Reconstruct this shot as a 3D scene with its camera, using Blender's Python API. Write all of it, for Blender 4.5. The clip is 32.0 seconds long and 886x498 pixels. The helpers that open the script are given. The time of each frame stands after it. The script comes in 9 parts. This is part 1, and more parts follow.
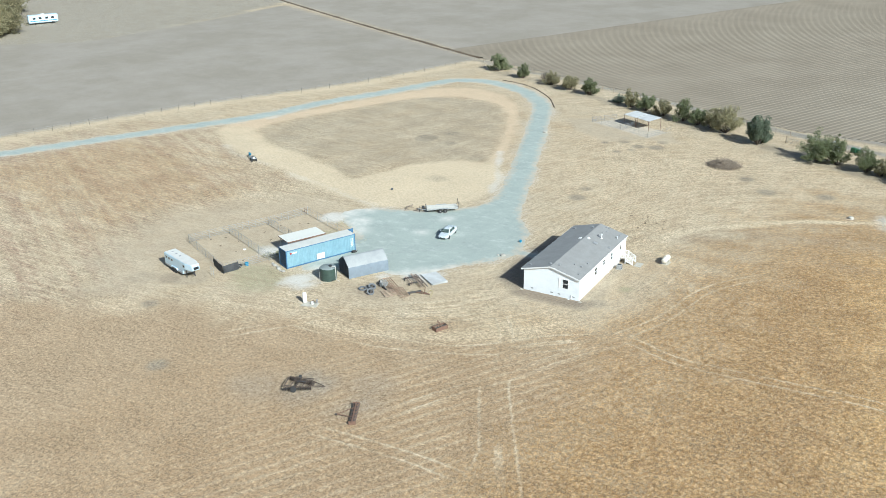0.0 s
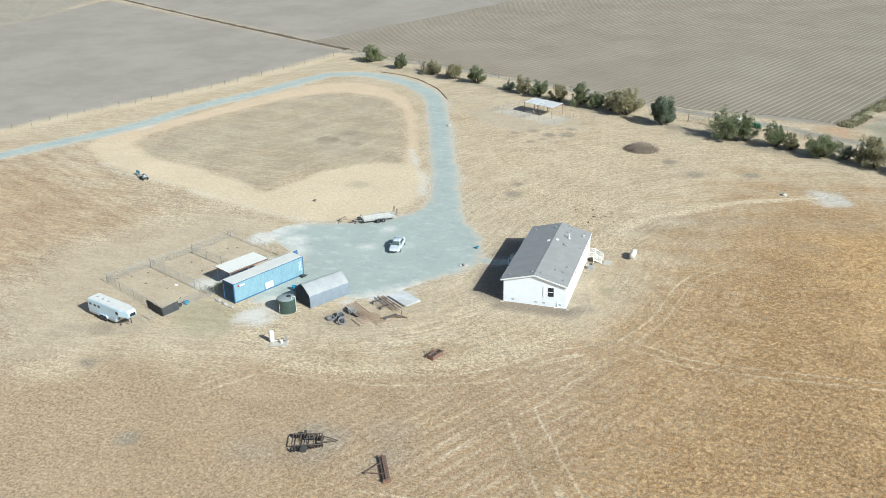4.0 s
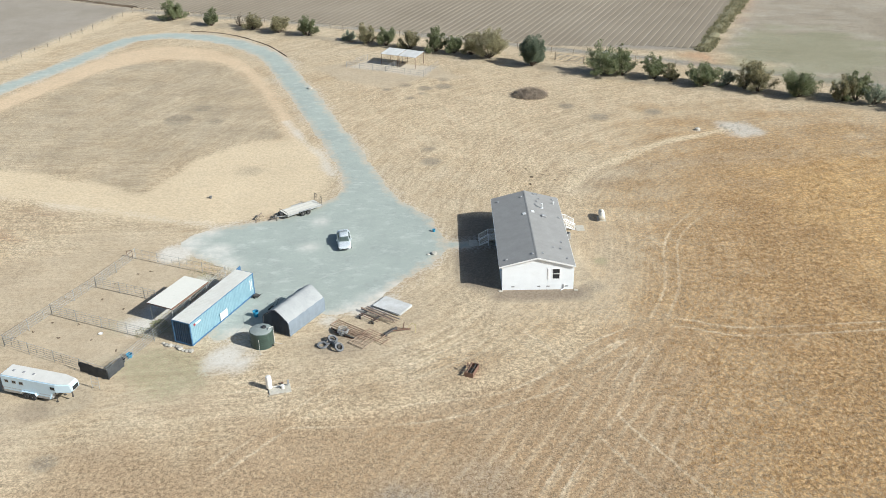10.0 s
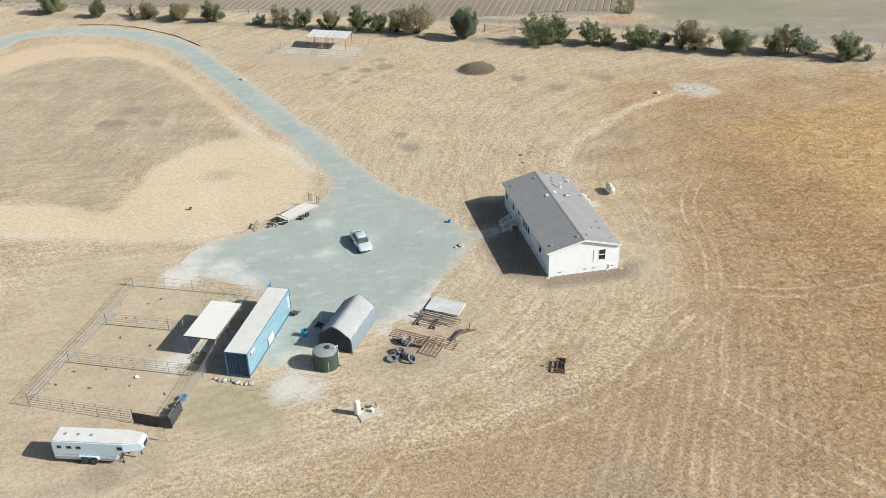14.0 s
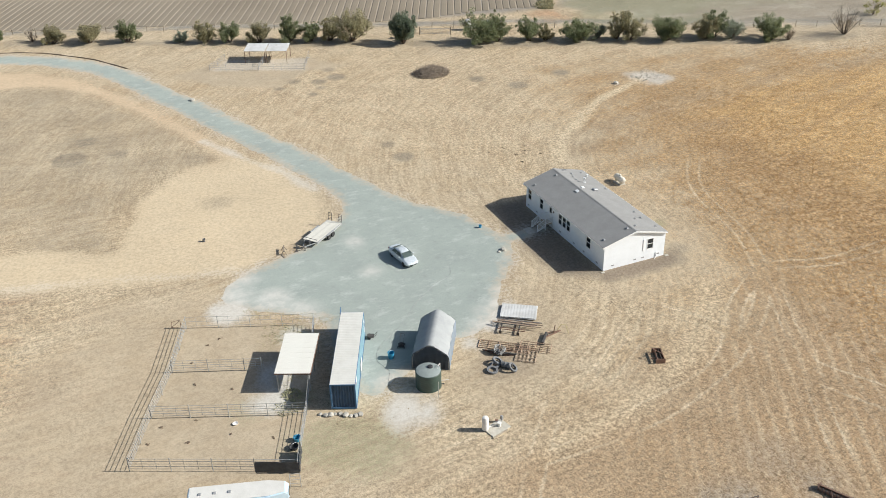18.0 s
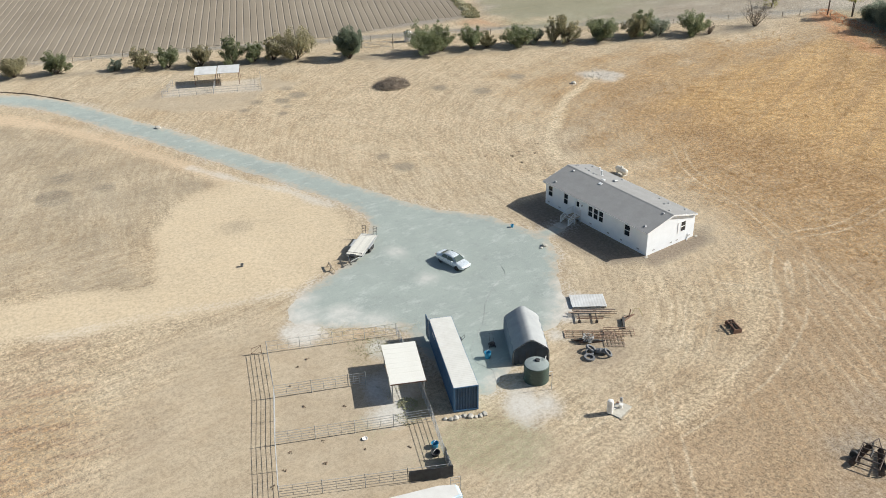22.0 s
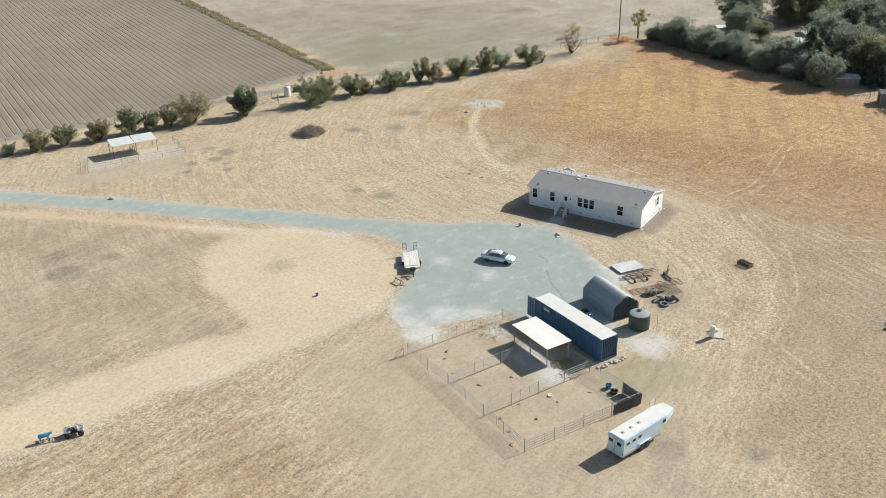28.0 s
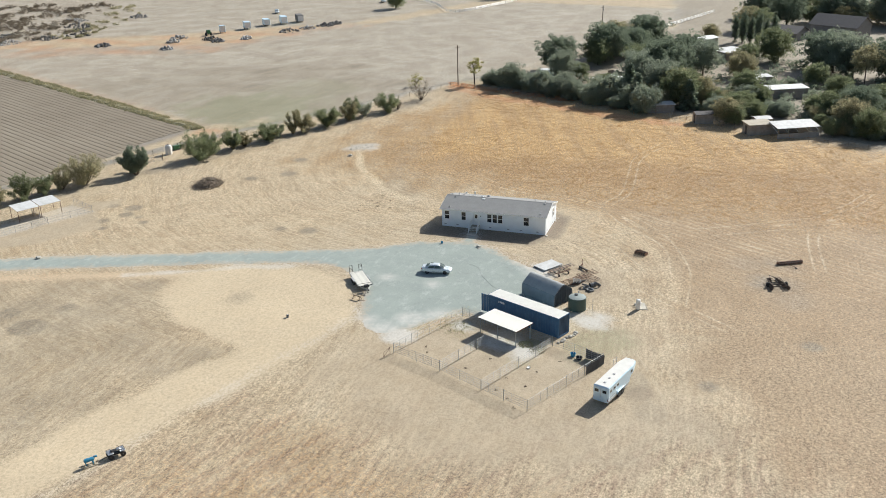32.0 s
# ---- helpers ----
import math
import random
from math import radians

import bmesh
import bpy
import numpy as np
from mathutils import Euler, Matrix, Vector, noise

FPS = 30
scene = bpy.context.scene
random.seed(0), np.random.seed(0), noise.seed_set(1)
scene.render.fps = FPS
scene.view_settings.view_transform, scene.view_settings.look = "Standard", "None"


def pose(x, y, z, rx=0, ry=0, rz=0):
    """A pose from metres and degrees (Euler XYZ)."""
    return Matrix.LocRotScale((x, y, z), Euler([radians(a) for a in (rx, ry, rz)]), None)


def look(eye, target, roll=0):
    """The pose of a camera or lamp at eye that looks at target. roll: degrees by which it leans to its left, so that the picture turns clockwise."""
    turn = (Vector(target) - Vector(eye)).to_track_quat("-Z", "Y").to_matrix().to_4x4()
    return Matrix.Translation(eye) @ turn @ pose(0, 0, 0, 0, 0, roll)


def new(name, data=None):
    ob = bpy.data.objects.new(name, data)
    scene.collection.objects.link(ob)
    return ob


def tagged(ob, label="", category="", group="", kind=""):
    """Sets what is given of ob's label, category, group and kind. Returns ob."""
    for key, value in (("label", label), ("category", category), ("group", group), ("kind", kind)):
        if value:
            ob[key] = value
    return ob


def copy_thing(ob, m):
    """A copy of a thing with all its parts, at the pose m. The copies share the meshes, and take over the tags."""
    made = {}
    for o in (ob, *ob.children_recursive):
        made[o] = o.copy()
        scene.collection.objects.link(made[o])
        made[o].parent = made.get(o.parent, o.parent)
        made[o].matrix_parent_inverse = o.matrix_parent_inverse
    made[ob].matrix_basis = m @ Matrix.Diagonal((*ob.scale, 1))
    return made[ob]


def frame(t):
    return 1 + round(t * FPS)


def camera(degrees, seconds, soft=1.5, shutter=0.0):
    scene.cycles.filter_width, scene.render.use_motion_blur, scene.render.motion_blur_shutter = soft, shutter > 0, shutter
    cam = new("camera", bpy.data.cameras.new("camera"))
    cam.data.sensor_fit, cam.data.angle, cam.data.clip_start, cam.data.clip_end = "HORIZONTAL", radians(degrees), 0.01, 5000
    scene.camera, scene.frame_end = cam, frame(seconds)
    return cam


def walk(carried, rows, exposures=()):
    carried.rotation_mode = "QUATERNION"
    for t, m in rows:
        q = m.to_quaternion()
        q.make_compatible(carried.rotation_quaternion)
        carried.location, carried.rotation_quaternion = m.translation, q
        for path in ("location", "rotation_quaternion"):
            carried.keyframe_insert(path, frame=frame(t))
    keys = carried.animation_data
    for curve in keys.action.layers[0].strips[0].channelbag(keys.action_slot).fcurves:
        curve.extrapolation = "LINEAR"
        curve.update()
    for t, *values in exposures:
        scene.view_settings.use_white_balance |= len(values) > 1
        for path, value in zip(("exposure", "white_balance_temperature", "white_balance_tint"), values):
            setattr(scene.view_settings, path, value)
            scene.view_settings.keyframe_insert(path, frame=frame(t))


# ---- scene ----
cam = camera(50.9, 32.0, soft=0.9)
PATH = [
    (0, (52.069, -111.095, 56.932), (51.13, -109.503, 56.167), -0.7),
    (1, (46.025, -112.362, 56.784), (45.175, -110.723, 56.015), -0.3),
    (2, (39.584, -112.614, 56.761), (38.831, -110.93, 55.989), -0.5),
    (3, (33.342, -111.38, 56.945), (32.678, -109.665, 56.159), -0.9),
    (3.5, (30.35, -110.433, 56.995), (29.732, -108.704, 56.202), -0.9),
    (5.5, (18.963, -106.158, 57.082), (18.534, -104.391, 56.249), -0.9),
    (6, (16.232, -105.11, 57.052), (15.851, -103.336, 56.211), -0.8),
    (7, (10.768, -102.936, 56.799), (10.48, -101.156, 55.934), -1.0),
    (8, (4.823, -100.838, 56.687), (4.633, -99.056, 55.797), -0.9),
    (9, (-0.973, -98.67, 56.69), (-1.069, -96.893, 55.776), -1.0),
    (10, (-6.942, -96.519, 56.778), (-6.943, -94.751, 55.843), -1.0),
    (11, (-12.815, -94.333, 56.932), (-12.725, -92.58, 55.974), -1.0),
    (12, (-18.81, -92.105, 57.041), (-18.629, -90.368, 56.067), -0.9),
    (13, (-24.753, -89.895, 57.028), (-24.486, -88.177, 56.04), -1.2),
    (14, (-30.793, -87.505, 56.929), (-30.437, -85.808, 55.932), -1.2),
    (14.5, (-33.828, -86.269, 56.937), (-33.428, -84.584, 55.935), -1.2),
    (16.5, (-45.707, -81.556, 57.236), (-45.136, -79.924, 56.23), -1.2),
    (17, (-48.709, -80.293, 57.259), (-48.095, -78.676, 56.255), -1.2),
    (18, (-54.668, -77.707, 57.242), (-53.97, -76.122, 56.242), -1.2),
    (19, (-60.586, -75.175, 57.292), (-59.805, -73.627, 56.294), -1.2),
    (20, (-66.401, -72.453, 57.27), (-65.542, -70.944, 56.279), -1.0),
    (21, (-72.191, -69.613, 57.155), (-71.255, -68.145, 56.17), -1.0),
    (22, (-77.889, -66.792, 57.071), (-76.88, -65.367, 56.096), -1.0),
    (23, (-83.496, -63.793, 57.072), (-82.416, -62.415, 56.105), -1.3),
    (24, (-89.218, -60.894, 57.177), (-88.066, -59.567, 56.223), -1.5),
    (25, (-95.074, -57.961, 57.211), (-93.848, -56.689, 56.274), -1.2),
    (25.5, (-98.573, -56.233, 57.231), (-97.304, -54.996, 56.305), -1.1),
    (27.5, (-115.921, -47.345, 57.442), (-114.468, -46.289, 56.562), -0.8),
    (28, (-121.215, -44.601, 57.432), (-119.708, -43.609, 56.57), -1.2),
    (28.5, (-126.788, -41.791, 57.433), (-125.226, -40.869, 56.591), -1.4),
    (29, (-131.697, -39.4, 57.487), (-130.087, -38.545, 56.664), -1.7),
    (29.5, (-135.424, -37.5, 57.6), (-133.771, -36.707, 56.801), -1.6),
    (30, (-138.414, -35.967, 57.702), (-136.733, -35.221, 56.915), -1.4),
    (30.5, (-141.162, -34.594, 57.734), (-139.46, -33.888, 56.957), -1.4),
    (31, (-143.589, -33.406, 57.726), (-141.868, -32.737, 56.957), -1.5),
    (31.5, (-145.235, -32.535, 57.761), (-143.497, -31.899, 57.002), -1.7),
    (32, (-146.153, -31.992, 57.853), (-144.4, -31.385, 57.105), -1.4),
]
walk(cam, [(t, look(e, g, r)) for t, e, g, r in PATH], exposures=[(0, 0.59, 5700, 1), (6, 0.57, 5930, 4), (12, 0.53, 6220, 7.5), (20, 0.54, 6370, 8.5), (32, 0.62, 6320, 8)])

# ---- world, sun ----
SUN = Vector((4.55, -2.2, 3.31)).normalized()
world = bpy.data.worlds.new("sky")
scene.world = world
world.use_nodes = True
wn = world.node_tree
sky = wn.nodes.new("ShaderNodeTexSky")
sky.sky_type = "NISHITA"
sky.sun_disc = False
sky.sun_elevation = math.asin(SUN.z)
sky.sun_rotation = math.atan2(SUN.x, SUN.y)
sky.air_density, sky.dust_density, sky.ozone_density = 1.0, 1.6, 1.0
wn.links.new(sky.outputs[0], wn.nodes["Background"].inputs[0])
wn.nodes["Background"].inputs[1].default_value = 0.062
sun = new("sun", bpy.data.lights.new("sun", "SUN"))
sun.data.energy, sun.data.angle, sun.data.color = 4.2, radians(0.55), (1.0, 0.97, 0.915)
sun.matrix_world = look(SUN * 200, (0, 0, 0))


# ---- materials ----
def material(name):
    m = bpy.data.materials.new(name)
    m.use_nodes = True
    return m, m.node_tree, m.node_tree.nodes["Principled BSDF"]


def node(nt, kind, links=(), **values):
    n = nt.nodes.new(kind)
    for key, v in values.items():
        if key.startswith("in_"):
            n.inputs[int(key[3:])].default_value = v
        elif key == "blend":
            n.blend_type = v
        elif key == "operation":
            n.operation = v
        elif key == "data_type":
            n.data_type = v
        elif key == "layer":
            n.attribute_name = v
        elif key == "clamp":
            n.use_clamp = v
    for i, o in links:
        nt.links.new(o, n.inputs[i])
    return n


def coords(nt, scale=(1, 1, 1), turn=0.0, kind="Object"):
    t = node(nt, "ShaderNodeTexCoord")
    return node(nt, "ShaderNodeMapping", [(0, t.outputs[kind])], in_2=(0, 0, turn), in_3=scale).outputs[0]


def fuzz(nt, vec, scale, detail=4.0, rough=0.6, lo=0.35, hi=0.65):
    n = node(nt, "ShaderNodeTexNoise", [(0, vec)], in_2=scale, in_3=detail, in_4=rough)
    r = node(nt, "ShaderNodeMapRange", [(0, n.outputs[0])], in_1=lo, in_2=hi)
    return r.outputs[0]


def blend(nt, f, a, b, how="MIX"):
    m = nt.nodes.new("ShaderNodeMix")
    m.data_type, m.blend_type = "RGBA", how
    for i, v in ((0, f), (6, a), (7, b)):
        if isinstance(v, (int, float)):
            m.inputs[i].default_value = v
        elif isinstance(v, tuple):
            m.inputs[i].default_value = (*v, 1)
        else:
            nt.links.new(v, m.inputs[i])
    return m.outputs[2]


def math2(nt, op, a, b, clamp=False):
    m = nt.nodes.new("ShaderNodeMath")
    m.operation, m.use_clamp = op, clamp
    for i, v in ((0, a), (1, b)):
        if isinstance(v, (int, float)):
            m.inputs[i].default_value = v
        else:
            nt.links.new(v, m.inputs[i])
    return m.outputs[0]


def surface(name, col, dark=None, scale=3.0, rough=0.7, metal=0.0, fine=25.0, bump=0.15, spread=0.1, spec=0.5, turn=(1, 1, 1)):
    """A surface with coarse stains and fine grain; dark is the stain's colour, spread the change from piece to piece."""
    m, nt, bs = material(name)
    dark = dark or tuple(v * 0.72 for v in col)
    v = coords(nt, turn)
    c = blend(nt, fuzz(nt, v, scale, 5, 0.65), col, dark)
    g = fuzz(nt, v, fine, 3, 0.7)
    c = blend(nt, math2(nt, "MULTIPLY", g, 0.3), c, tuple(min(1, x * 1.25) for x in col))
    if spread:
        info = node(nt, "ShaderNodeObjectInfo")
        k = node(nt, "ShaderNodeMapRange", [(0, info.outputs["Random"])], in_3=1 - spread, in_4=1 + spread)
        cc = node(nt, "ShaderNodeCombineColor", [(0, k.outputs[0]), (1, k.outputs[0]), (2, k.outputs[0])])
        c = blend(nt, 1.0, c, cc.outputs[0], "MULTIPLY")
    nt.links.new(c, bs.inputs["Base Color"])
    bs.inputs["Metallic"].default_value = metal
    bs.inputs["Specular IOR Level"].default_value = spec
    r = node(nt, "ShaderNodeMapRange", [(0, g)], in_3=max(0.05, rough - 0.12), in_4=min(1, rough + 0.12))
    nt.links.new(r.outputs[0], bs.inputs["Roughness"])
    if bump:
        b = node(nt, "ShaderNodeBump", [(2, g)], in_0=bump, in_1=0.02)
        nt.links.new(b.outputs[0], bs.inputs["Normal"])
    return m


# white tinted slightly blue to cancel the warm light off the ground
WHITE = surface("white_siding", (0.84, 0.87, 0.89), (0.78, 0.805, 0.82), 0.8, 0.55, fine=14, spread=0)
WHITE_TRIM = surface("white_trim", (0.84, 0.84, 0.82), (0.76, 0.76, 0.74), 2, 0.5, spread=0)
SKIRT = surface("skirting_panels", (0.83, 0.855, 0.87), (0.775, 0.795, 0.81), 1.2, 0.6, spread=0.02)
VENTS = surface("vent_metal", (0.42, 0.42, 0.42), (0.25, 0.25, 0.25), 4, 0.5, 0.3)
VENT_WHITE = surface("vent_white", (0.78, 0.78, 0.76), (0.6, 0.6, 0.6), 4, 0.5)
# one blue paint; how the sun falls is put into three tones
BLUE_SUNLIT = surface("sunlit_container_blue", (0.225, 0.36, 0.42), (0.18, 0.30, 0.355), 1.2, 0.6, fine=20, spread=0)
BLUE_SHADED = surface("shaded_container_blue", (0.05, 0.10, 0.17), (0.04, 0.075, 0.13), 1.2, 0.6, fine=20, spread=0)
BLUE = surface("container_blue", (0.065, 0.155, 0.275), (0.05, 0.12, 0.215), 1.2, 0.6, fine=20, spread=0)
CREAM_ROOF = surface("container_roof_paint", (0.645, 0.63, 0.575), (0.575, 0.555, 0.50), 0.9, 0.65, fine=12, spread=0)
SHED_ROOF = surface("shelter_sheet", (0.73, 0.71, 0.635), (0.67, 0.645, 0.57), 0.6, 0.6, fine=10, spread=0)
RUST = surface("rusty_iron", (0.25, 0.145, 0.10), (0.15, 0.095, 0.07), 5, 0.85, 0.2, bump=0.4)
DARK_RUST = surface("dark_rusty_iron", (0.125, 0.09, 0.07), (0.075, 0.06, 0.05), 5, 0.85, 0.2, bump=0.4)
IRON = surface("dark_iron", (0.08, 0.08, 0.08), (0.10, 0.08, 0.065), 6, 0.75, 0.3, bump=0.3)
GALV = surface("galvanised_pipe", (0.44, 0.45, 0.44), (0.33, 0.32, 0.30), 5, 0.5, 0.25)
STEEL = surface("brushed_steel", (0.55, 0.56, 0.57), (0.42, 0.42, 0.42), 4, 0.4, 0.6)
WOOD = surface("weathered_wood", (0.30, 0.25, 0.19), (0.19, 0.15, 0.11), 3, 0.85, bump=0.4, turn=(1, 6, 1))
WOOD_PALE = surface("pale_wood", (0.46, 0.40, 0.30), (0.32, 0.26, 0.19), 3, 0.85, bump=0.4)
DECK_WOOD = surface("bleached_deck_plank", (0.68, 0.655, 0.58), (0.57, 0.545, 0.47), 2, 0.85, bump=0.3, turn=(1, 6, 1))
POLE_WOOD = surface("creosoted_pole", (0.13, 0.085, 0.06), (0.08, 0.055, 0.04), 3, 0.9, bump=0.4, turn=(6, 6, 1))
TENT_CLOTH = surface("grey_canopy_cloth", (0.35, 0.36, 0.355), (0.285, 0.295, 0.295), 0.9, 0.85, fine=8, bump=0.3, spread=0)
BLACK_CLOTH = surface("black_tarp", (0.13, 0.135, 0.14), (0.085, 0.09, 0.095), 2, 0.65, fine=6, bump=0.6)
DRAPE = surface("dark_grey_drape", (0.125, 0.15, 0.18), (0.085, 0.105, 0.13), 1.5, 0.65, fine=6, bump=0.5, spread=0)
TANK_GREEN = surface("green_polytank", (0.045, 0.075, 0.06), (0.035, 0.055, 0.045), 1.5, 0.5, fine=12, spread=0)
TANK_TOP = surface("dusty_polytank_top", (0.27, 0.305, 0.29), (0.22, 0.25, 0.235), 2, 0.75, spread=0)
CONCRETE = surface("concrete", (0.50, 0.47, 0.40), (0.38, 0.35, 0.29), 2.5, 0.9, bump=0.4)
WHITE_TANK = surface("white_tank_paint", (0.78, 0.76, 0.72), (0.62, 0.58, 0.52), 2, 0.5)
PROPANE = surface("propane_paint", (0.72, 0.68, 0.58), (0.58, 0.52, 0.42), 2.5, 0.55)
RUBBER = surface("rubber", (0.035, 0.035, 0.036), (0.05, 0.047, 0.043), 8, 0.85, bump=0.3)
PLASTIC_BLUE = surface("blue_plastic", (0.04, 0.26, 0.42), (0.03, 0.20, 0.33), 3, 0.45)
CARPAINT = surface("silver_white_car_paint", (0.64, 0.69, 0.71), (0.60, 0.645, 0.665), 2, 0.25, 0.2, bump=0.0, spread=0)
# the sky's blue reflection is put into this white skin's colour
TRAILER_WHITE = surface("white_trailer_skin", (0.62, 0.77, 0.88), (0.58, 0.72, 0.83), 1.0, 0.4, 0.2, bump=0.02, spread=0)
ROOF_SKIN = surface("dusty_roof_skin", (0.68, 0.66, 0.61), (0.60, 0.58, 0.53), 1.0, 0.6, bump=0.05, spread=0)
CURTAIN = surface("blue_grey_side_curtain", (0.20, 0.235, 0.27), (0.155, 0.185, 0.215), 1.0, 0.75, fine=8, bump=0.3, spread=0)
PLASTIC_BLACK = surface("black_plastic", (0.03, 0.03, 0.032), (0.045, 0.045, 0.045), 4, 0.6)
STONE = surface("pale_rock", (0.46, 0.43, 0.37), (0.32, 0.30, 0.26), 2.5, 0.9, bump=0.6, spread=0.25)
HAY = surface("hay", (0.36, 0.345, 0.21), (0.27, 0.26, 0.15), 6, 0.95, bump=0.6)
LIGHT_RED = surface("red_lens", (0.35, 0.02, 0.02), (0.25, 0.02, 0.02), 6, 0.3, bump=0)
LIGHT_CLEAR = surface("clear_lens", (0.7, 0.72, 0.74), (0.6, 0.62, 0.64), 6, 0.15, bump=0)
BARK = surface("bark", (0.13, 0.10, 0.075), (0.08, 0.06, 0.045), 3, 0.95, bump=0.6, turn=(4, 4, 1))
ROOF_FAR = surface("far_roof", (0.13, 0.12, 0.115), (0.10, 0.09, 0.085), 1.5, 0.9)
STUCCO_GREY = surface("grey_house_wall", (0.24, 0.23, 0.22), (0.2, 0.19, 0.18), 1, 0.85)
SHEET_WHITE = surface("white_sheet_roof", (0.62, 0.62, 0.60), (0.46, 0.45, 0.42), 0.8, 0.55, fine=8)
SHED_WALL = surface("dusty_shed_wall", (0.36, 0.32, 0.28), (0.25, 0.22, 0.19), 1, 0.85)
CANVAS_TAN = surface("tan_sheet", (0.42, 0.37, 0.28), (0.33, 0.28, 0.21), 1, 0.8)
STICKS = surface("dead_branches", (0.27, 0.215, 0.16), (0.17, 0.135, 0.10), 3, 0.95)
JUNK_A = surface("scrap_grey", (0.16, 0.155, 0.15), (0.09, 0.085, 0.08), 2, 0.8, spread=0.5)
JUNK_PALE = surface("scrap_pale", (0.45, 0.44, 0.42), (0.25, 0.24, 0.22), 2, 0.7, spread=0.4)
GREEN_PAINT = surface("green_machine_paint", (0.04, 0.16, 0.07), (0.03, 0.1, 0.05), 2, 0.5)
TYRE_DUSTY = surface("dusty_old_rubber", (0.19, 0.195, 0.2), (0.11, 0.11, 0.112), 5, 0.9, bump=0.3)
PALE_RUST = surface("pale_rusty_steel", (0.46, 0.36, 0.27), (0.33, 0.23, 0.16), 5, 0.8, 0.1, bump=0.3)
RUST_LIGHT = surface("dusty_rust", (0.42, 0.30, 0.21), (0.30, 0.20, 0.14), 5, 0.85, 0.1, bump=0.3)
DRUM_GREY = surface("drum_grey_paint", (0.17, 0.18, 0.185), (0.12, 0.115, 0.11), 3, 0.7, bump=0.2)
WEED_BANK = surface("weedy_bank", (0.235, 0.215, 0.125), (0.16, 0.14, 0.085), 0.9, 1.0, bump=0.8)
SOIL_DARK = surface("turned_soil", (0.17, 0.125, 0.085), (0.12, 0.09, 0.06), 2, 1.0, bump=0.8)
YELLOW_HOSE = surface("faded_yellow_hose", (0.50, 0.42, 0.20), (0.40, 0.32, 0.15), 4, 0.7)


def glass_material(name, col, rough=0.06):
    m, nt, bs = material(name)
    bs.inputs["Base Color"].default_value = (*col, 1)
    bs.inputs["Roughness"].default_value = rough
    bs.inputs["IOR"].default_value = 1.5
    bs.inputs["Specular IOR Level"].default_value = 0.6
    return m


PANE = glass_material("window_pane_dark_interior", (0.022, 0.027, 0.032))
# pale green base holds the sky's reflection on the car windows
CARGLASS = glass_material("car_glass", (0.17, 0.22, 0.205), 0.06)


def shingle_material():
    m, nt, bs = material("grey_shingle")
    v = coords(nt)
    w = node(nt, "ShaderNodeTexWave", [(0, v)], in_1=1.1, in_2=0.5, in_3=2, in_4=2)
    w.wave_type, w.bands_direction, w.wave_profile = "BANDS", "X", "SAW"
    c = blend(nt, fuzz(nt, v, 0.7, 5, 0.7), (0.33, 0.325, 0.31), (0.28, 0.274, 0.26))
    c = blend(nt, math2(nt, "MULTIPLY", fuzz(nt, v, 18, 3, 0.8), 0.5), c, (0.225, 0.22, 0.21))
    nt.links.new(c, bs.inputs["Base Color"])
    bs.inputs["Roughness"].default_value = 0.93
    b = node(nt, "ShaderNodeBump", [(2, w.outputs[1])], in_0=0.25, in_1=0.01)
    nt.links.new(b.outputs[0], bs.inputs["Normal"])
    return m


SHINGLE = shingle_material()


def leaf_material(name, a, b, c):
    m, nt, bs = material(name)
    g = node(nt, "ShaderNodeNewGeometry")
    r = nt.nodes.new("ShaderNodeValToRGB")
    nt.links.new(g.outputs["Random Per Island"], r.inputs[0])
    r.color_ramp.elements[0].color, r.color_ramp.elements[1].color = (*a, 1), (*c, 1)
    e = r.color_ramp.elements.new(0.5)
    e.color = (*b, 1)
    info = node(nt, "ShaderNodeObjectInfo")
    k = node(nt, "ShaderNodeMapRange", [(0, info.outputs["Random"])], in_3=0.8, in_4=1.2)
    cc = node(nt, "ShaderNodeCombineColor", [(0, k.outputs[0]), (1, k.outputs[0]), (2, k.outputs[0])])
    nt.links.new(blend(nt, 1.0, r.outputs[0], cc.outputs[0], "MULTIPLY"), bs.inputs["Base Color"])
    bs.inputs["Roughness"].default_value = 0.7
    bs.inputs["Specular IOR Level"].default_value = 0.25
    t = node(nt, "ShaderNodeBsdfTranslucent", [(0, r.outputs[0])])
    mx = node(nt, "ShaderNodeMixShader", [(1, bs.outputs[0]), (2, t.outputs[0])], in_0=0.5)
    nt.links.new(mx.outputs[0], nt.nodes["Material Output"].inputs[0])
    return m


LEAF_GREEN = leaf_material("leaves_green", (0.15, 0.178, 0.088), (0.24, 0.268, 0.145), (0.36, 0.375, 0.22))
LEAF_DARK = leaf_material("leaves_dark_green", (0.165, 0.20, 0.135), (0.215, 0.255, 0.18), (0.285, 0.325, 0.23))
LEAF_OLIVE = leaf_material("leaves_olive", (0.218, 0.210, 0.126), (0.353, 0.328, 0.193), (0.554, 0.479, 0.294))
LEAF_GREY = leaf_material("leaves_grey_green", (0.235, 0.27, 0.20), (0.30, 0.335, 0.25), (0.39, 0.415, 0.315))
LEAF_YELLOW = leaf_material("leaves_yellow", (0.204, 0.204, 0.068), (0.340, 0.323, 0.119), (0.476, 0.425, 0.170))
TWIGS = leaf_material("bare_twigs", (0.136, 0.111, 0.085), (0.204, 0.170, 0.128), (0.289, 0.238, 0.170))
DRY_STEMS = leaf_material("dry_grass_stems", (0.38, 0.29, 0.175), (0.48, 0.38, 0.24), (0.57, 0.47, 0.32))
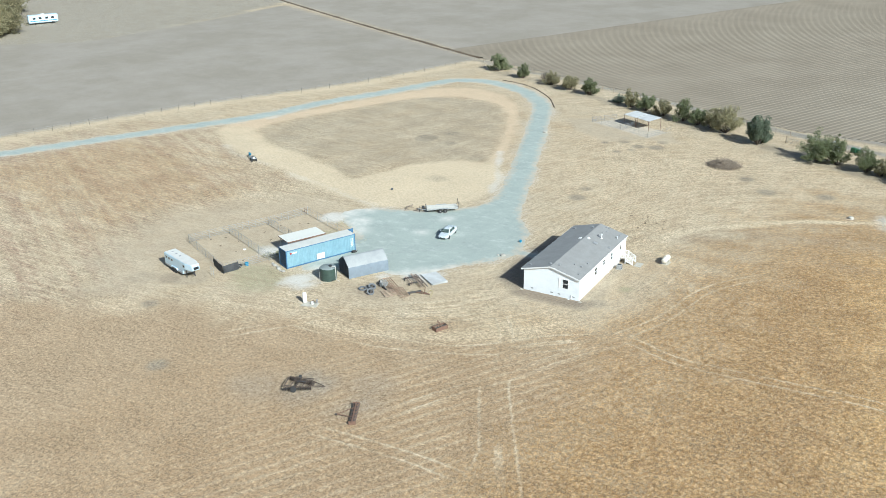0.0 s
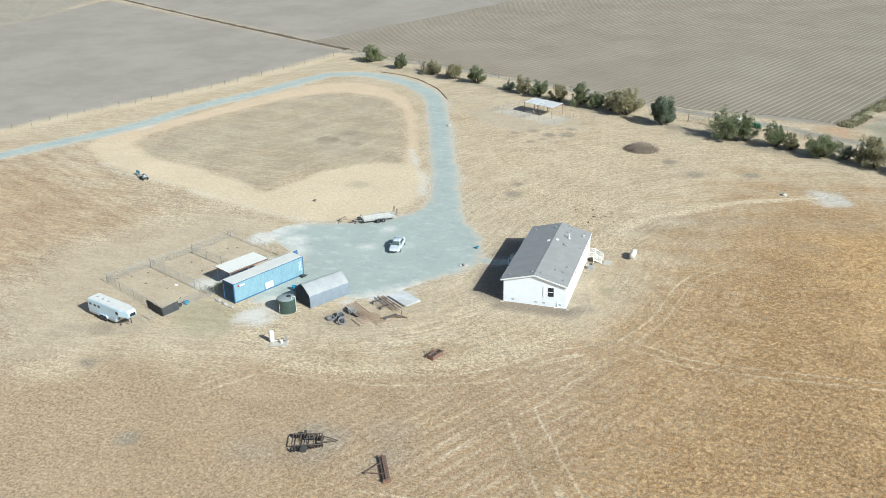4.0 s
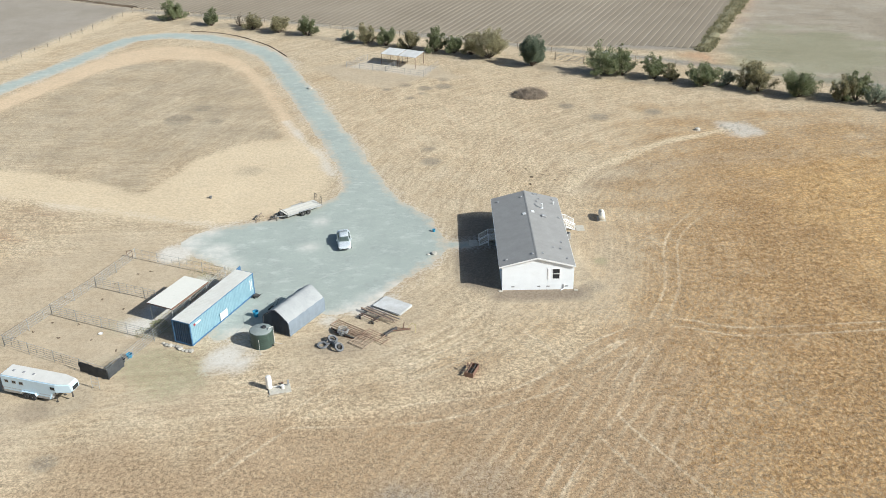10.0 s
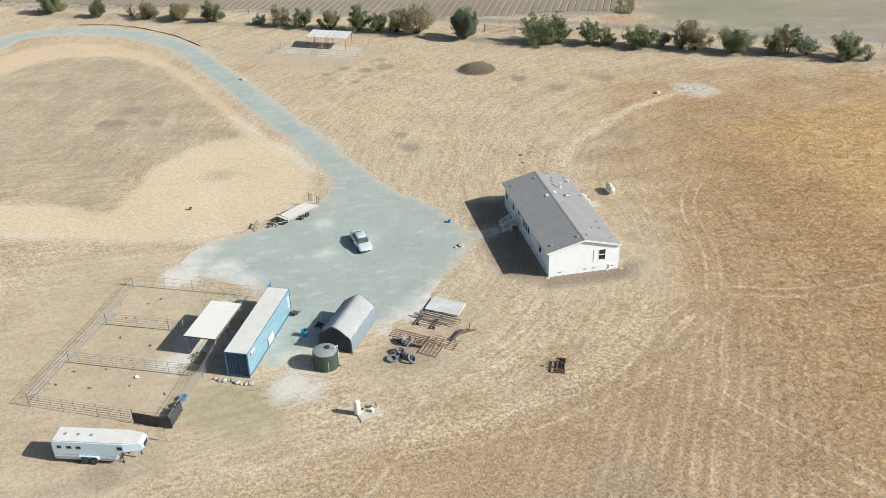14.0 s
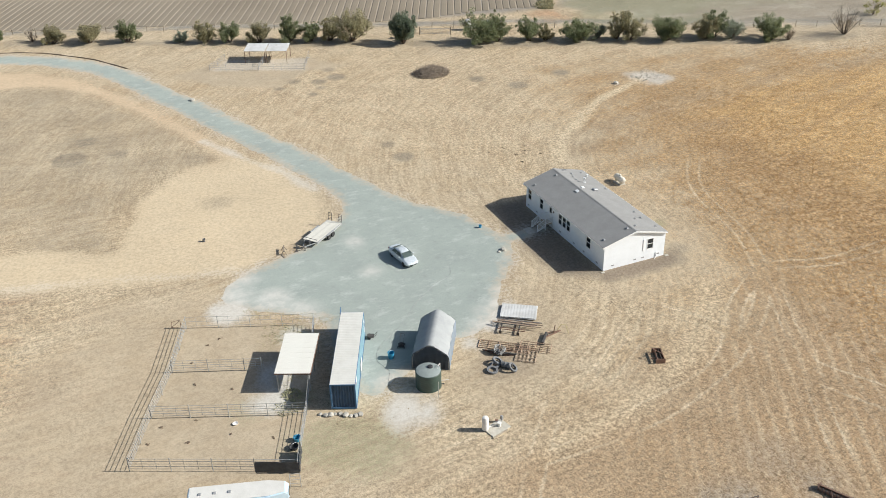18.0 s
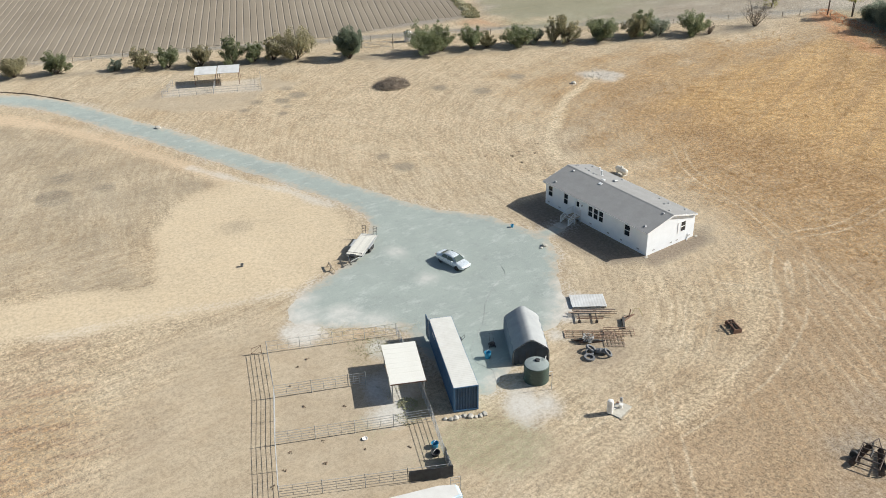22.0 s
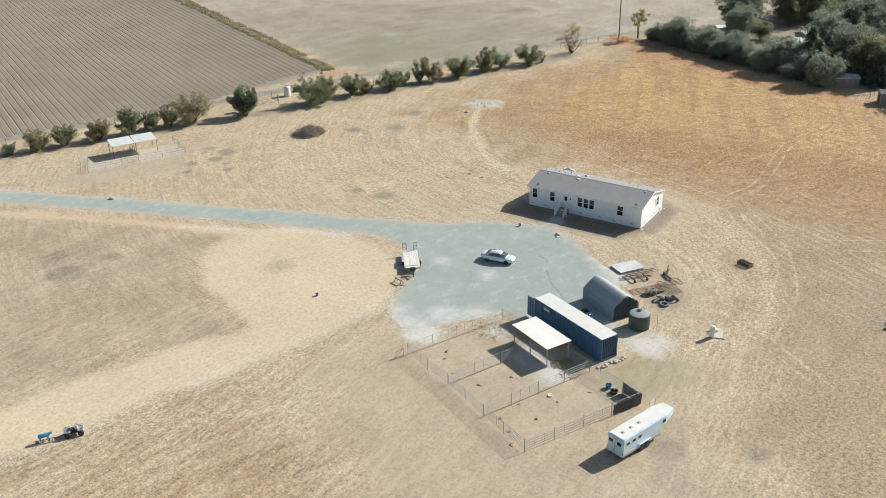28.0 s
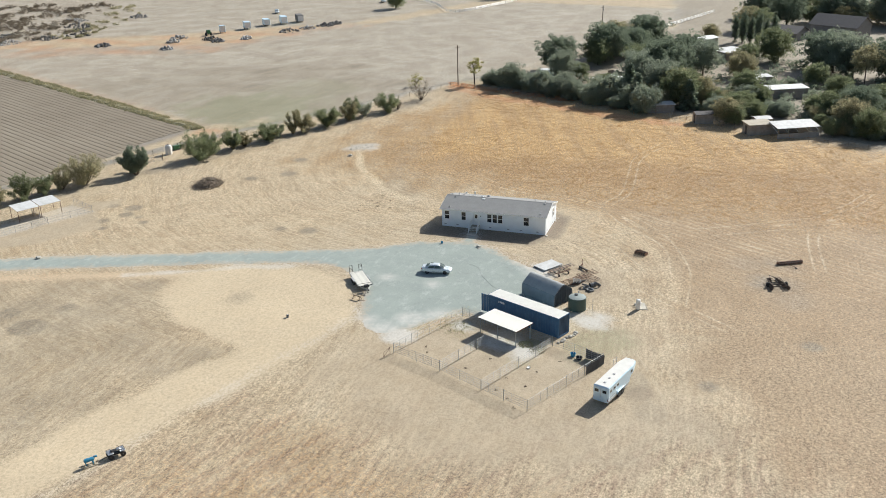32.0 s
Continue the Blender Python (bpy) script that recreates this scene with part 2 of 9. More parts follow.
GOLD_STEMS = leaf_material("golden_grass_stems", (0.38, 0.235, 0.105), (0.47, 0.31, 0.15), (0.58, 0.41, 0.22))
WEED_STEMS = leaf_material("dry_weed_stems", (0.27, 0.22, 0.16), (0.35, 0.29, 0.21), (0.44, 0.37, 0.27))
HAY_STEMS = leaf_material("scattered_hay_stems", (0.42, 0.38, 0.20), (0.52, 0.47, 0.28), (0.62, 0.56, 0.37))
RED_WEEDS = leaf_material("rusty_dry_weeds", (0.52, 0.26, 0.14), (0.62, 0.34, 0.19), (0.68, 0.44, 0.27))


# ---- mesh tools ----
def part(name, bm, mat, parent=None, label="", smooth=False, m=None):
    me = bpy.data.meshes.new(name)
    bm.to_mesh(me)
    bm.free()
    if smooth:
        me.polygons.foreach_set("use_smooth", [True] * len(me.polygons))
        me.set_sharp_from_angle(angle=radians(38))
    me.materials.append(mat)
    ob = new(name, me)
    if m is not None:
        ob.matrix_basis = m
    ob.parent = parent
    if label:
        tagged(ob, label)
    return ob


def again(ob, m):
    """The same part once more at m, on the same mesh."""
    o = ob.copy()
    scene.collection.objects.link(o)
    o.matrix_basis = m
    return o


def thing(name, label, category, m=None, group="", kind=""):
    ob = new(name)
    ob.empty_display_size = 0.3
    if m is not None:
        ob.matrix_basis = m
    return tagged(ob, label, category, group, kind)


def box(bm, x0, y0, z0, x1, y1, z1, bevel=0.0, m=None):
    vs = bmesh.ops.create_cube(bm, size=1.0)["verts"]
    t = Matrix.Translation(((x0 + x1) / 2, (y0 + y1) / 2, (z0 + z1) / 2)) @ Matrix.Diagonal((x1 - x0, y1 - y0, z1 - z0, 1))
    bmesh.ops.transform(bm, matrix=(m @ t) if m is not None else t, verts=vs)
    if bevel:
        es = list({e for v in vs for e in v.link_edges})
        bmesh.ops.bevel(bm, geom=es, offset=bevel, segments=1, affect="EDGES", clamp_overlap=True)
    return bm


def rod(bm, a, b, r, r2=None, seg=8):
    a, b = Vector(a), Vector(b)
    vs = bmesh.ops.create_cone(bm, cap_ends=True, segments=seg, radius1=r, radius2=r if r2 is None else r2, depth=(b - a).length)["verts"]
    q = (b - a).to_track_quat("Z", "Y").to_matrix().to_4x4()
    bmesh.ops.transform(bm, matrix=Matrix.Translation((a + b) / 2) @ q, verts=vs)
    return bm


def pipe(bm, pts, r, seg=6):
    for a, b in zip(pts, pts[1:]):
        rod(bm, a, b, r, seg=seg)
    return bm


def prism(bm, profile, y0, y1, axis="y"):
    """A closed profile of (x, z) drawn out along y, or of (y, z) along x."""
    put = (lambda p, w: (p[0], w, p[1])) if axis == "y" else (lambda p, w: (w, p[0], p[1]))
    a = [bm.verts.new(put(p, y0)) for p in profile]
    b = [bm.verts.new(put(p, y1)) for p in profile]
    n = len(profile)
    fs = [bm.faces.new(a), bm.faces.new(list(reversed(b)))]
    for i in range(n):
        fs.append(bm.faces.new((a[i], b[i], b[(i + 1) % n], a[(i + 1) % n])))
    bmesh.ops.recalc_face_normals(bm, faces=fs)
    return bm


def lathe(bm, profile, seg=24, m=None):
    """A profile of (r, z), from below upwards, turned round z."""
    rings, vs = [], []
    for r, z in profile:
        ring = [bm.verts.new((r * math.cos(2 * math.pi * i / seg), r * math.sin(2 * math.pi * i / seg), z)) for i in range(seg)]
        rings.append(ring)
        vs += ring
    for a, b in zip(rings, rings[1:]):
        for i in range(seg):
            bm.faces.new((a[i], a[(i + 1) % seg], b[(i + 1) % seg], b[i]))
    bm.faces.new(list(reversed(rings[0])))
    bm.faces.new(rings[-1])
    if m is not None:
        bmesh.ops.transform(bm, matrix=m, verts=vs)
    return bm


def B():
    return bmesh.new()


def soup(name, verts, faces, mat, parent=None, label=""):
    me = bpy.data.meshes.new(name)
    me.from_pydata(verts, [], faces)
    me.materials.append(mat)
    ob = new(name, me)
    ob.parent = parent
    if label:
        tagged(ob, label)
    return ob


# ---- plan ----
def smooth_line(pts, step=1.0):
    """A smooth line through the plan's points, every step metres."""
    p = [Vector((*q, 0)) for q in pts]
    p = [2 * p[0] - p[1]] + p + [2 * p[-1] - p[-2]]
    out = []
    for i in range(1, len(p) - 2):
        a, b, c, d = p[i - 1:i + 3]
        n = max(2, int((c - b).length / step))
        for k in range(n):
            t = k / n
            v = 0.5 * (2 * b + (c - a) * t + (2 * a - 5 * b + 4 * c - d) * t * t + (3 * b - a - 3 * c + d) * t ** 3)
            out.append((v.x, v.y))
    out.append((p[-2].x, p[-2].y))
    return out


def line_gap(X, Y, pts, closed=False):
    """The distance from places to a line in the plan."""
    best = np.full(X.shape, 1e9)
    seq = list(zip(pts, pts[1:])) + ([(pts[-1], pts[0])] if closed else [])
    for (ax, ay), (bx, by) in seq:
        dx, dy = bx - ax, by - ay
        k = np.clip(((X - ax) * dx + (Y - ay) * dy) / max(1e-9, dx * dx + dy * dy), 0, 1)
        best = np.minimum(best, (X - ax - k * dx) ** 2 + (Y - ay - k * dy) ** 2)
    return np.sqrt(best)


def area_gap(X, Y, pts):
    """Signed distance to an area in the plan, negative inside."""
    inside = np.zeros(X.shape, bool)
    for (ax, ay), (bx, by) in zip(pts, pts[1:] + pts[:1]):
        if ay != by:
            inside ^= ((ay > Y) != (by > Y)) & (X < (bx - ax) * (Y - ay) / (by - ay) + ax)
    return np.where(inside, -1, 1) * line_gap(X, Y, pts, True)


def ripple(X, Y, size, seed=0):
    """Cheap uneven waves, about -1 to 1."""
    r = np.random.RandomState(seed)
    out = np.zeros(X.shape)
    for i in range(7):
        a, ph, s = r.uniform(0, 6.283), r.uniform(0, 6.283), size * r.uniform(0.5, 1.8)
        out += np.sin((X * math.cos(a) + Y * math.sin(a)) * 6.283 / s + ph)
    return out / 4.0


ROAD_MID = smooth_line([(-136, -6), (-121.5, 21), (-109, 44), (-100, 61), (-95.5, 77), (-85.8, 99), (-80, 114.5), (-73, 119.6), (-64, 118.8),
                        (-55, 114), (-47.5, 107), (-41.5, 97), (-36.5, 83.5), (-31.5, 70), (-26.8, 57), (-22.2, 43.5), (-18.5, 33), (-15, 24)])
PAD = smooth_line([(-20.8, 37), (-15.7, 29), (-13.6, 26.5), (-11.1, 23.5), (-8.6, 19.5), (-7.2, 15.5), (-6.9, 11), (-8.4, 7.2), (-11.5, 3.2), (-15, -1.8),
                   (-18.6, -4.5), (-21.5, -5.0), (-25, -6.5), (-29, -8.4), (-32.4, -9.6), (-34, -5), (-33.2, 1.5), (-33.0, 5.2), (-37, 8.2), (-42, 13.0), (-40, 16.8),
                   (-36.6, 18.4), (-31, 20.6), (-27, 23), (-23.5, 27), (-22, 31), (-22.4, 37), (-20.8, 37)])
PATHS = [smooth_line([(-8, 11.9), (-5, 12), (-1.5, 12.2)])]
LOOP_SAND = smooth_line([(-24.5, 38), (-26.5, 46.5), (-30.5, 52), (-36.8, 70), (-42.5, 85), (-49, 97.5), (-57, 106.5), (-67, 110.2), (-77, 106.5), (-85, 92),
                         (-94, 68), (-100, 56), (-101, 46), (-92, 38), (-80, 31.5), (-68, 28), (-56, 23), (-47, 20.2), (-40, 19.4), (-34, 21.2), (-28, 24), (-24.5, 30), (-24.5, 38)])
LOOP_GRASS = smooth_line([(-33, 51.5), (-38, 68), (-46, 87), (-52, 95.5), (-58.5, 99.5), (-68, 99.5), (-76, 94), (-84, 79), (-92, 59), (-92, 49), (-80, 40.5), (-68, 37.6),
                          (-57, 32.6), (-51.5, 30), (-49.4, 36), (-46, 43.5), (-40.5, 49.6), (-33, 51.5)])
FENCE_W = smooth_line([(-150, -14), (-139, 15), (-121.5, 58.9), (-100, 99.8), (-85.5, 143)], 4)
FENCE_N = smooth_line([(-85.5, 143), (-73.2, 141.2), (-29.7, 122), (-8.4, 112.8), (17, 100.5), (37.7, 90.3), (60, 77), (111, 53.5)], 4)
FIELD_N = [(-85, 149.5), (-29, 127.5), (-7, 118), (18, 106.5), (40, 101), (49.5, 100.5), (126, 266), (160, 420), (-340, 420), (-231, 228)]
FIELD_W = [(-84.5, 147), (-88.5, 143.5), (-102, 101.5), (-123.5, 60), (-141, 16), (-153, -14), (-200, -120), (-420, -120), (-420, 30), (-249, 94), (-226, 112), (-221, 180), (-222, 218)]
PASTURE = [(51, 100), (128, 266), (165, 161), (215, 139), (223, 122), (300, 84), (285, -10), (231, 4), (126, 44), (112, 54), (95, 61), (72, 72)]
WOODS = [(114, 44), (108, 12), (96, -6), (88, -22), (76, -40), (68, -64), (66, -160), (420, -160), (420, 20), (231, 2), (126, 42)]
JUNK_STRIP = [(118, 222), (149, 152), (167, 150), (195, 139), (216, 124), (220, 134), (205, 160), (178, 195), (160, 240), (135, 262)]
YARD = [(120, 262), (160, 236), (178, 196), (206, 160), (222, 134), (300, 100), (420, 200), (420, 420), (165, 420)]
ORANGE = [(4, -140), (10, -45), (16, -22), (17, -8), (21, 6), (23, 20), (24, 30), (33, 42), (48, 44), (70, 50), (92, 50), (108, 46), (104, 12), (94, -8), (86, -22), (74, -42), (66, -66), (60, -140)]
PEN = [(-46.7, 9.6), (-34, 4.2), (-42.1, -16.9), (-55.5, -10.4)]
ROW_GUIDE = smooth_line([(-170, -44), (-120, -30), (-70, -32), (-30, -30), (-6, -24), (6, -14), (13, -2), (16, 12), (18, 24), (24, 35), (38, 44), (70, 52), (120, 56)], 3.0)
TRACKS = [[(30, 22), (23.4, 12.8), (20.1, -0.9), (14.5, -10.7), (5, -18.6), (-3.9, -22.5), (-11.1, -24.3), (-26, -24.6)], [(-14, -19), (-9.9, -16.6), (-2.3, -11.6), (4, -6)], [(66, -14.5), (51.3, -9.3), (40, -9.3), (31.9, -9.8), (25, -9.8), (18.4, -7.6), (13.1, -9.9), (9.1, -12.6), (4.8, -17.1), (0.6, -20.3), (-3.7, -21.8), (-14, -23.4)],
          [(24, -51), (18.7, -41.6), (13.8, -33.3), (8.2, -23.2), (3.7, -13), (-3, -5)], [(21, -50), (15.4, -40.5), (10.8, -32), (6.2, -23.4)], [(15.4, -44), (13.8, -37), (12.1, -30.9), (9.6, -26.7), (8.6, -21.4)],
          [(16.4, -9.6), (12.0, -17.5), (9.1, -23), (4.6, -30.4), (0.5, -38)], [(2.5, -3.1), (-6.2, -8.7), (-13.7, -14.4), (-21, -18), (-34, -19)], [(40, -55), (30.3, -50.8), (21.1, -45.2), (9.6, -43.2), (-6, -44)],
          [(-30, -34), (-17.2, -18.4), (-9.7, -13.6), (-1.8, -7)], [(-60, -26), (-48, -24), (-34, -18), (-22, -15)]]


def flat_sheet(gap, x0, x1, y0, y1, step, z):
    """A level sheet over the places where gap is negative, cut cleanly along its edge; it rises a little from its edge."""
    xs, ys = np.arange(x0, x1, step), np.arange(y0, y1, step)
    X, Y = np.meshgrid(xs, ys, indexing="ij")
    G = gap(X, Y)
    verts, faces, known, depth = [], [], {}, []

    def corner(i, j):
        if (i, j) not in known:
            known[i, j] = len(verts)
            verts.append((X[i, j], Y[i, j], -0.003 + (z + 0.02) * min(1.0, -G[i, j] / 1.2)))
            depth.append(min(3.0, -G[i, j]))
        return known[i, j]

    def cross(a, b):
        k = (min(a, b), max(a, b))
        if k not in known:
            (i, j), (m, n) = k
            t = G[i, j] / (G[i, j] - G[m, n])
            known[k] = len(verts)
            verts.append((X[i, j] + t * (X[m, n] - X[i, j]), Y[i, j] + t * (Y[m, n] - Y[i, j]), -0.003))
            depth.append(0.0)
        return known[k]

    hot = np.argwhere((G[:-1, :-1] < 0) | (G[1:, :-1] < 0) | (G[:-1, 1:] < 0) | (G[1:, 1:] < 0))
    for i, j in hot.tolist():
        c = [(i, j), (i + 1, j), (i + 1, j + 1), (i, j + 1)]
        f = []
        for a, b in zip(c, c[1:] + c[:1]):
            if G[a] < 0:
                f.append(corner(*a))
            if (G[a] < 0) != (G[b] < 0):
                f.append(cross(a, b))
        if len(f) > 2:
            faces.append(f)
    return verts, faces, depth


# ---- ground ----
def steps(lo, hi, fine, coarse_lo, coarse_hi, far):
    mid = np.arange(lo, hi + fine, fine)
    a = np.arange(lo - 3, coarse_lo, -3)[::-1]
    b = np.arange(mid[-1] + 3, coarse_hi, 3)
    out = np.array([coarse_hi + 3 * 1.35 ** k for k in range(1, 27) if 3 * 1.35 ** k < far])
    low = np.array([coarse_lo - 3 * 1.35 ** k for k in range(26, 0, -1) if 3 * 1.35 ** k < far])
    return np.concatenate([low, a, mid, b, out])


def soft(gap, width):
    return np.clip(0.5 - gap / width, 0, 1)


def road_gap(X, Y):
    d = line_gap(X, Y, ROAD_MID) - 2.55
    d = np.minimum(d, area_gap(X, Y, PAD))
    for p in PATHS:
        d = np.minimum(d, line_gap(X, Y, p) - 0.95)
    return d + 0.35 * ripple(X, Y, 5.5, 3) + 0.28 * ripple(X, Y, 1.9, 4)


def build_ground():
    xs, ys = steps(-112, 78, 0.6, -330, 330, 3000), steps(-64, 124, 0.6, -200, 420, 3000)
    X, Y = np.meshgrid(xs, ys, indexing="ij")
    nx, ny = X.shape
    near = (X > -160) & (X < 130) & (Y > -80) & (Y < 160)
    Z = np.where(near, 0.005 * ripple(X, Y, 9, 1) - 0.011, -0.011)
    Z = np.where(Z > -0.006, -0.006, Z)
    i = np.arange(nx * ny).reshape(nx, ny)
    faces = np.stack([i[:-1, :-1], i[1:, :-1], i[1:, 1:], i[:-1, 1:]], -1).reshape(-1, 4)
    me = bpy.data.meshes.new("ground")
    me.vertices.add(nx * ny)
    me.vertices.foreach_set("co", np.stack([X, Y, Z], -1).ravel())
    me.loops.add(faces.size)
    me.loops.foreach_set("vertex_index", faces.ravel())
    me.polygons.add(len(faces))
    me.polygons.foreach_set("loop_start", np.arange(0, faces.size, 4))
    me.update()
    w = 2.2 * ripple(X, Y, 9, 5) + 0.8 * ripple(X, Y, 3, 6)
    big = 9 * ripple(X, Y, 40, 7)
    rg = road_gap(X, Y)
    sand = soft(np.maximum(area_gap(X, Y, LOOP_SAND), -area_gap(X, Y, LOOP_GRASS)) + 0.25 * w, 2.0)
    sand = np.maximum(sand, 0.75 * soft(line_gap(X, Y, FENCE_W) - 2.2 + 0.4 * w, 2.5) * (X < -80))
    sand *= 1 - 0.55 * soft(np.hypot(X + 36.9, Y - 38.2) - 1.8 + 0.2 * w, 3.0)
    pale = 0.6 * soft(np.abs(rg) - 0.3 + 0.55 * w, 2.0) * np.clip(0.35 + 0.6 * ripple(X, Y, 13, 9), 0, 1)
    pale = np.maximum(pale, 0.35 * soft(line_gap(X, Y, [(-90, 36), (-84, 32.4), (-76.6, 30.2), (-69, 28.4), (-61.6, 26.2), (-52, 23.4), (-45, 20.6), (-40, 19.6)]) - 0.7 + 0.3 * w, 1.8))
    pale = np.maximum(pale, 0.8 * soft(line_gap(X, Y, [(-34.5, 60), (-30, 50.5), (-26.2, 43), (-23.8, 36)]) - 0.5 + 0.25 * w, 1.6))
    inner = (area_gap(X, Y, ROAD_MID) < 0) & (Y > 12)
    pale = np.maximum(pale, 0.75 * inner * soft(np.abs(rg + 0.1) - 0.15, 0.9) * np.clip(0.5 + 0.6 * ripple(X, Y, 17, 12), 0, 1))
    for px, py, pr in ((-39, 15, 2.2), (-30.5, -13.5, 2.2), (-15, -2.5, 2.0), (-38.2, 12.2, 1.6), (-39.5, -3.5, 2.6), (-41.5, -6.5, 1.6), (-36.4, 3.0, 1.2), (-41.5, 10.5, 2.4), (-37, 15.5, 2.6), (-20.5, -6.4, 1.6), (-17.4, -3.8, 1.6), (-28.5, -14.2, 1.8)):
        pale = np.maximum(pale, soft(np.hypot(X - px, Y - py) - pr + 0.5 * w, 2.0))
    pale = np.maximum(pale, 0.8 * soft(area_gap(X, Y, [(41.4, 56.5), (45.7, 56.2), (48.2, 51.2), (44.2, 50.3), (39.8, 53.4)]) + 0.7 * w, 2.4))
    pale = np.maximum(pale, 0.6 * soft(np.hypot(X - 36.6, Y - 52.6) - 0.7, 0.8))
    pen = soft(area_gap(X, Y, PEN) - 1.0 + 0.4 * w, 3.0)
    pen = np.maximum(pen, 0.75 * soft(area_gap(X, Y, [(-57, 15), (-44, 18), (-36, 9), (-36, -13), (-40, -24), (-56, -32), (-68, -16), (-70, 2)]) + 1.5 * w, 9.0))
    pen = np.maximum(pen, 0.3 * soft(area_gap(X, Y, [(10, 21), (15, 20), (16, 2), (11, -5), (-12, -4), (-8, 0), (9, -2)]) + 0.8 * w, 3.0))
    pen = np.maximum(pen, 0.5 * soft(area_gap(X, Y, [(-26, -17), (-12, -15), (-8, -8), (-9, -1), (-14, 0), (-22, -6)]) + 0.8 * w, 4.0))
    pen = np.maximum(pen, 0.45 * soft(area_gap(X, Y, [(9, 20), (16, 19), (17, 2), (12, -6), (-4, -6), (-8, -1), (9, 0)]) + 0.8 * w, 3.0))
    pen = np.maximum(pen, 1.0 * soft(area_gap(X, Y, [(-33, 92.8), (-27, 83.5), (-17, 78.2), (-12.4, 81.6), (-10.4, 84.6), (-3, 84.3), (-7, 91.3), (-22, 97.6)]) + 0.3 * w, 2.0))
    pale = np.maximum(pale, 0.45 * soft(area_gap(X, Y, [(-26.4, 92.3), (-10.4, 85), (-7.4, 91.6), (-22, 97.3)]) + 0.2 * w, 1.5))
    pen = np.maximum(pen, 0.25 * soft(area_gap(X, Y, [(-1.5, -2.4), (10.5, -2.4), (11.5, 20.5), (-6.5, 21), (-6, 1)]) + 0.3 * w, 2.5))
    orange = soft(area_gap(X, Y, ORANGE) + 2.5 * w + 0.6 * big, 26.0)
    orange = np.maximum(orange, 0.8 * soft(area_gap(X, Y, [(-40, -140), (-16, -30), (6, -14), (14, 4), (18, 30), (30, 62), (70, 60), (60, -140)]) + 2.5 * w, 20))
    orange = np.maximum(orange, 0.55 * soft(area_gap(X, Y, [(-34, -70), (-30, -40), (-16, -24), (0, -16), (14, -10), (20, -70)]) + 2.5 * w, 12))
    orange = np.maximum(orange, 0.5 * soft(area_gap(X, Y, [(-128, -8), (-72, -14), (-62, 12), (-90, 30), (-117, 34)]) + 2.5 * w, 18))
    plough = np.maximum(soft(area_gap(X, Y, FIELD_W), 3.0), soft(area_gap(X, Y, FIELD_N), 3.0))
    track, fade = np.full(X.shape, 9.0), np.ones(X.shape)
    for t in TRACKS:
        track = np.minimum(track, line_gap(X, Y, smooth_line(t, 2.0)))
        for ex, ey in (t[0], t[-1]):
            fade = np.minimum(fade, 1 - soft(np.hypot(X - ex, Y - ey) - 3.0, 4.0))
    tracks = soft(line_gap(X, Y, smooth_line([(11.5, 29), (15, 35), (19, 38.6), (27.4, 45.6), (36, 50.2), (42, 53)], 2.0)) - 0.8 + 0.25 * w, 1.6)
    tracks = np.maximum(tracks, 0.55 * soft(line_gap(X, Y, smooth_line([(-20, -23.5), (-8, -21), (4, -14), (9, -8)], 2.0)) - 1.5 + 0.4 * w, 2.5))
    rows_w = soft(area_gap(X, Y, [(-140, 0), (-100, -60), (-50, -60), (-54, -20), (-62, 8), (-64, 20), (-80, 27), (-100, 42), (-122, 40)]) + 2 * w, 14.0)
    rows_n = soft(area_gap(X, Y, [(-25, 60), (-14, 44), (8, 32), (28, 46), (60, 50), (104, 46), (107, 52), (62, 67), (52, 70), (10, 86), (-24, 92)]) + 1.5 * w, 8.0)
    rows_e = soft(area_gap(X, Y, [(56, -70), (48, -14), (42, 36), (60, 46), (106, 44), (102, 14), (84, -22), (60, -80)]) + 1.5 * w, 14.0)
    rows_s = soft(area_gap(X, Y, [(-18, -22), (6, -15), (17, -9), (17, -24), (14, -60), (-60, -80), (-66, -44), (-44, -30)]) + 1.6 * w, 9.0)
    fan = (X + 0.23 * (Y - 58)) / (1 + 0.0115 * (Y - 58))
    green = np.zeros(X.shape)
    for px, py, pr, k in ((72, 98, 20, 0.85), (98, 92, 15, 0.55), (-37, -15, 5, 0.7), (-39.5, -7, 2.2, 0.8), (-36.5, 3.3, 1.8, 0.8), (-44, -7, 2.0, 0.4), (84, 88, 9, 0.6), (118, 50, 5, 0.5), (13, 7, 1.1, 0.8)):
        green = np.maximum(green, k * soft(np.hypot(X - px, Y - py) - pr + 0.12 * pr * w, 0.6 * pr))
    weeds = 0.6 * soft(area_gap(X, Y, LOOP_GRASS) + 0.8 * w, 5.0) * np.clip(0.85 + 0.25 * ripple(X, Y, 8, 24), 0.2, 1.2)
    # dark ground round the house, painting its west shadow darker too
    weeds = np.maximum(weeds, 0.85 * soft(area_gap(X, Y, [(-5.4, 1.5), (-5.2, 20.5), (10.2, 20.2), (10.6, -2.2), (-1.0, -2.2)]) + 0.35 * w, 1.6))
    # undergrowth under the tree row, with the trees' shadow band put into its colour
    weeds = np.maximum(weeds, 0.85 * soft(line_gap(X, Y, [(-74, 134.5), (-45, 120.8), (-18, 107.8), (3.5, 96.8), (26, 83.8), (53, 71.6), (77, 59.2), (94, 55)]) - 2.2 + 0.5 * w, 2.4))
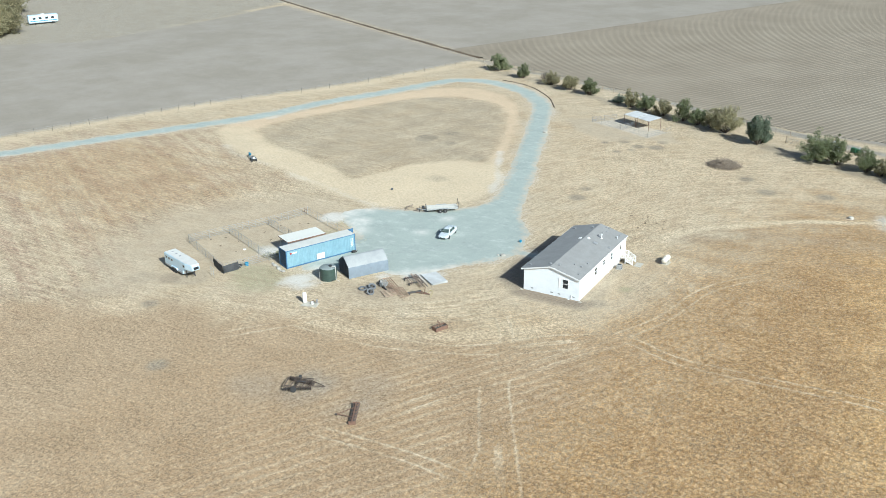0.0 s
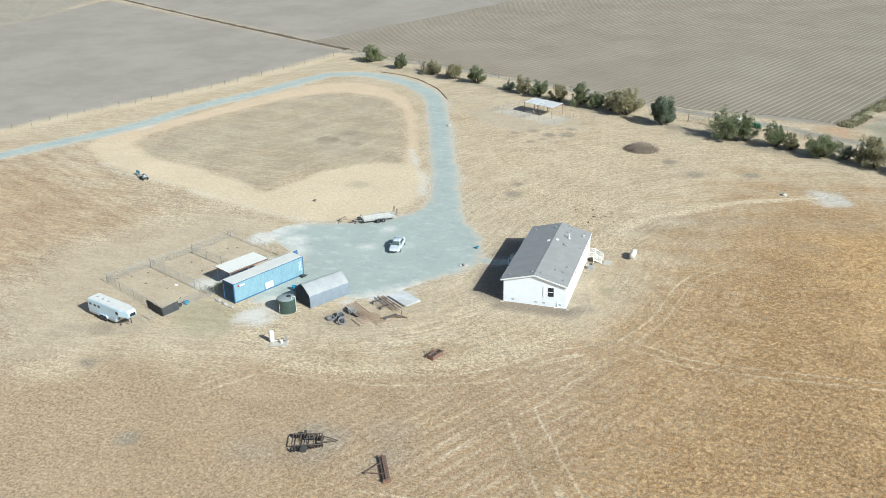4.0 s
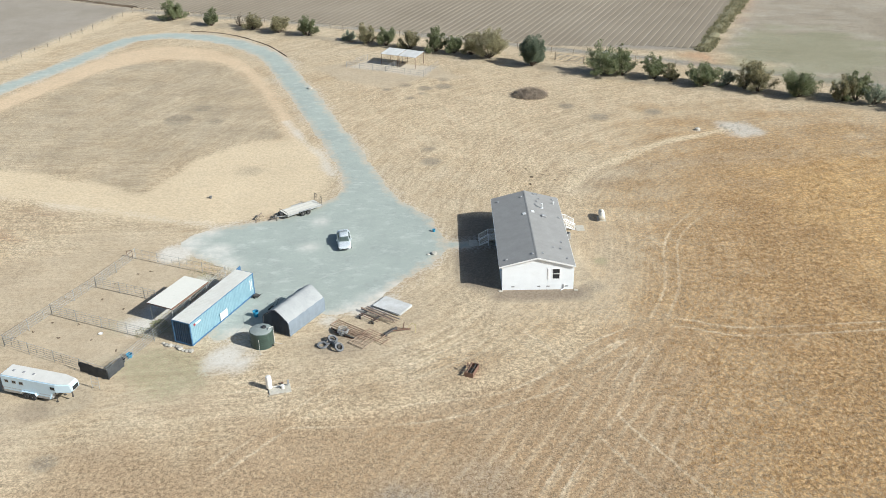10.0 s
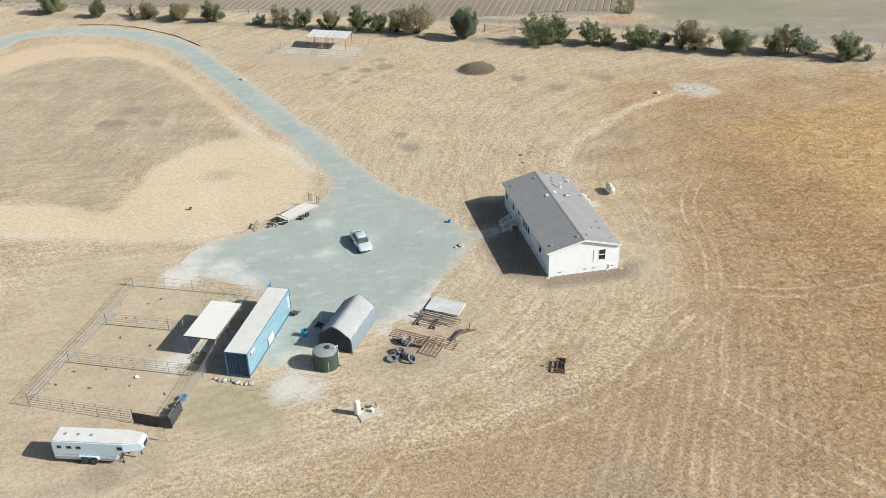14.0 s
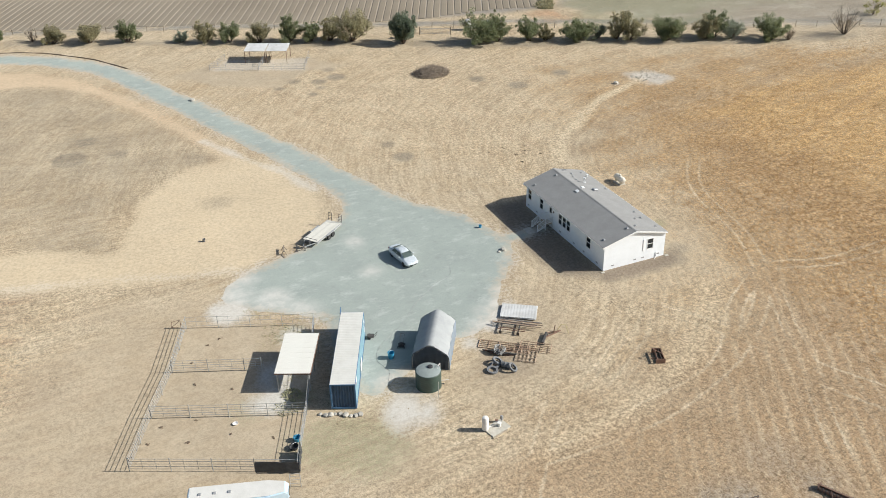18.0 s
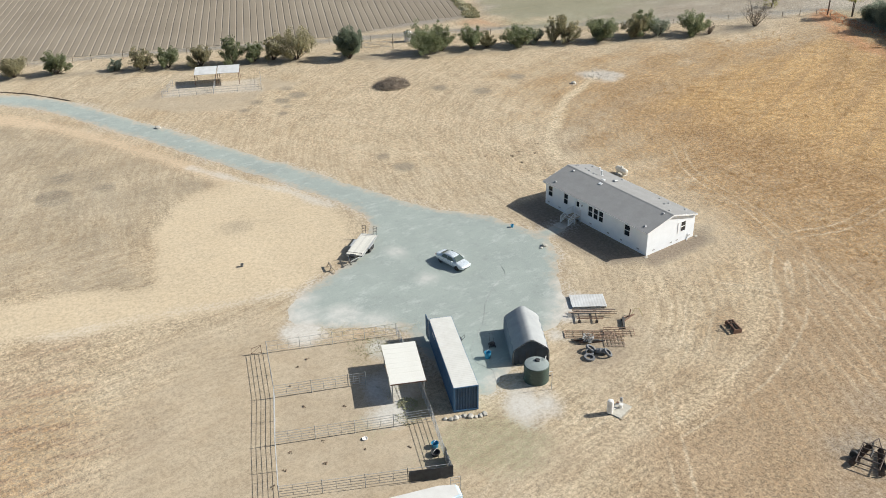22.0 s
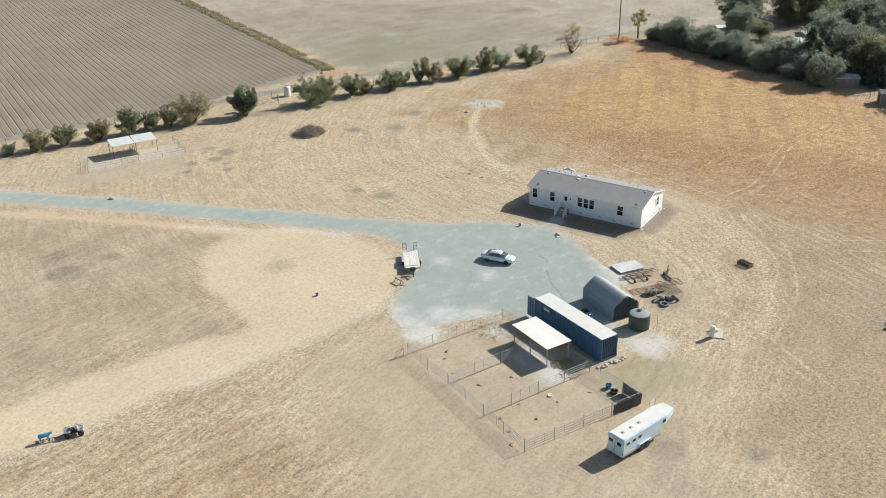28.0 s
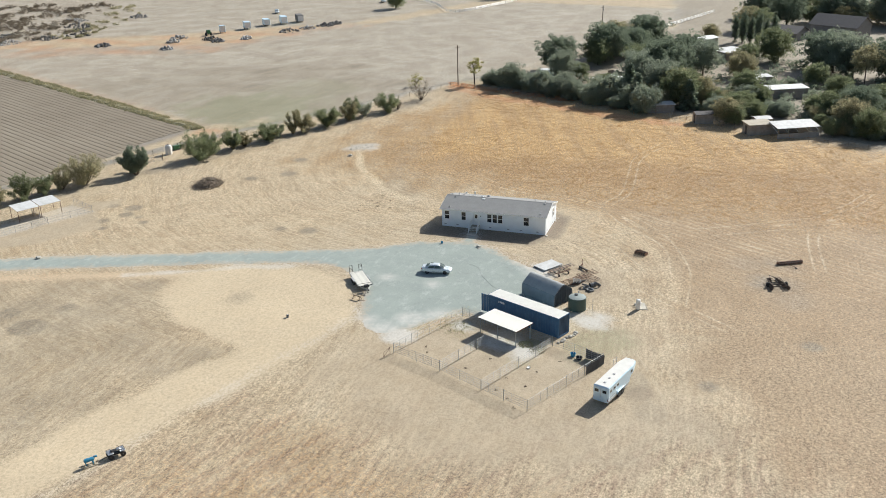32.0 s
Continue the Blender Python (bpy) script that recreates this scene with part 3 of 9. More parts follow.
    for px, py, pr in ((-6.4, 83.2, 1.0), (-6.4, 78.6, 1.5), (-10.5, 74.6, 0.6), (-12.8, 72, 0.7), (-10, 77.7, 1.3), (-54, 62, 2.6), (-51, 68, 1.8), (-47, 61, 1.3), (-37, 38, 2.4), (-17.4, 77.4, 0.8), (-14, 80, 1.2),
                       (-8.6, 40.6, 1.4), (21, 60, 1.6), (16, 66, 1.3), (-45, -13, 1.2), (-51, -3, 1.0), (9.5, -1.5, 1.2), (1.2, -1.2, 1.5), (3.4, -1.3, 1.5), (5.6, -1.3, 1.5), (7.8, -1.2, 1.5), (10.0, 3.5, 1.0), (-52, -24, 1.8), (-30, -42, 1.3), (-44, -30, 1.1), (-45.5, -20.3, 2.6), (31, 62, 1.4), (-9, 46, 0.9), (11, 0.6, 1.4)):
        weeds = np.maximum(weeds, soft(np.hypot(X - px, Y - py) - pr - 0.2 + 0.14 * w * min(1, pr / 2), 0.9))
    pasture = soft(area_gap(X, Y, PASTURE) + w, 5.0)
    pasture = np.maximum(pasture, soft(area_gap(X, Y, YARD) + w, 5.0))
    rusty = 0.75 * soft(area_gap(X, Y, JUNK_STRIP) + 2 * w, 7.0) * np.clip(0.6 + 0.5 * ripple(X, Y, 16, 33), 0, 1)
    # woodland floor: litter, darkened with the trees' shade painted in
    weeds = np.maximum(weeds, 0.75 * soft(area_gap(X, Y, WOODS) + 3, 4.0))
    blot = np.clip(0.15 + 0.9 * ripple(X, Y, 26, 31) + 0.5 * ripple(X, Y, 9, 32), 0, 1)
    weeds = np.maximum(weeds, 1.0 * blot * soft(area_gap(X, Y, [(72, 92), (86, 116), (120, 132), (150, 118), (146, 92), (112, 72), (92, 76)]) + 2 * w, 14.0))
    weeds = np.maximum(weeds, (0.55 + 0.35 * blot) * soft(area_gap(X, Y, [(54, 100), (86, 168), (118, 150), (140, 100), (116, 62), (92, 66), (66, 80)]) + 2 * w, 12.0))
    weeds = np.maximum(weeds, 0.5 * blot * soft(area_gap(X, Y, [(150, 240), (140, 262), (230, 340), (270, 330), (250, 280), (190, 232)]) + 2 * w, 10.0))
    rusty = np.maximum(rusty, soft(line_gap(X, Y, [(110, 53), (106, 46.5), (98.5, 34.8), (96, 24.5), (90.5, 11.5), (85.5, 0.5), (82, -14)]) - 2.3 + 0.5 * w, 2.0))
    rusty = np.maximum(rusty, 0.4 * soft(line_gap(X, Y, [(52, 99), (130, 266)]) - 2.0 + w, 3.0))
    rusty = np.maximum(rusty, 0.5 * soft(np.hypot((X + 36.5) * 0.6, Y - 6.6) - 1.0 + 0.4 * w, 1.5))
    rusty = np.maximum(rusty, 0.7 * soft(np.hypot(X - 49, Y - 95) - 4 + w, 4.0))
    ring = soft(np.maximum(area_gap(X, Y, LOOP_SAND), -area_gap(X, Y, LOOP_GRASS)) - 0.5, 3.0) * soft(22 - np.hypot(X + 39, Y - 33) + 2 * w, 10.0) * soft(48 - Y + w, 8.0)
    rusty = np.maximum(rusty, 0.45 * ring)
    lane = soft(line_gap(X, Y, [(-86, 146), (-29, 125), (-7, 115.2), (18, 103.2), (39, 94.5), (62, 82), (112, 57), (128, 47)]) - 1.5 + 0.3 * w, 2.0)
    lane = np.maximum(lane, soft(area_gap(X, Y, WOODS) + w, 5.0) * 0.7)
    lane = np.maximum(lane, 0.28 * soft(line_gap(X, Y, smooth_line([(13, 29), (20, 35), (28, 38), (38, 39.5), (61, 43), (82, 42), (101, 43)], 3.0)) - 2.2 + 0.6 * w, 3.0))
    soil = 0.85 * soft(area_gap(X, Y, [(-1.0, -1.7), (6, -2.2), (9.8, -1.9), (10.6, 0.8), (8.7, 0.4), (0, 0.4)]) + 0.2 * w, 1.2)
    # the house's cast shadow on its west side, painted into this mask
    soil = np.maximum(soil, 0.85 * soft(area_gap(X, Y, [(-4.6, 1.5), (-5.0, 10.5), (-3.5, 11), (-3.5, 13.5), (-5.0, 14), (-4.4, 20), (0.2, 20), (0.2, -0.5)]) + 0.25 * w, 1.5))
    soil = np.maximum(soil, 0.5 * soft(np.hypot(X + 18.6, Y + 10.6) - 2.6 + 0.3 * w, 2.0))
    soil = np.maximum(soil, 0.45 * soft(np.hypot(X + 48, Y + 22.5) - 1.6 + 0.3 * w, 1.6))
    for px, py, pr, k in ((-10.5, -36.5, 3.6, 0.6), (-2.5, -38.5, 3.0, 0.5), (-4, -33, 3.0, 0.35), (-16, -40, 3.5, 0.35)):
        lane = np.maximum(lane, k * soft(np.hypot(X - px, Y - py) - pr + 0.5 * w, 3.5))
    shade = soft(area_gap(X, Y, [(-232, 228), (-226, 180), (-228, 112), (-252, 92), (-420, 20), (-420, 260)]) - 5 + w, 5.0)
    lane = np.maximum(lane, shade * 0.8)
    for name, four in (("zones_a", (sand, pale, pen, orange)), ("zones_b", (plough, tracks, green, weeds)), ("zones_c", (pasture, rusty, lane, soft(rg - 0.2 + 0.45 * w, 3.2))), ("zones_d", (rows_w, rows_n, rows_e, rows_s))):
        at = me.attributes.new(name, "FLOAT_COLOR", "POINT")
        at.data.foreach_set("color", np.stack(four, -1).astype(np.float32).ravel())
    at = me.attributes.new("row_line", "FLOAT", "POINT")
    at.data.foreach_set("value", line_gap(X, Y, ROW_GUIDE).astype(np.float32).ravel())
    trodden = np.maximum(1.0 - (road_gap(X, Y) - 3) / 12, 1.0 - (area_gap(X, Y, PEN) - 4) / 12)
    trodden = np.clip(trodden + 0.5 * ripple(X, Y, 8, 36), 0, 1) * (1 - 0.8 * weeds)
    for name, f in (("track_gap", track), ("track_fade", fade), ("trodden", trodden), ("bare_soil", soil), ("fan_rows", fan)):
        me.attributes.new(name, "FLOAT", "POINT").data.foreach_set("value", f.astype(np.float32).ravel())
    return me


def ground_material():
    m, nt, bs = material("dry_ground")
    v = coords(nt)
    za, zb, zc, zd, zr, zt, zf = (node(nt, "ShaderNodeAttribute", layer=n) for n in ("zones_a", "zones_b", "zones_c", "zones_d", "row_line", "track_gap", "fan_rows"))
    parts = {}
    for n, at in (("a", za), ("b", zb), ("c", zc), ("d", zd)):
        s = node(nt, "ShaderNodeSeparateColor", [(0, at.outputs["Color"])])
        for k in range(3):
            parts[n, k] = s.outputs[k]
        parts[n, 3] = at.outputs["Alpha"]
    clod = fuzz(nt, v, 1.15, 4, 0.7, 0.45, 0.55)
    crumb = fuzz(nt, v, 2.7, 4, 0.75, 0.44, 0.56)
    fine = fuzz(nt, v, 6.5, 3, 0.8, 0.42, 0.58)
    stain = fuzz(nt, v, 0.42, 5, 0.75, 0.57, 0.66)
    straw = fuzz(nt, coords(nt, (1.9, 0.8, 1), -0.5), 2.4, 3, 0.6, 0.54, 0.60)
    mid = fuzz(nt, v, 0.28, 6, 0.72, 0.36, 0.64)
    patch = fuzz(nt, v, 0.11, 7, 0.72, 0.38, 0.62)
    wide = fuzz(nt, v, 0.045, 5, 0.65, 0.40, 0.60)
    blot = fuzz(nt, v, 0.10, 7, 0.75, 0.45, 0.55)
    at = node(nt, "ShaderNodeTexCoord")
    sp = node(nt, "ShaderNodeSeparateXYZ", [(0, at.outputs["Object"])])

    def part_of(f, k):
        return math2(nt, "MULTIPLY", f, k)

    def across(angle):
        """The distance across a straight run of rows at an angle over the plan, a little uneven."""
        a = radians(angle)
        q = math2(nt, "ADD", part_of(sp.outputs[0], -math.sin(a)), part_of(sp.outputs[1], math.cos(a)))
        return math2(nt, "ADD", q, part_of(mid, 0.5))

    def streaks(angle, wide_k, along, lo=0.43, hi=0.57, detail=4):
        """Long streaks that run at an angle over the plan."""
        a = radians(angle)
        u = math2(nt, "ADD", part_of(sp.outputs[0], math.cos(a)), part_of(sp.outputs[1], math.sin(a)))
        cv = node(nt, "ShaderNodeCombineXYZ", [(0, part_of(u, along)), (1, part_of(across(angle), wide_k))])
        return fuzz(nt, cv.outputs[0], 1.0, detail, 0.65, lo, hi)

    def along_rows(coord, wide_k, lo=0.44, hi=0.56, along=0.05):
        cv = node(nt, "ShaderNodeCombineXYZ", [(0, part_of(math2(nt, "ADD", coord, part_of(mid, 0.3)), wide_k)), (1, part_of(sp.outputs[0], along)), (2, part_of(sp.outputs[1], along))])
        return fuzz(nt, cv.outputs[0], 1.0, 4, 0.7, lo, hi)

    def furrows(coord, gap, width):
        """Thin lines a fixed gap apart, broken up by the clods."""
        d = math2(nt, "PINGPONG", math2(nt, "ADD", coord, part_of(crumb, 0.14)), gap / 2)
        r = node(nt, "ShaderNodeMapRange", [(0, d)], in_1=width * 0.3, in_2=width, in_3=1.0, in_4=0.0)
        return math2(nt, "MULTIPLY", r.outputs[0], math2(nt, "ADD", part_of(patch, 0.8), 0.15), True)

    rows_n = along_rows(zf.outputs["Fac"], 0.62)
    rows_w = streaks(150, 0.45, 0.03)
    rows_e = streaks(20.5, 0.30, 0.015, 0.50, 0.62, 2)
    clump = fuzz(nt, v, 2.0, 3, 0.6, 0.465, 0.55)
    swath = along_rows(zr.outputs["Fac"], 0.85, 0.42, 0.58, 0.035)
    combed = along_rows(zr.outputs["Fac"], 2.3, 0.45, 0.57, 0.16)
    arcs = furrows(zr.outputs["Fac"], 1.6, 0.34)
    lines_s = furrows(across(60), 1.55, 0.36)

    def edge(key, hard=0.5):
        """A zone whose edge is broken up by the crumbs."""
        f = math2(nt, "ADD", parts[key], math2(nt, "MULTIPLY", math2(nt, "SUBTRACT", crumb, 0.5), hard))
        f = math2(nt, "SUBTRACT", f, math2(nt, "MULTIPLY", math2(nt, "SUBTRACT", 1.0, parts[key]), hard * 0.5))
        return math2(nt, "MULTIPLY", f, 1.0, True)

    def rough_k(*terms):
        """A brightness that swings round one with the given noises."""
        k = 1.0
        for f, amount in terms:
            k = math2(nt, "ADD", k, math2(nt, "MULTIPLY", math2(nt, "SUBTRACT", f, 0.5), amount))
        cc = node(nt, "ShaderNodeCombineColor", [(0, k), (1, k), (2, k)])
        return cc.outputs[0]

    wild = rough_k((clod, 0.18), (crumb, 0.44), (fine, 0.42), (mid, 0.16), (patch, 0.12))
    calm = rough_k((clod, 0.05), (crumb, 0.08), (fine, 0.12), (mid, 0.10), (patch, 0.10))
    tan = blend(nt, mid, (0.50, 0.40, 0.27), (0.40, 0.31, 0.205))
    tan = blend(nt, part_of(wide, 0.6), tan, (0.465, 0.335, 0.195))
    tan = blend(nt, part_of(patch, 0.4), tan, (0.445, 0.395, 0.305))
    tan = blend(nt, part_of(parts["d", 0], 0.4), tan, blend(nt, patch, (0.37, 0.30, 0.21), (0.42, 0.335, 0.225)))
    tan = blend(nt, part_of(math2(nt, "MULTIPLY", rows_w, parts["d", 0]), 0.9), tan, (0.31, 0.215, 0.15))
    tan = blend(nt, part_of(math2(nt, "MULTIPLY", rows_n, parts["d", 1]), 0.7), tan, (0.37, 0.27, 0.175))
    tan = blend(nt, part_of(parts["d", 1], 0.3), tan, (0.60, 0.475, 0.31))
    tan = blend(nt, part_of(swath, 0.45), tan, (0.36, 0.275, 0.18))
    tan = blend(nt, part_of(combed, 0.5), tan, (0.575, 0.475, 0.325))
    gold = blend(nt, mid, (0.41, 0.257, 0.117), (0.35, 0.216, 0.099))
    gold = blend(nt, part_of(patch, 0.4), gold, (0.44, 0.28, 0.125))
    gold = blend(nt, part_of(parts["d", 2], 0.75), gold, blend(nt, mid, (0.63, 0.41, 0.175), (0.54, 0.345, 0.142)))
    gold = blend(nt, part_of(arcs, 0.3), gold, (0.50, 0.36, 0.20))
    gold = blend(nt, part_of(combed, 0.3), gold, (0.53, 0.365, 0.185))
    gold = blend(nt, part_of(math2(nt, "MULTIPLY", rows_e, parts["d", 2]), 0.38), gold, (0.25, 0.16, 0.085))
    # dark between the clumps: litter, and painted shadows the bump cannot cast
    gold = blend(nt, math2(nt, "MULTIPLY", part_of(clump, 0.7), math2(nt, "SUBTRACT", 1.0, part_of(parts["d", 2], 0.6))), gold, (0.215, 0.125, 0.058))
    c = blend(nt, edge(("a", 3), 0.6), tan, gold)
    east = node(nt, "ShaderNodeMapRange", [(0, sp.outputs[0])], in_1=-22.0, in_2=0.0)
    stub = blend(nt, mid, (0.385, 0.272, 0.165), (0.33, 0.228, 0.135))
    stub = blend(nt, part_of(clod, 0.3), stub, (0.24, 0.165, 0.10))
    c = blend(nt, part_of(parts["d", 3], 0.75), c, stub)
    c = blend(nt, part_of(math2(nt, "MULTIPLY", math2(nt, "MULTIPLY", lines_s, east.outputs[0]), parts["d", 3]), 0.55), c, (0.52, 0.42, 0.285))
    weeds = blend(nt, mid, (0.275, 0.23, 0.176), (0.21, 0.177, 0.136))
    weeds = blend(nt, part_of(streaks(-14, 0.75, 0.05), 0.62), weeds, (0.395, 0.335, 0.25))
    weeds = blend(nt, part_of(clod, 0.45), weeds, (0.17, 0.155, 0.112))
    far = blend(nt, mid, (0.47, 0.425, 0.35), (0.385, 0.34, 0.275))
    far = blend(nt, part_of(blot, 0.5), far, (0.27, 0.225, 0.17))
    far = blend(nt, part_of(wide, 0.3), far, (0.29, 0.245, 0.185))
    c = blend(nt, edge(("c", 0)), c, far)
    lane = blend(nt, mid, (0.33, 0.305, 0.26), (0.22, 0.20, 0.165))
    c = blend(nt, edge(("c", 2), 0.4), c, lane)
    c = blend(nt, part_of(edge(("b", 3), 0.8), 0.85), c, weeds)
    c = blend(nt, part_of(edge(("b", 1), 0.5), 0.85), c, (0.59, 0.485, 0.33))
    # wheel ruts: two pale lines a car's width apart
    hoof = fuzz(nt, v, 2.2, 2, 0.5, 0.50, 0.60)
    rut = node(nt, "ShaderNodeMapRange", [(0, math2(nt, "ABSOLUTE", math2(nt, "SUBTRACT", math2(nt, "ADD", zt.outputs["Fac"], part_of(math2(nt, "SUBTRACT", clod, 0.5), 0.14)), 0.82), 0.0))], in_1=0.06, in_2=0.24, in_3=1.0, in_4=0.0)
    worn = node(nt, "ShaderNodeAttribute", layer="track_fade")
    c = blend(nt, math2(nt, "MULTIPLY", part_of(rut.outputs[0], worn.outputs["Fac"]), math2(nt, "ADD", part_of(patch, 0.5), 0.22)), c, (0.60, 0.505, 0.36))
    c = blend(nt, part_of(edge(("c", 1), 0.6), 0.8), c, blend(nt, crumb, (0.56, 0.29, 0.145), (0.42, 0.22, 0.115)))
    c = blend(nt, part_of(stain, 0.28), c, (0.24, 0.175, 0.11))
    trod = node(nt, "ShaderNodeAttribute", layer="trodden")
    c = blend(nt, math2(nt, "MULTIPLY", part_of(straw, 0.30), math2(nt, "SUBTRACT", 1.0, part_of(trod.outputs["Fac"], 0.6))), c, (0.62, 0.50, 0.325))
    c = blend(nt, 1.0, c, blend(nt, part_of(trod.outputs["Fac"], 0.5), wild, calm), "MULTIPLY")
    field = blend(nt, wide, (0.34, 0.30, 0.25), (0.295, 0.26, 0.21))
    field = blend(nt, part_of(streaks(65.3, 0.5, 0.01, 0.35, 0.65, 2), 0.14), field, (0.27, 0.235, 0.19))
    pen = blend(nt, mid, (0.49, 0.405, 0.29), (0.405, 0.325, 0.225))
    sand = blend(nt, mid, (0.63, 0.515, 0.355), (0.57, 0.46, 0.31))
    sand = blend(nt, part_of(parts["c", 1], 0.8), sand, (0.56, 0.385, 0.25))
    # hoofprint dimples: their small shadows are put into the sand colour
    sand = blend(nt, part_of(hoof, 0.36), sand, (0.42, 0.33, 0.22))
    q = blend(nt, edge(("b", 0), 0.15), c, field)
    q = blend(nt, part_of(edge(("a", 2), 0.3), 0.9), q, pen)
    earth = node(nt, "ShaderNodeAttribute", layer="bare_soil")
    # bare soil, and the shade painted west of the house
    q = blend(nt, earth.outputs["Fac"], q, blend(nt, crumb, (0.20, 0.157, 0.115), (0.25, 0.20, 0.15)))
    q = blend(nt, edge(("a", 0), 0.22), q, sand)
    q = blend(nt, part_of(edge(("b", 2), 0.7), 0.6), q, blend(nt, fine, (0.21, 0.225, 0.12), (0.30, 0.30, 0.18)))
    q = blend(nt, part_of(edge(("c", 3), 1.0), 0.45), q, blend(nt, crumb, (0.44, 0.43, 0.39), (0.54, 0.51, 0.45)))
    q = blend(nt, part_of(edge(("a", 1), 0.25), 0.9), q, blend(nt, fine, (0.645, 0.615, 0.555), (0.57, 0.54, 0.48)))
    zone = math2(nt, "MAXIMUM", math2(nt, "MAXIMUM", parts["a", 0], parts["a", 2]), math2(nt, "MULTIPLY", parts["b", 0], 0.5))
    q2 = blend(nt, 1.0, q, calm, "MULTIPLY")
    c = blend(nt, zone, q, q2)
    nt.links.new(c, bs.inputs["Base Color"])
    bs.inputs["Roughness"].default_value = 0.72
    bs.inputs["Diffuse Roughness"].default_value = 0.12
    bs.inputs["Specular IOR Level"].default_value = 0.14
    h = math2(nt, "ADD", math2(nt, "MULTIPLY", part_of(hoof, -2.0), parts["a", 0]), math2(nt, "ADD", part_of(crumb, 0.6), math2(nt, "ADD", part_of(fine, 0.3), part_of(clod, 0.5))))
    h = math2(nt, "MULTIPLY", h, math2(nt, "SUBTRACT", 1.0, math2(nt, "MAXIMUM", part_of(zone, 0.5), part_of(trod.outputs["Fac"], 0.6))))
    h = math2(nt, "SUBTRACT", h, math2(nt, "MULTIPLY", part_of(clump, 1.2), parts["a", 3]))
    b = node(nt, "ShaderNodeBump", [(2, h)], in_0=0.7, in_1=0.2)
    nt.links.new(b.outputs[0], bs.inputs["Normal"])
    return m


GROUND = build_ground()
GROUND.materials.append(ground_material())
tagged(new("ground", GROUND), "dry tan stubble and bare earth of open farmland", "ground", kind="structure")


def gravel_material():
    m, nt, bs = material("blue_grey_gravel")
    v = coords(nt)
    c = blend(nt, fuzz(nt, v, 0.16, 5, 0.7, 0.36, 0.64), (0.395, 0.437, 0.388), (0.343, 0.38, 0.342))
    c = blend(nt, math2(nt, "MULTIPLY", fuzz(nt, coords(nt, (0.32, 0.6, 1), 0.35), 1.0, 7, 0.78, 0.52, 0.68), 0.7), c, (0.57, 0.60, 0.55))
    c = blend(nt, math2(nt, "MULTIPLY", fuzz(nt, v, 0.9, 4, 0.7, 0.55, 0.75), 0.5), c, (0.275, 0.287, 0.265))
    c = blend(nt, math2(nt, "MULTIPLY", fuzz(nt, v, 7, 4, 0.8), 0.35), c, (0.24, 0.255, 0.25))
    # the edge peters out into dust and dry earth
    ins = node(nt, "ShaderNodeAttribute", layer="inset")
    rim = node(nt, "ShaderNodeMapRange", [(0, math2(nt, "ADD", ins.outputs["Fac"], math2(nt, "MULTIPLY", fuzz(nt, v, 0.8, 6, 0.8, 0.4, 0.6), -1.1)))], in_1=-0.75, in_2=0.75, in_3=1.0, in_4=0.0)
    c = blend(nt, rim.outputs[0], c, blend(nt, fuzz(nt, v, 2.6, 5, 0.8, 0.4, 0.6), (0.52, 0.455, 0.36), (0.45, 0.395, 0.31)))
    dust = node(nt, "ShaderNodeAttribute", layer="dust")
    c = blend(nt, math2(nt, "MULTIPLY", dust.outputs["Fac"], math2(nt, "ADD", math2(nt, "MULTIPLY", fuzz(nt, v, 0.8, 5, 0.7, 0.4, 0.6), 0.4), 0.45)), c, (0.62, 0.60, 0.545))
    nt.links.new(c, bs.inputs["Base Color"])
    bs.inputs["Roughness"].default_value = 0.95
    bs.inputs["Diffuse Roughness"].default_value = 0.15
    bs.inputs["Specular IOR Level"].default_value = 0.12
    b = node(nt, "ShaderNodeBump", [(2, fuzz(nt, v, 9, 4, 0.8))], in_0=0.5, in_1=0.05)
    nt.links.new(b.outputs[0], bs.inputs["Normal"])
    return m


GRAVEL = gravel_material()
vs, fs, deep = flat_sheet(road_gap, -140, 0.2, -16, 126, 0.6, 0.012)
road = soup("road", vs, fs, GRAVEL)
road.data.attributes.new("inset", "FLOAT", "POINT").data.foreach_set("value", deep)
XY = np.array(vs)
dust = np.zeros(len(XY))
for bx, by, br in ((-40.5, 13.5, 2.4), (-37, 10.8, 2.2), (-34.3, 7.5, 1.8), (-39.2, 16.5, 1.6), (-19.3, -5.2, 1.3), (-17.6, -3.9, 1.4), (-15.8, -2.2, 1.4), (-14.2, -0.5, 1.0), (-24.8, 12, 0.9), (-12.7, 1.6, 0.8), (-24, 19.5, 0.9), (-30, -9, 1.6)):
    dust = np.maximum(dust, soft(np.hypot(XY[:, 0] - bx, XY[:, 1] - by) - br + 0.5 * ripple(XY[:, 0], XY[:, 1], 3.5, 14), 2.2))
road.data.attributes.new("dust", "FLOAT", "POINT").data.foreach_set("value", dust.astype(np.float32))
tagged(road, "blue-grey gravel farm drive widening into a turning yard", "gravel road", kind="structure")


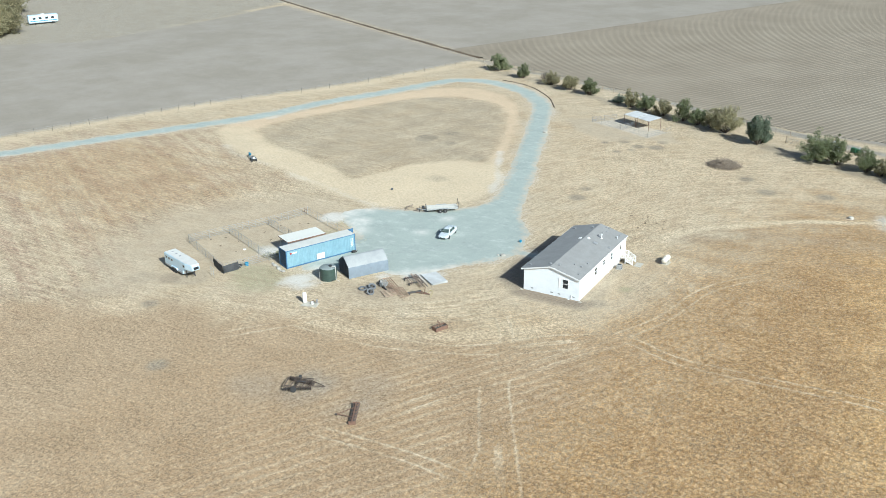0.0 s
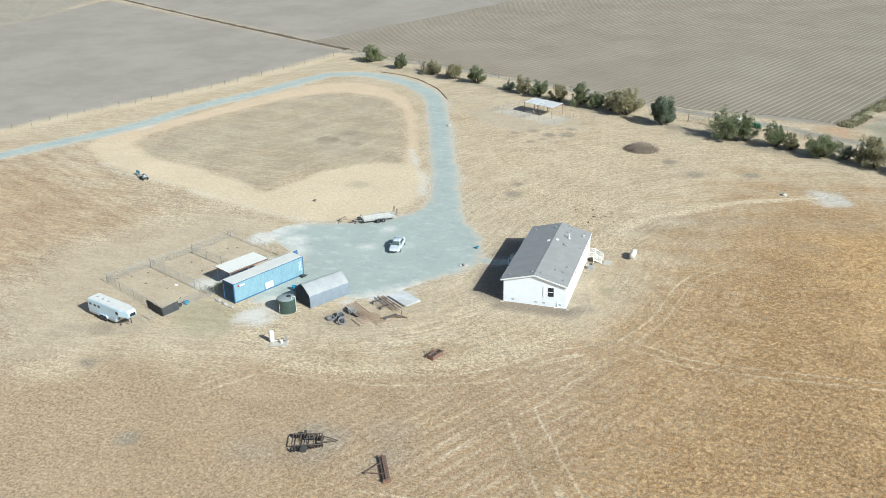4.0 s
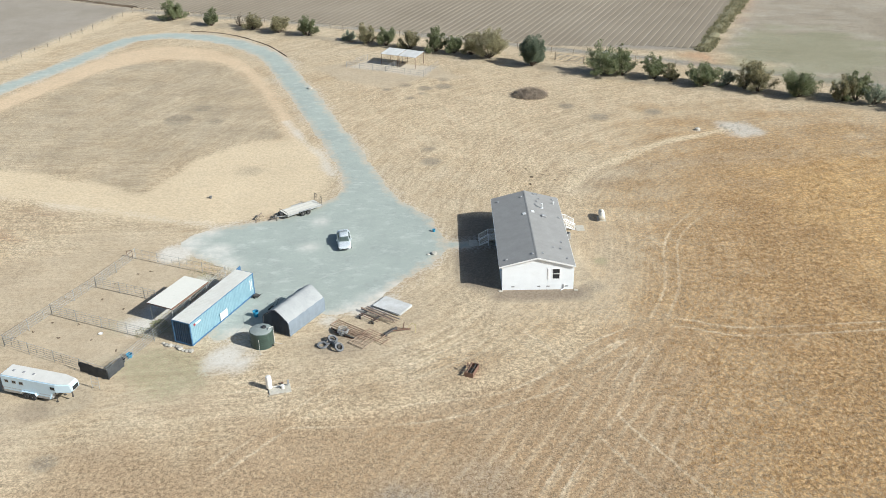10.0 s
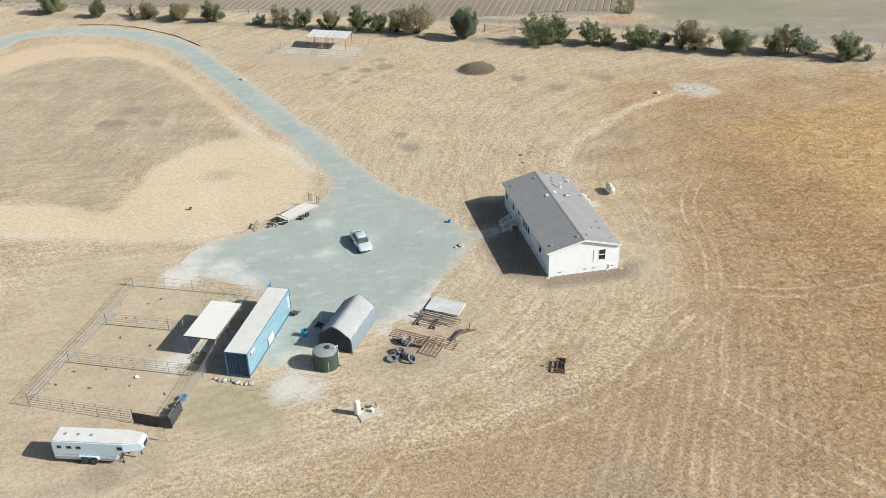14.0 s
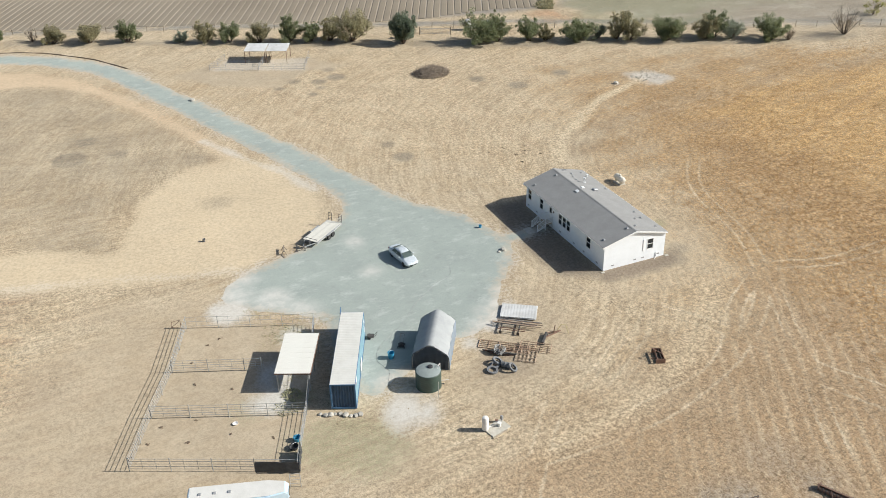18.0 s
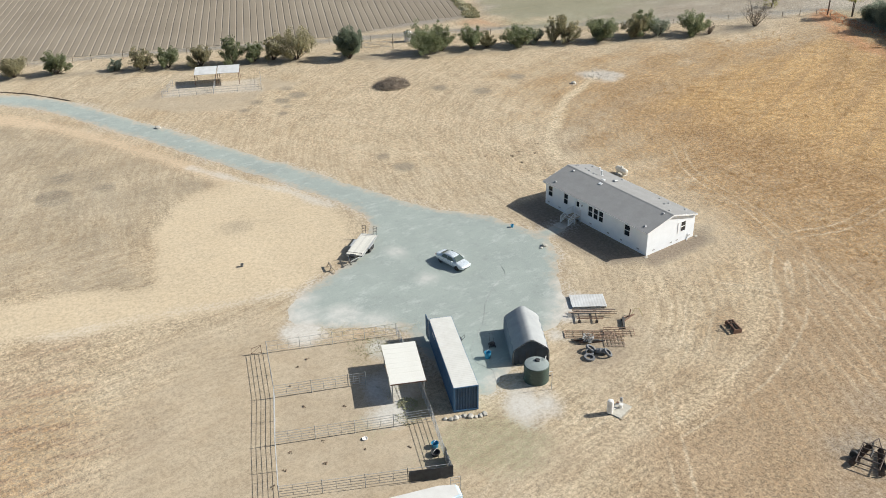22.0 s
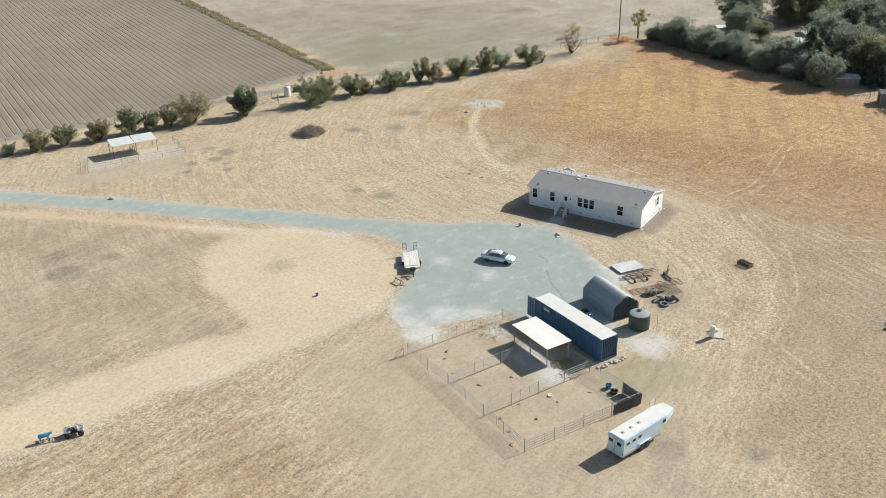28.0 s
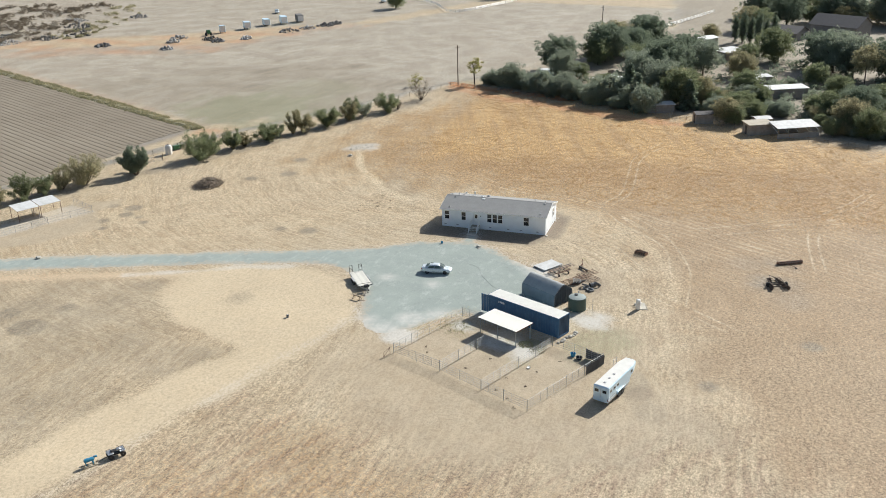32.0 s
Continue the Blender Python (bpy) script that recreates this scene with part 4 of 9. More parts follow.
# ---- ploughed field with raised beds ----
def bed_material():
    m, nt, bs = material("bed_soil")
    v = coords(nt)
    c = blend(nt, fuzz(nt, v, 0.05, 4, 0.6, 0.36, 0.64), (0.30, 0.255, 0.193), (0.255, 0.214, 0.16))
    c = blend(nt, math2(nt, "MULTIPLY", fuzz(nt, v, 5, 4, 0.8), 0.35), c, (0.21, 0.175, 0.135))
    nt.links.new(c, bs.inputs["Base Color"])
    bs.inputs["Roughness"].default_value = 1.0
    bs.inputs["Specular IOR Level"].default_value = 0.1
    b = node(nt, "ShaderNodeBump", [(2, fuzz(nt, v, 6, 4, 0.8))], in_0=0.6, in_1=0.08)
    nt.links.new(b.outputs[0], bs.inputs["Normal"])
    return m


def bed_field():
    field = thing("ploughed_field", "bare ploughed field in long raised soil beds", "field beds", kind="structure")
    mat = bed_material()
    u, v = Vector((0.42, 0.907, 0)), Vector((0.907, -0.42, 0))
    ends = [(-140, 172), (-90, 150.5), (-41.6, 130.6), (-28.6, 126), (-13.3, 119.6), (14.1, 107), (23.1, 105.3), (36.8, 105), (52, 101.5)]
    r = random.Random(4)
    for k in range(104):
        s = -1.55 * k - 1.2
        a = Vector((48.5, 100.5, 0)) + v * s
        # slide along the row until it meets the headland
        back = 0.0
        for p, q in zip(ends, ends[1:]):
            p, d = Vector((*p, 0)), Vector((*q, 0)) - Vector((*p, 0))
            det = u.x * d.y - u.y * d.x
            f = (u.x * (a.y - p.y) - u.y * (a.x - p.x)) / det * 1.0
            if 0 <= f <= 1:
                back = (p + d * f - a).dot(u)
        a = a + u * (back + r.uniform(-0.4, 0.4))
        n, length = 22, 208 - back + r.uniform(-3, 3)
        verts, faces = [], []
        for j in range(n + 1):
            p = a + u * (length * j / n) + v * r.uniform(-0.07, 0.07)
            top = 0.065 * r.uniform(0.9, 1.08)
            for off, h in ((-0.765, -0.03), (-0.6, top), (0.0, top + 0.015), (0.6, top), (0.765, -0.03)):
                q = p + v * off
                verts.append((q.x, q.y, h))
        for j in range(n):
            for e in range(4):
                q = j * 5 + e
                faces.append((q, q + 5, q + 6, q + 1))
        soup("bed", verts, faces, mat, field)


bed_field()


def bank(name, pts, width, height, mat, label, category, step=2.0, seed=1):
    """A low uneven ridge along a line."""
    r = random.Random(seed)
    line = smooth_line(pts, step)
    verts, faces = [], []
    for i, p in enumerate(line):
        a, b = line[max(0, i - 1)], line[min(len(line) - 1, i + 1)]
        d = Vector((b[0] - a[0], b[1] - a[1], 0)).normalized()
        s = Vector((-d.y, d.x, 0))
        w, h = width * r.uniform(0.7, 1.25), height * r.uniform(0.5, 1.3)
        for off, z in ((-1, -0.05), (-0.4, h * r.uniform(0.7, 1)), (0.3, h), (1, -0.05)):
            q = Vector((*p, 0)) + s * (off * w / 2)
            verts.append((q.x, q.y, z))
    for i in range(len(line) - 1):
        for e in range(3):
            q = i * 4 + e
            faces.append((q, q + 1, q + 5, q + 4))
    return tagged(soup(name, verts, faces, mat), label, category, kind="structure")


bank("field_ditch_bank", [(-86.5, 149), (-120, 166.5), (-160, 188), (-231, 228), (-300, 268)], 1.6, 0.35, SOIL_DARK, "dark weedy bank between two ploughed fields", "earth bank", 2.5, 2)
bank("field_edge_bank", [(50, 101.5), (74, 153), (98, 205), (126, 266)], 3.2, 0.3, WEED_BANK, "low earth bank with olive weeds along the ploughed field", "earth bank", 2.0, 3)
bank("road_berm", [(-66, 123.6), (-60, 122.0), (-54, 118.6), (-48, 112.8), (-44.5, 108.6), (-40, 101)], 0.4, 0.13, SOIL_DARK, "thin dark earth berm along the outer road bend", "earth berm", 1.2, 5)


# ---- house ----
def house():
    W, L, EAVE, RIDGE, MX = 8.56, 18.65, 3.30, 4.49, 4.15
    h = thing("house", "white single-storey manufactured house with a low grey shingle roof", "house")
    th = 0.16
    wins_w = [(2.9, 3.9), (14.22, 15.08), (17.25, 18.15)]
    triple = [(7.6, 8.45), (8.56, 9.42), (9.54, 10.4)]
    doors_w = [(11.9, 12.85)]

    def wall_run(name, length, openings, put, label=""):
        """A wall from solid pieces round its openings; openings: (a, b, z0, z1)."""
        bm = B()
        z0, z1 = 0.72, EAVE - 0.05
        cuts = sorted(openings)
        at = 0.0
        for a, b, lo, hi in cuts:
            if a > at + 1e-4:
                put(bm, at, a, z0, z1)
            if lo > z0 + 1e-4:
                put(bm, a, b, z0, lo)
            put(bm, a, b, hi, z1)
            at = b
        put(bm, at, length, z0, z1)
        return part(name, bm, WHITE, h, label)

    ow = [(a, b, 1.36, 2.92) for a, b in wins_w + triple] + [(a, b, 0.80, 2.85) for a, b in doors_w]
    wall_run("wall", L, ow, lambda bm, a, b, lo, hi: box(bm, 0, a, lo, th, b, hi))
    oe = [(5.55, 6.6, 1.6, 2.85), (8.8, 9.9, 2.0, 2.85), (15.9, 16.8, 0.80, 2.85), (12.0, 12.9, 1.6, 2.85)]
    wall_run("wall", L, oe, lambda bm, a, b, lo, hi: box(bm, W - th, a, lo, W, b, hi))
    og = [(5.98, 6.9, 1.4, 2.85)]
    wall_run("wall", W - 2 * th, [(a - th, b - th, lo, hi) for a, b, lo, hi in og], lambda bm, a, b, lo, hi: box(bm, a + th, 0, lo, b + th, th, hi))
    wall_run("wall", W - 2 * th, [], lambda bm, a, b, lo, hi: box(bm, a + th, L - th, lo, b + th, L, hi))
    # gable triangles
    for y in (0.0, L - th):
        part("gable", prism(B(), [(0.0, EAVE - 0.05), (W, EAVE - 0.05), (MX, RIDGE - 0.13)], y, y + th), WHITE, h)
    # skirting in panels, each with a small vent
    panel = part("skirting_panel", box(B(), 0, 0, 0, 0.05, 1.85, 0.75), SKIRT, h, m=pose(0.0, 0.075, -0.03))
    n = 10
    for i in range(n):
        for x in (0.0, W - 0.05):
            if i or x > 1:
                again(panel, pose(x, 0.075 + i * 1.85, -0.03))
    gp = part("skirting_panel", box(B(), 0, 0, 0, 2.14, 0.05, 0.75), SKIRT, h, m=pose(0.0, 0.0, -0.03))
    for i in range(4):
        for y in (0.0, L - 0.05):
            if i or y > 1:
                again(gp, pose(i * 2.14, y, -0.03))
    vent = part("skirting_vent", box(B(), -0.012, 0, 0, 0.03, 0.4, 0.16, 0.01), VENTS, h, m=pose(0.0, 1.2, 0.36))
    for y in (4.1, 6.4, 9.6, 15.6, 17.8):
        again(vent, pose(0.0, y, 0.36))
    for y in (2, 5, 8, 11, 17.5):
        again(vent, pose(W - 0.018, y, 0.36))
    for x in (1.1, 4.2, 5.3, 7.5):
        again(vent, pose(x, 0.018, 0.36, 0, 0, -90))
    # roof: two slabs of shingle, each with fascia
    x0, x1, y0, y1 = -0.37, 8.67, -0.23, 18.97
    k = (RIDGE - 3.31) / (MX - x0)
    k2 = (RIDGE - 3.31) / (x1 - MX)
    part("roof_slope", prism(B(), [(x0, 3.31), (MX, RIDGE), (MX, RIDGE - 0.1), (x0, 3.21)], y0, y1), SHINGLE, h)
    part("roof_slope", prism(B(), [(MX + 0.002, RIDGE), (x1, 3.31), (x1, 3.21), (MX + 0.002, RIDGE - 0.1)], y0, y1), SHINGLE, h)
    part("ridge_cap", prism(B(), [(MX - 0.16, RIDGE - 0.02), (MX, RIDGE + 0.012), (MX + 0.16, RIDGE - 0.02), (MX, RIDGE - 0.03)], y0, y1), SHINGLE, h)
    for x, s in ((x0, -1), (x1, 1)):
        part("fascia", box(B(), min(x, x + s * 0.03), y0, 3.14, max(x, x + s * 0.03), y1, 3.295), WHITE_TRIM, h)
    for y, s in ((y0, -1), (y1, 1)):
        a, b = min(y, y + s * 0.035), max(y, y + s * 0.035)
        part("barge_board", prism(B(), [(x0, 3.29), (MX, RIDGE - 0.015), (MX, RIDGE - 0.2), (x0, 3.11)], a, b), WHITE_TRIM, h)
        part("barge_board", prism(B(), [(MX, RIDGE - 0.015), (x1, 3.29), (x1, 3.11), (MX, RIDGE - 0.2)], a, b), WHITE_TRIM, h)
    part("soffit", box(B(), x0 + 0.02, y0 + 0.02, 3.13, 0.0, y1 - 0.02, 3.16), WHITE_TRIM, h)
    part("soffit", box(B(), W, y0 + 0.02, 3.13, x1 - 0.02, y1 - 0.02, 3.16), WHITE_TRIM, h)
    part("floor_deck", box(B(), th, th, 0.66, W - th, L - th, 0.72), WHITE_TRIM, h)

    def win(width, z0, z1, m):
        bm = B()
        f = 0.065
        box(bm, -0.025, 0, z0, 0.10, f, z1)
        box(bm, -0.025, width - f, z0, 0.10, width, z1)
        box(bm, -0.025, f, z0, 0.10, width - f, z0 + f)
        box(bm, -0.025, f, z1 - f, 0.10, width - f, z1)
        mid = (z0 + z1) / 2
        box(bm, -0.015, f, mid - 0.03, 0.08, width - f, mid + 0.03)
        w = part("window", bm, WHITE_TRIM, h, m=m)
        for a, b in ((z0 + f, mid - 0.03), (mid + 0.03, z1 - f)):
            part("pane", box(B(), 0.03, f, a, 0.045, width - f, b), PANE, w)
        return w

    for a, b in wins_w + triple:
        win(b - a, 1.36, 2.92, pose(0, a, 0))
    for a, b, lo, hi in (oe[0], oe[1], oe[3]):
        win(b - a, lo, hi, pose(W, b, 0, 0, 0, 180))
    win(0.92, 1.4, 2.85, pose(6.9, 0, 0, 0, 0, 90))
    # raised strip beside the gable window
    part("meter_strip", box(B(), 5.40, -0.05, 1.4, 5.62, 0.0, 2.9, 0.015), WHITE_TRIM, h)
    part("drain_pipe", rod(rod(B(), (7.4, -0.07, 0.1), (7.4, -0.07, 0.75), 0.05), (7.4, -0.07, 0.12), (7.0, -0.35, 0.05), 0.05), WHITE_TRIM, h)
    part("splash_block", box(B(), -0.42, -0.42, -0.04, 0.05, -0.14, 0.07, 0.02), CONCRETE, h)
    part("splash_block", box(B(), 8.6, -0.4, -0.04, 9.05, -0.12, 0.07, 0.02), CONCRETE, h)
    for y, x, s in ((11.9, 0.04, 1), (15.9, W - 0.1, -1)):
        d = part("door", box(B(), x, y + 0.02, 0.80, x + 0.06, y + 0.93, 2.83, 0.008), WHITE_TRIM, h)
        part("pane", box(B(), x - 0.012, y + 0.25, 1.9, x + 0.072, y + 0.7, 2.6), PANE, d)
        part("door_handle", rod(B(), (x - 0.05, y + 0.12, 1.75), (x + 0.11, y + 0.12, 1.75), 0.03), STEEL, d)
    part("porch_lamp", rod(box(B(), -0.07, 11.45, 2.28, 0.0, 11.58, 2.5, 0.01), (-0.1, 11.515, 2.3), (-0.1, 11.515, 2.45), 0.05), IRON, h)
    # roof fittings
    def on_roof(x):
        return 3.31 + (x - x0) * k if x < MX else RIDGE - (x - MX) * k2
    small = None
    for x, y in ((0.47, 17.32), (3.55, 17.2), (5.29, 18.4), (5.74, 18.5), (5.57, 16.2), (5.34, 15.1), (8.13, 12.4), (3.65, 1.0), (4.9, 1.15), (6.35, 3.3), (7.3, 3.45), (7.6, 5.2), (7.85, 1.15), (0.54, 1.05), (7.8, 17.8), (5.92, 17.2)):
        m = pose(x, y, on_roof(x) - 0.02)
        if small is None:
            bm = box(B(), -0.15, -0.15, 0, 0.15, 0.15, 0.11, 0.03)
            rod(bm, (0, 0, 0.1), (0, 0, 0.16), 0.09)
            small = part("roof_vent", bm, VENTS, h, m=m)
        else:
            again(small, m)
    stack = rod(rod(rod(B(), (0, 0, 0), (0, 0, 0.62), 0.1), (0, 0, 0.6), (0, 0, 0.72), 0.17), (0, 0, 0), (0, 0, 0.06), 0.25)
    part("flue", stack, VENT_WHITE, h, "white metal flue with a cap", m=pose(6.09, 14.35, on_roof(6.09) - 0.02))
    part("roof_box_vent", box(B(), -0.3, -0.25, 0, 0.3, 0.25, 0.28, 0.05), VENTS, h, m=pose(6.07, 11.8, on_roof(6.07) - 0.06, 0, 14, 0))
    for x, y, t in ((3.57, 12.0, -14), (4.72, 12.6, 14)):
        part("skylight", box(B(), -0.2, -0.26, 0, 0.2, 0.26, 0.1, 0.02), VENT_WHITE, h, m=pose(x, y, on_roof(x) - 0.01, 0, t, 0))
    part("roof_cap_vent", rod(rod(B(), (0, 0, 0), (0, 0, 0.3), 0.07), (0, 0, 0.28), (0, 0, 0.36), 0.14), VENT_WHITE, h, m=pose(7.87, 16.47, on_roof(7.87) - 0.02))
    return h


house()


def porch_stairs(label, m, landing):
    """Painted wooden steps and landing against the wall; the flight runs out along -x."""
    s = thing("porch_stairs", label, "stairs", m, "porch stairs of the house")
    top = 0.74
    deck = B()
    n = 8
    for i in range(n):
        w = landing / n
        box(deck, -1.05, i * w, top - 0.04, 0.0, (i + 1) * w - 0.012, top)
    part("landing", deck, WOOD_PALE, s)
    for i in range(4):
        z = top - 0.185 * (i + 1) + 0.03
        if z > 0.05:
            part("step", box(B(), -1.05 - 0.29 * (i + 1), 0.04, z - 0.045, -1.05 - 0.29 * i + 0.02, landing - 0.04, z, 0.008), WOOD_PALE, s)
    for y in (0.0, landing):
        st = prism(B(), [(-1.05, top - 0.04), (-1.05, top - 0.32), (-2.2, -0.03), (-2.3, -0.03), (-2.3, 0.08)], y - 0.025, y + 0.025)
        part("stringer", st, WHITE_TRIM, s)
        for x in (-0.06, -1.02):
            part("post", box(B(), x - 0.045, y - 0.045, -0.03, x + 0.045, y + 0.045, top + 0.95, 0.006), WHITE_TRIM, s)
        part("post", box(B(), -2.25, y - 0.045, -0.03, -2.16, y + 0.045, 0.98, 0.006), WHITE_TRIM, s)
        part("handrail", rod(B(), (-1.02, y, top + 0.9), (-2.2, y, 0.95), 0.04), WHITE_TRIM, s)
        part("handrail", box(B(), -1.02, y - 0.045, top + 0.88, -0.06, y + 0.045, top + 0.94), WHITE_TRIM, s)
        part("bottom_rail", rod(B(), (-1.02, y, top + 0.18), (-2.2, y, 0.22), 0.03), WHITE_TRIM, s)
        part("bottom_rail", box(B(), -1.02, y - 0.025, top + 0.15, -0.06, y + 0.025, top + 0.2), WHITE_TRIM, s)
        for i in range(8):
            x = -1.15 - i * 0.135
            z = (x + 1.02) * 0.61
            part("baluster", box(B(), x - 0.018, y - 0.018, top + 0.16 + z, x + 0.018, y + 0.018, top + 0.88 + z), WHITE_TRIM, s)
        for i in range(6):
            x = -0.2 - i * 0.135
            part("baluster", box(B(), x - 0.018, y - 0.018, top + 0.18, x + 0.018, y + 0.018, top + 0.88), WHITE_TRIM, s)
    skirt = box(B(), -1.04, 0.03, 0, -1.0, landing - 0.03, top - 0.05)
    part("skirt_board", skirt, WHITE_TRIM, s)
    return s


porch_stairs("white painted wooden porch steps with railings in the shade", pose(-0.03, 11.65, 0), 1.45)
porch_stairs("white painted wooden porch steps with railings in the sun", pose(8.60, 17.1, 0, 0, 0, 180), 1.45)
# doorstep slab at the foot of each flight
for m, lab in ((pose(-3.0, 12.35, 0), "grey concrete slab at the foot of the shaded porch steps"), (pose(11.6, 16.2, 0), "pale concrete slab at the foot of the sunlit porch steps")):
    tagged(part("paving_slab", box(B(), -0.55, -0.8, -0.02, 0.55, 0.8, 0.05, 0.012), CONCRETE, m=m), lab, "paving slab")


# ---- shipping container ----
def container():
    c = thing("shipping_container", "long blue corrugated steel shipping container with a pale roof", "shipping container", pose(-35.71, -10.6, 0.06, 0, 0, -24.0))
    w, L, H = 1.22, 12.19, 2.88

    def corrugated(n, length, z0, z1, axis, deep=0.04):
        """A wall of trapezoid ribs, along y at x=0 or along x at y=0, ribs 36 mm deep."""
        bm = B()
        p = length / n
        line = []
        for i in range(n):
            a = i * p
            line += [(a, 0.0), (a + p * 0.3, 0.0), (a + p * 0.5, deep), (a + p * 0.8, deep)]
        line.append((length, 0.0))
        put = (lambda a, d, z: (d, a, z)) if axis == "y" else (lambda a, d, z: (a, d, z))
        lo = [bm.verts.new(put(a, d, z0)) for a, d in line]
        hi = [bm.verts.new(put(a, d, z1)) for a, d in line]
        lo2 = [bm.verts.new(put(a, d + 0.012, z0)) for a, d in line]
        hi2 = [bm.verts.new(put(a, d + 0.012, z1)) for a, d in line]
        for i in range(len(line) - 1):
            bm.faces.new((lo[i], lo[i + 1], hi[i + 1], hi[i]))
            bm.faces.new((lo2[i + 1], lo2[i], hi2[i], hi2[i + 1]))
        return bm

    # each wall's blue already holds the sun or shade it gets
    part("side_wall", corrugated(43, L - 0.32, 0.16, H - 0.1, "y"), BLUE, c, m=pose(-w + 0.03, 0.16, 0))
    part("side_wall", corrugated(43, L - 0.32, 0.16, H - 0.1, "y"), BLUE_SUNLIT, c, "side wall in a paler, sunlit blue", m=pose(w - 0.03, L - 0.16, 0, 0, 0, 180))
    part("end_wall", corrugated(8, 2 * w - 0.3, 0.18, H - 0.12, "x", 0.09), BLUE_SHADED, c, m=pose(-w + 0.15, 0.04, 0))
    for x in (-w, w - 0.15):
        for y in (0.0, L - 0.16):
            part("corner_post", box(B(), x, y, 0, x + 0.15, y + 0.16, H, 0.012), BLUE, c)
    for x in (-w, w - 0.08):
        part("bottom_rail", box(B(), x, 0.16, 0, x + 0.08, L - 0.16, 0.17), BLUE, c)
        part("top_rail", box(B(), x, 0.16, H - 0.11, x + 0.08, L - 0.16, H - 0.01), BLUE, c)
    for y in (0.0, L - 0.1):
        part("end_rail", box(B(), -w + 0.15, y, 0, w - 0.15, y + 0.1, 0.18), BLUE, c)
        part("end_rail", box(B(), -w + 0.15, y, H - 0.12, w - 0.15, y + 0.1, H), BLUE, c)
    prof = [(0.06, H - 0.03)]
    for i in range(40):
        a = 0.3 + i * 0.29
        prof += [(a, H + 0.008), (a + 0.04, H + 0.018), (a + 0.15, H + 0.018), (a + 0.19, H + 0.008)]
    prof += [(L - 0.06, H + 0.008), (L - 0.06, H - 0.03)]
    prof[0] = (0.06, H - 0.03)
    prof.insert(1, (0.06, H + 0.008))
    bm = prism(B(), prof, -w + 0.04, w - 0.04, axis="x")
    part("roof", bm, CREAM_ROOF, c, "pale dusty corrugated roof")
    part("floor", box(B(), -w + 0.08, 0.1, 0.12, w - 0.08, L - 0.1, 0.16), WOOD, c)
    # the far end: one leaf closed, one swung open against the west side
    d = part("door", box(B(), 0.02, L - 0.09, 0.15, w - 0.12, L - 0.03, H - 0.12, 0.01), BLUE, c)
    for x in (0.3, 0.8):
        part("lock_rod", rod(B(), (x, L - 0.005, 0.12), (x, L - 0.005, H - 0.1), 0.02), GALV, d)
    d2 = part("door", box(B(), -0.03, 0, 0.15, 0.03, 1.14, H - 0.1, 0.01), BLUE, c, "open container door leaf", m=pose(-w - 0.05, L - 0.02, 0, 0, 0, 4))
    for y in (0.3, 0.8):
        part("lock_rod", rod(B(), (-0.05, y, 0.1), (-0.05, y, H - 0.1), 0.02), GALV, d2)
    # marks: a white name patch in bars at each side, a white ventilation plate
    bars = B()
    for i, wd in enumerate((0.16, 0.12, 0.16, 0.10, 0.16)):
        box(bars, -w - 0.004, L - 2.9 + i * 0.22, 2.15, -w + 0.06, L - 2.9 + i * 0.22 + wd, 2.4)
    part("marking", bars, VENT_WHITE, c, "white lettering bars")
    bars = B()
    box(bars, w - 0.06, 1.0, 2.2, w + 0.004, 1.9, 2.42)
    part("marking", bars, VENT_WHITE, c, "white name patch")
    part("marking", box(B(), w - 0.06, 0.7, 2.2, w + 0.006, 1.0, 2.42), LIGHT_RED, c, "red name patch")
    for i in range(2):
        bars = B()
        for j in range(7):
            box(bars, w - 0.05, L - 0.55 - i * 0.28, 0.9 + j * 0.2, w + 0.004, L - 0.42 - i * 0.28, 1.02 + j * 0.2)
        part("marking", bars, VENT_WHITE, c, "column of white bars")
    # side opening with a white leaf standing out
    part("side_hatch", box(B(), w + 0.02, 5.2, 0.25, w + 0.06, 6.6, 1.2, 0.01), VENT_WHITE, c, "white panel leaning on the wall")
    # concrete blocks underneath
    for x in (-w + 0.15, w - 0.15):
        for y in (0.3, L / 2, L - 0.3):
            part("support_block", box(B(), x - 0.2, y - 0.2, -0.09, x + 0.2, y + 0.2, 0.0), CONCRETE, c)
    return c


container()


# ---- pens ----
def pipe_fence(label, pts, height=1.45, rails=5, thick=0.021, mat=GALV):
    """A run of pipe panels: posts and level rails, and an upright in the middle of each panel."""
    f = thing("pipe_fence", label, "fence", group="pipe fences of the horse pens")
    post = up = None
    for a, b in zip(pts, pts[1:]):
        a, b = Vector((*a, 0)), Vector((*b, 0))
        n = max(1, round((b - a).length / 3.6))
        for i in range(n + 1):
            p = a.lerp(b, i / n)
            if post is None:
                post = part("post", rod(B(), (0, 0, -0.1), (0, 0, height + 0.12), thick * 1.8, seg=8), mat, f, m=pose(p.x, p.y, 0))
            else:
                again(post, pose(p.x, p.y, 0))
            if i < n:
                for s in (0.33, 0.66):
                    q = a.lerp(b, (i + s) / n)
                    if up is None:
                        up = part("upright", rod(B(), (0, 0, 0.28), (0, 0, height), thick * 0.8, seg=6), mat, f, m=pose(q.x, q.y, 0))
                    else:
                        again(up, pose(q.x, q.y, 0))
        for j in range(rails):
            z = 0.3 + (height - 0.3) * j / (rails - 1)
            part("rail", rod(B(), (a.x, a.y, z), (b.x, b.y, z), thick, seg=6), mat, f)
    return f


NW, W1, W2, SW = (-46.7, 9.6), (-49.5, 2.3), (-52.6, -4.0), (-55.5, -10.4)
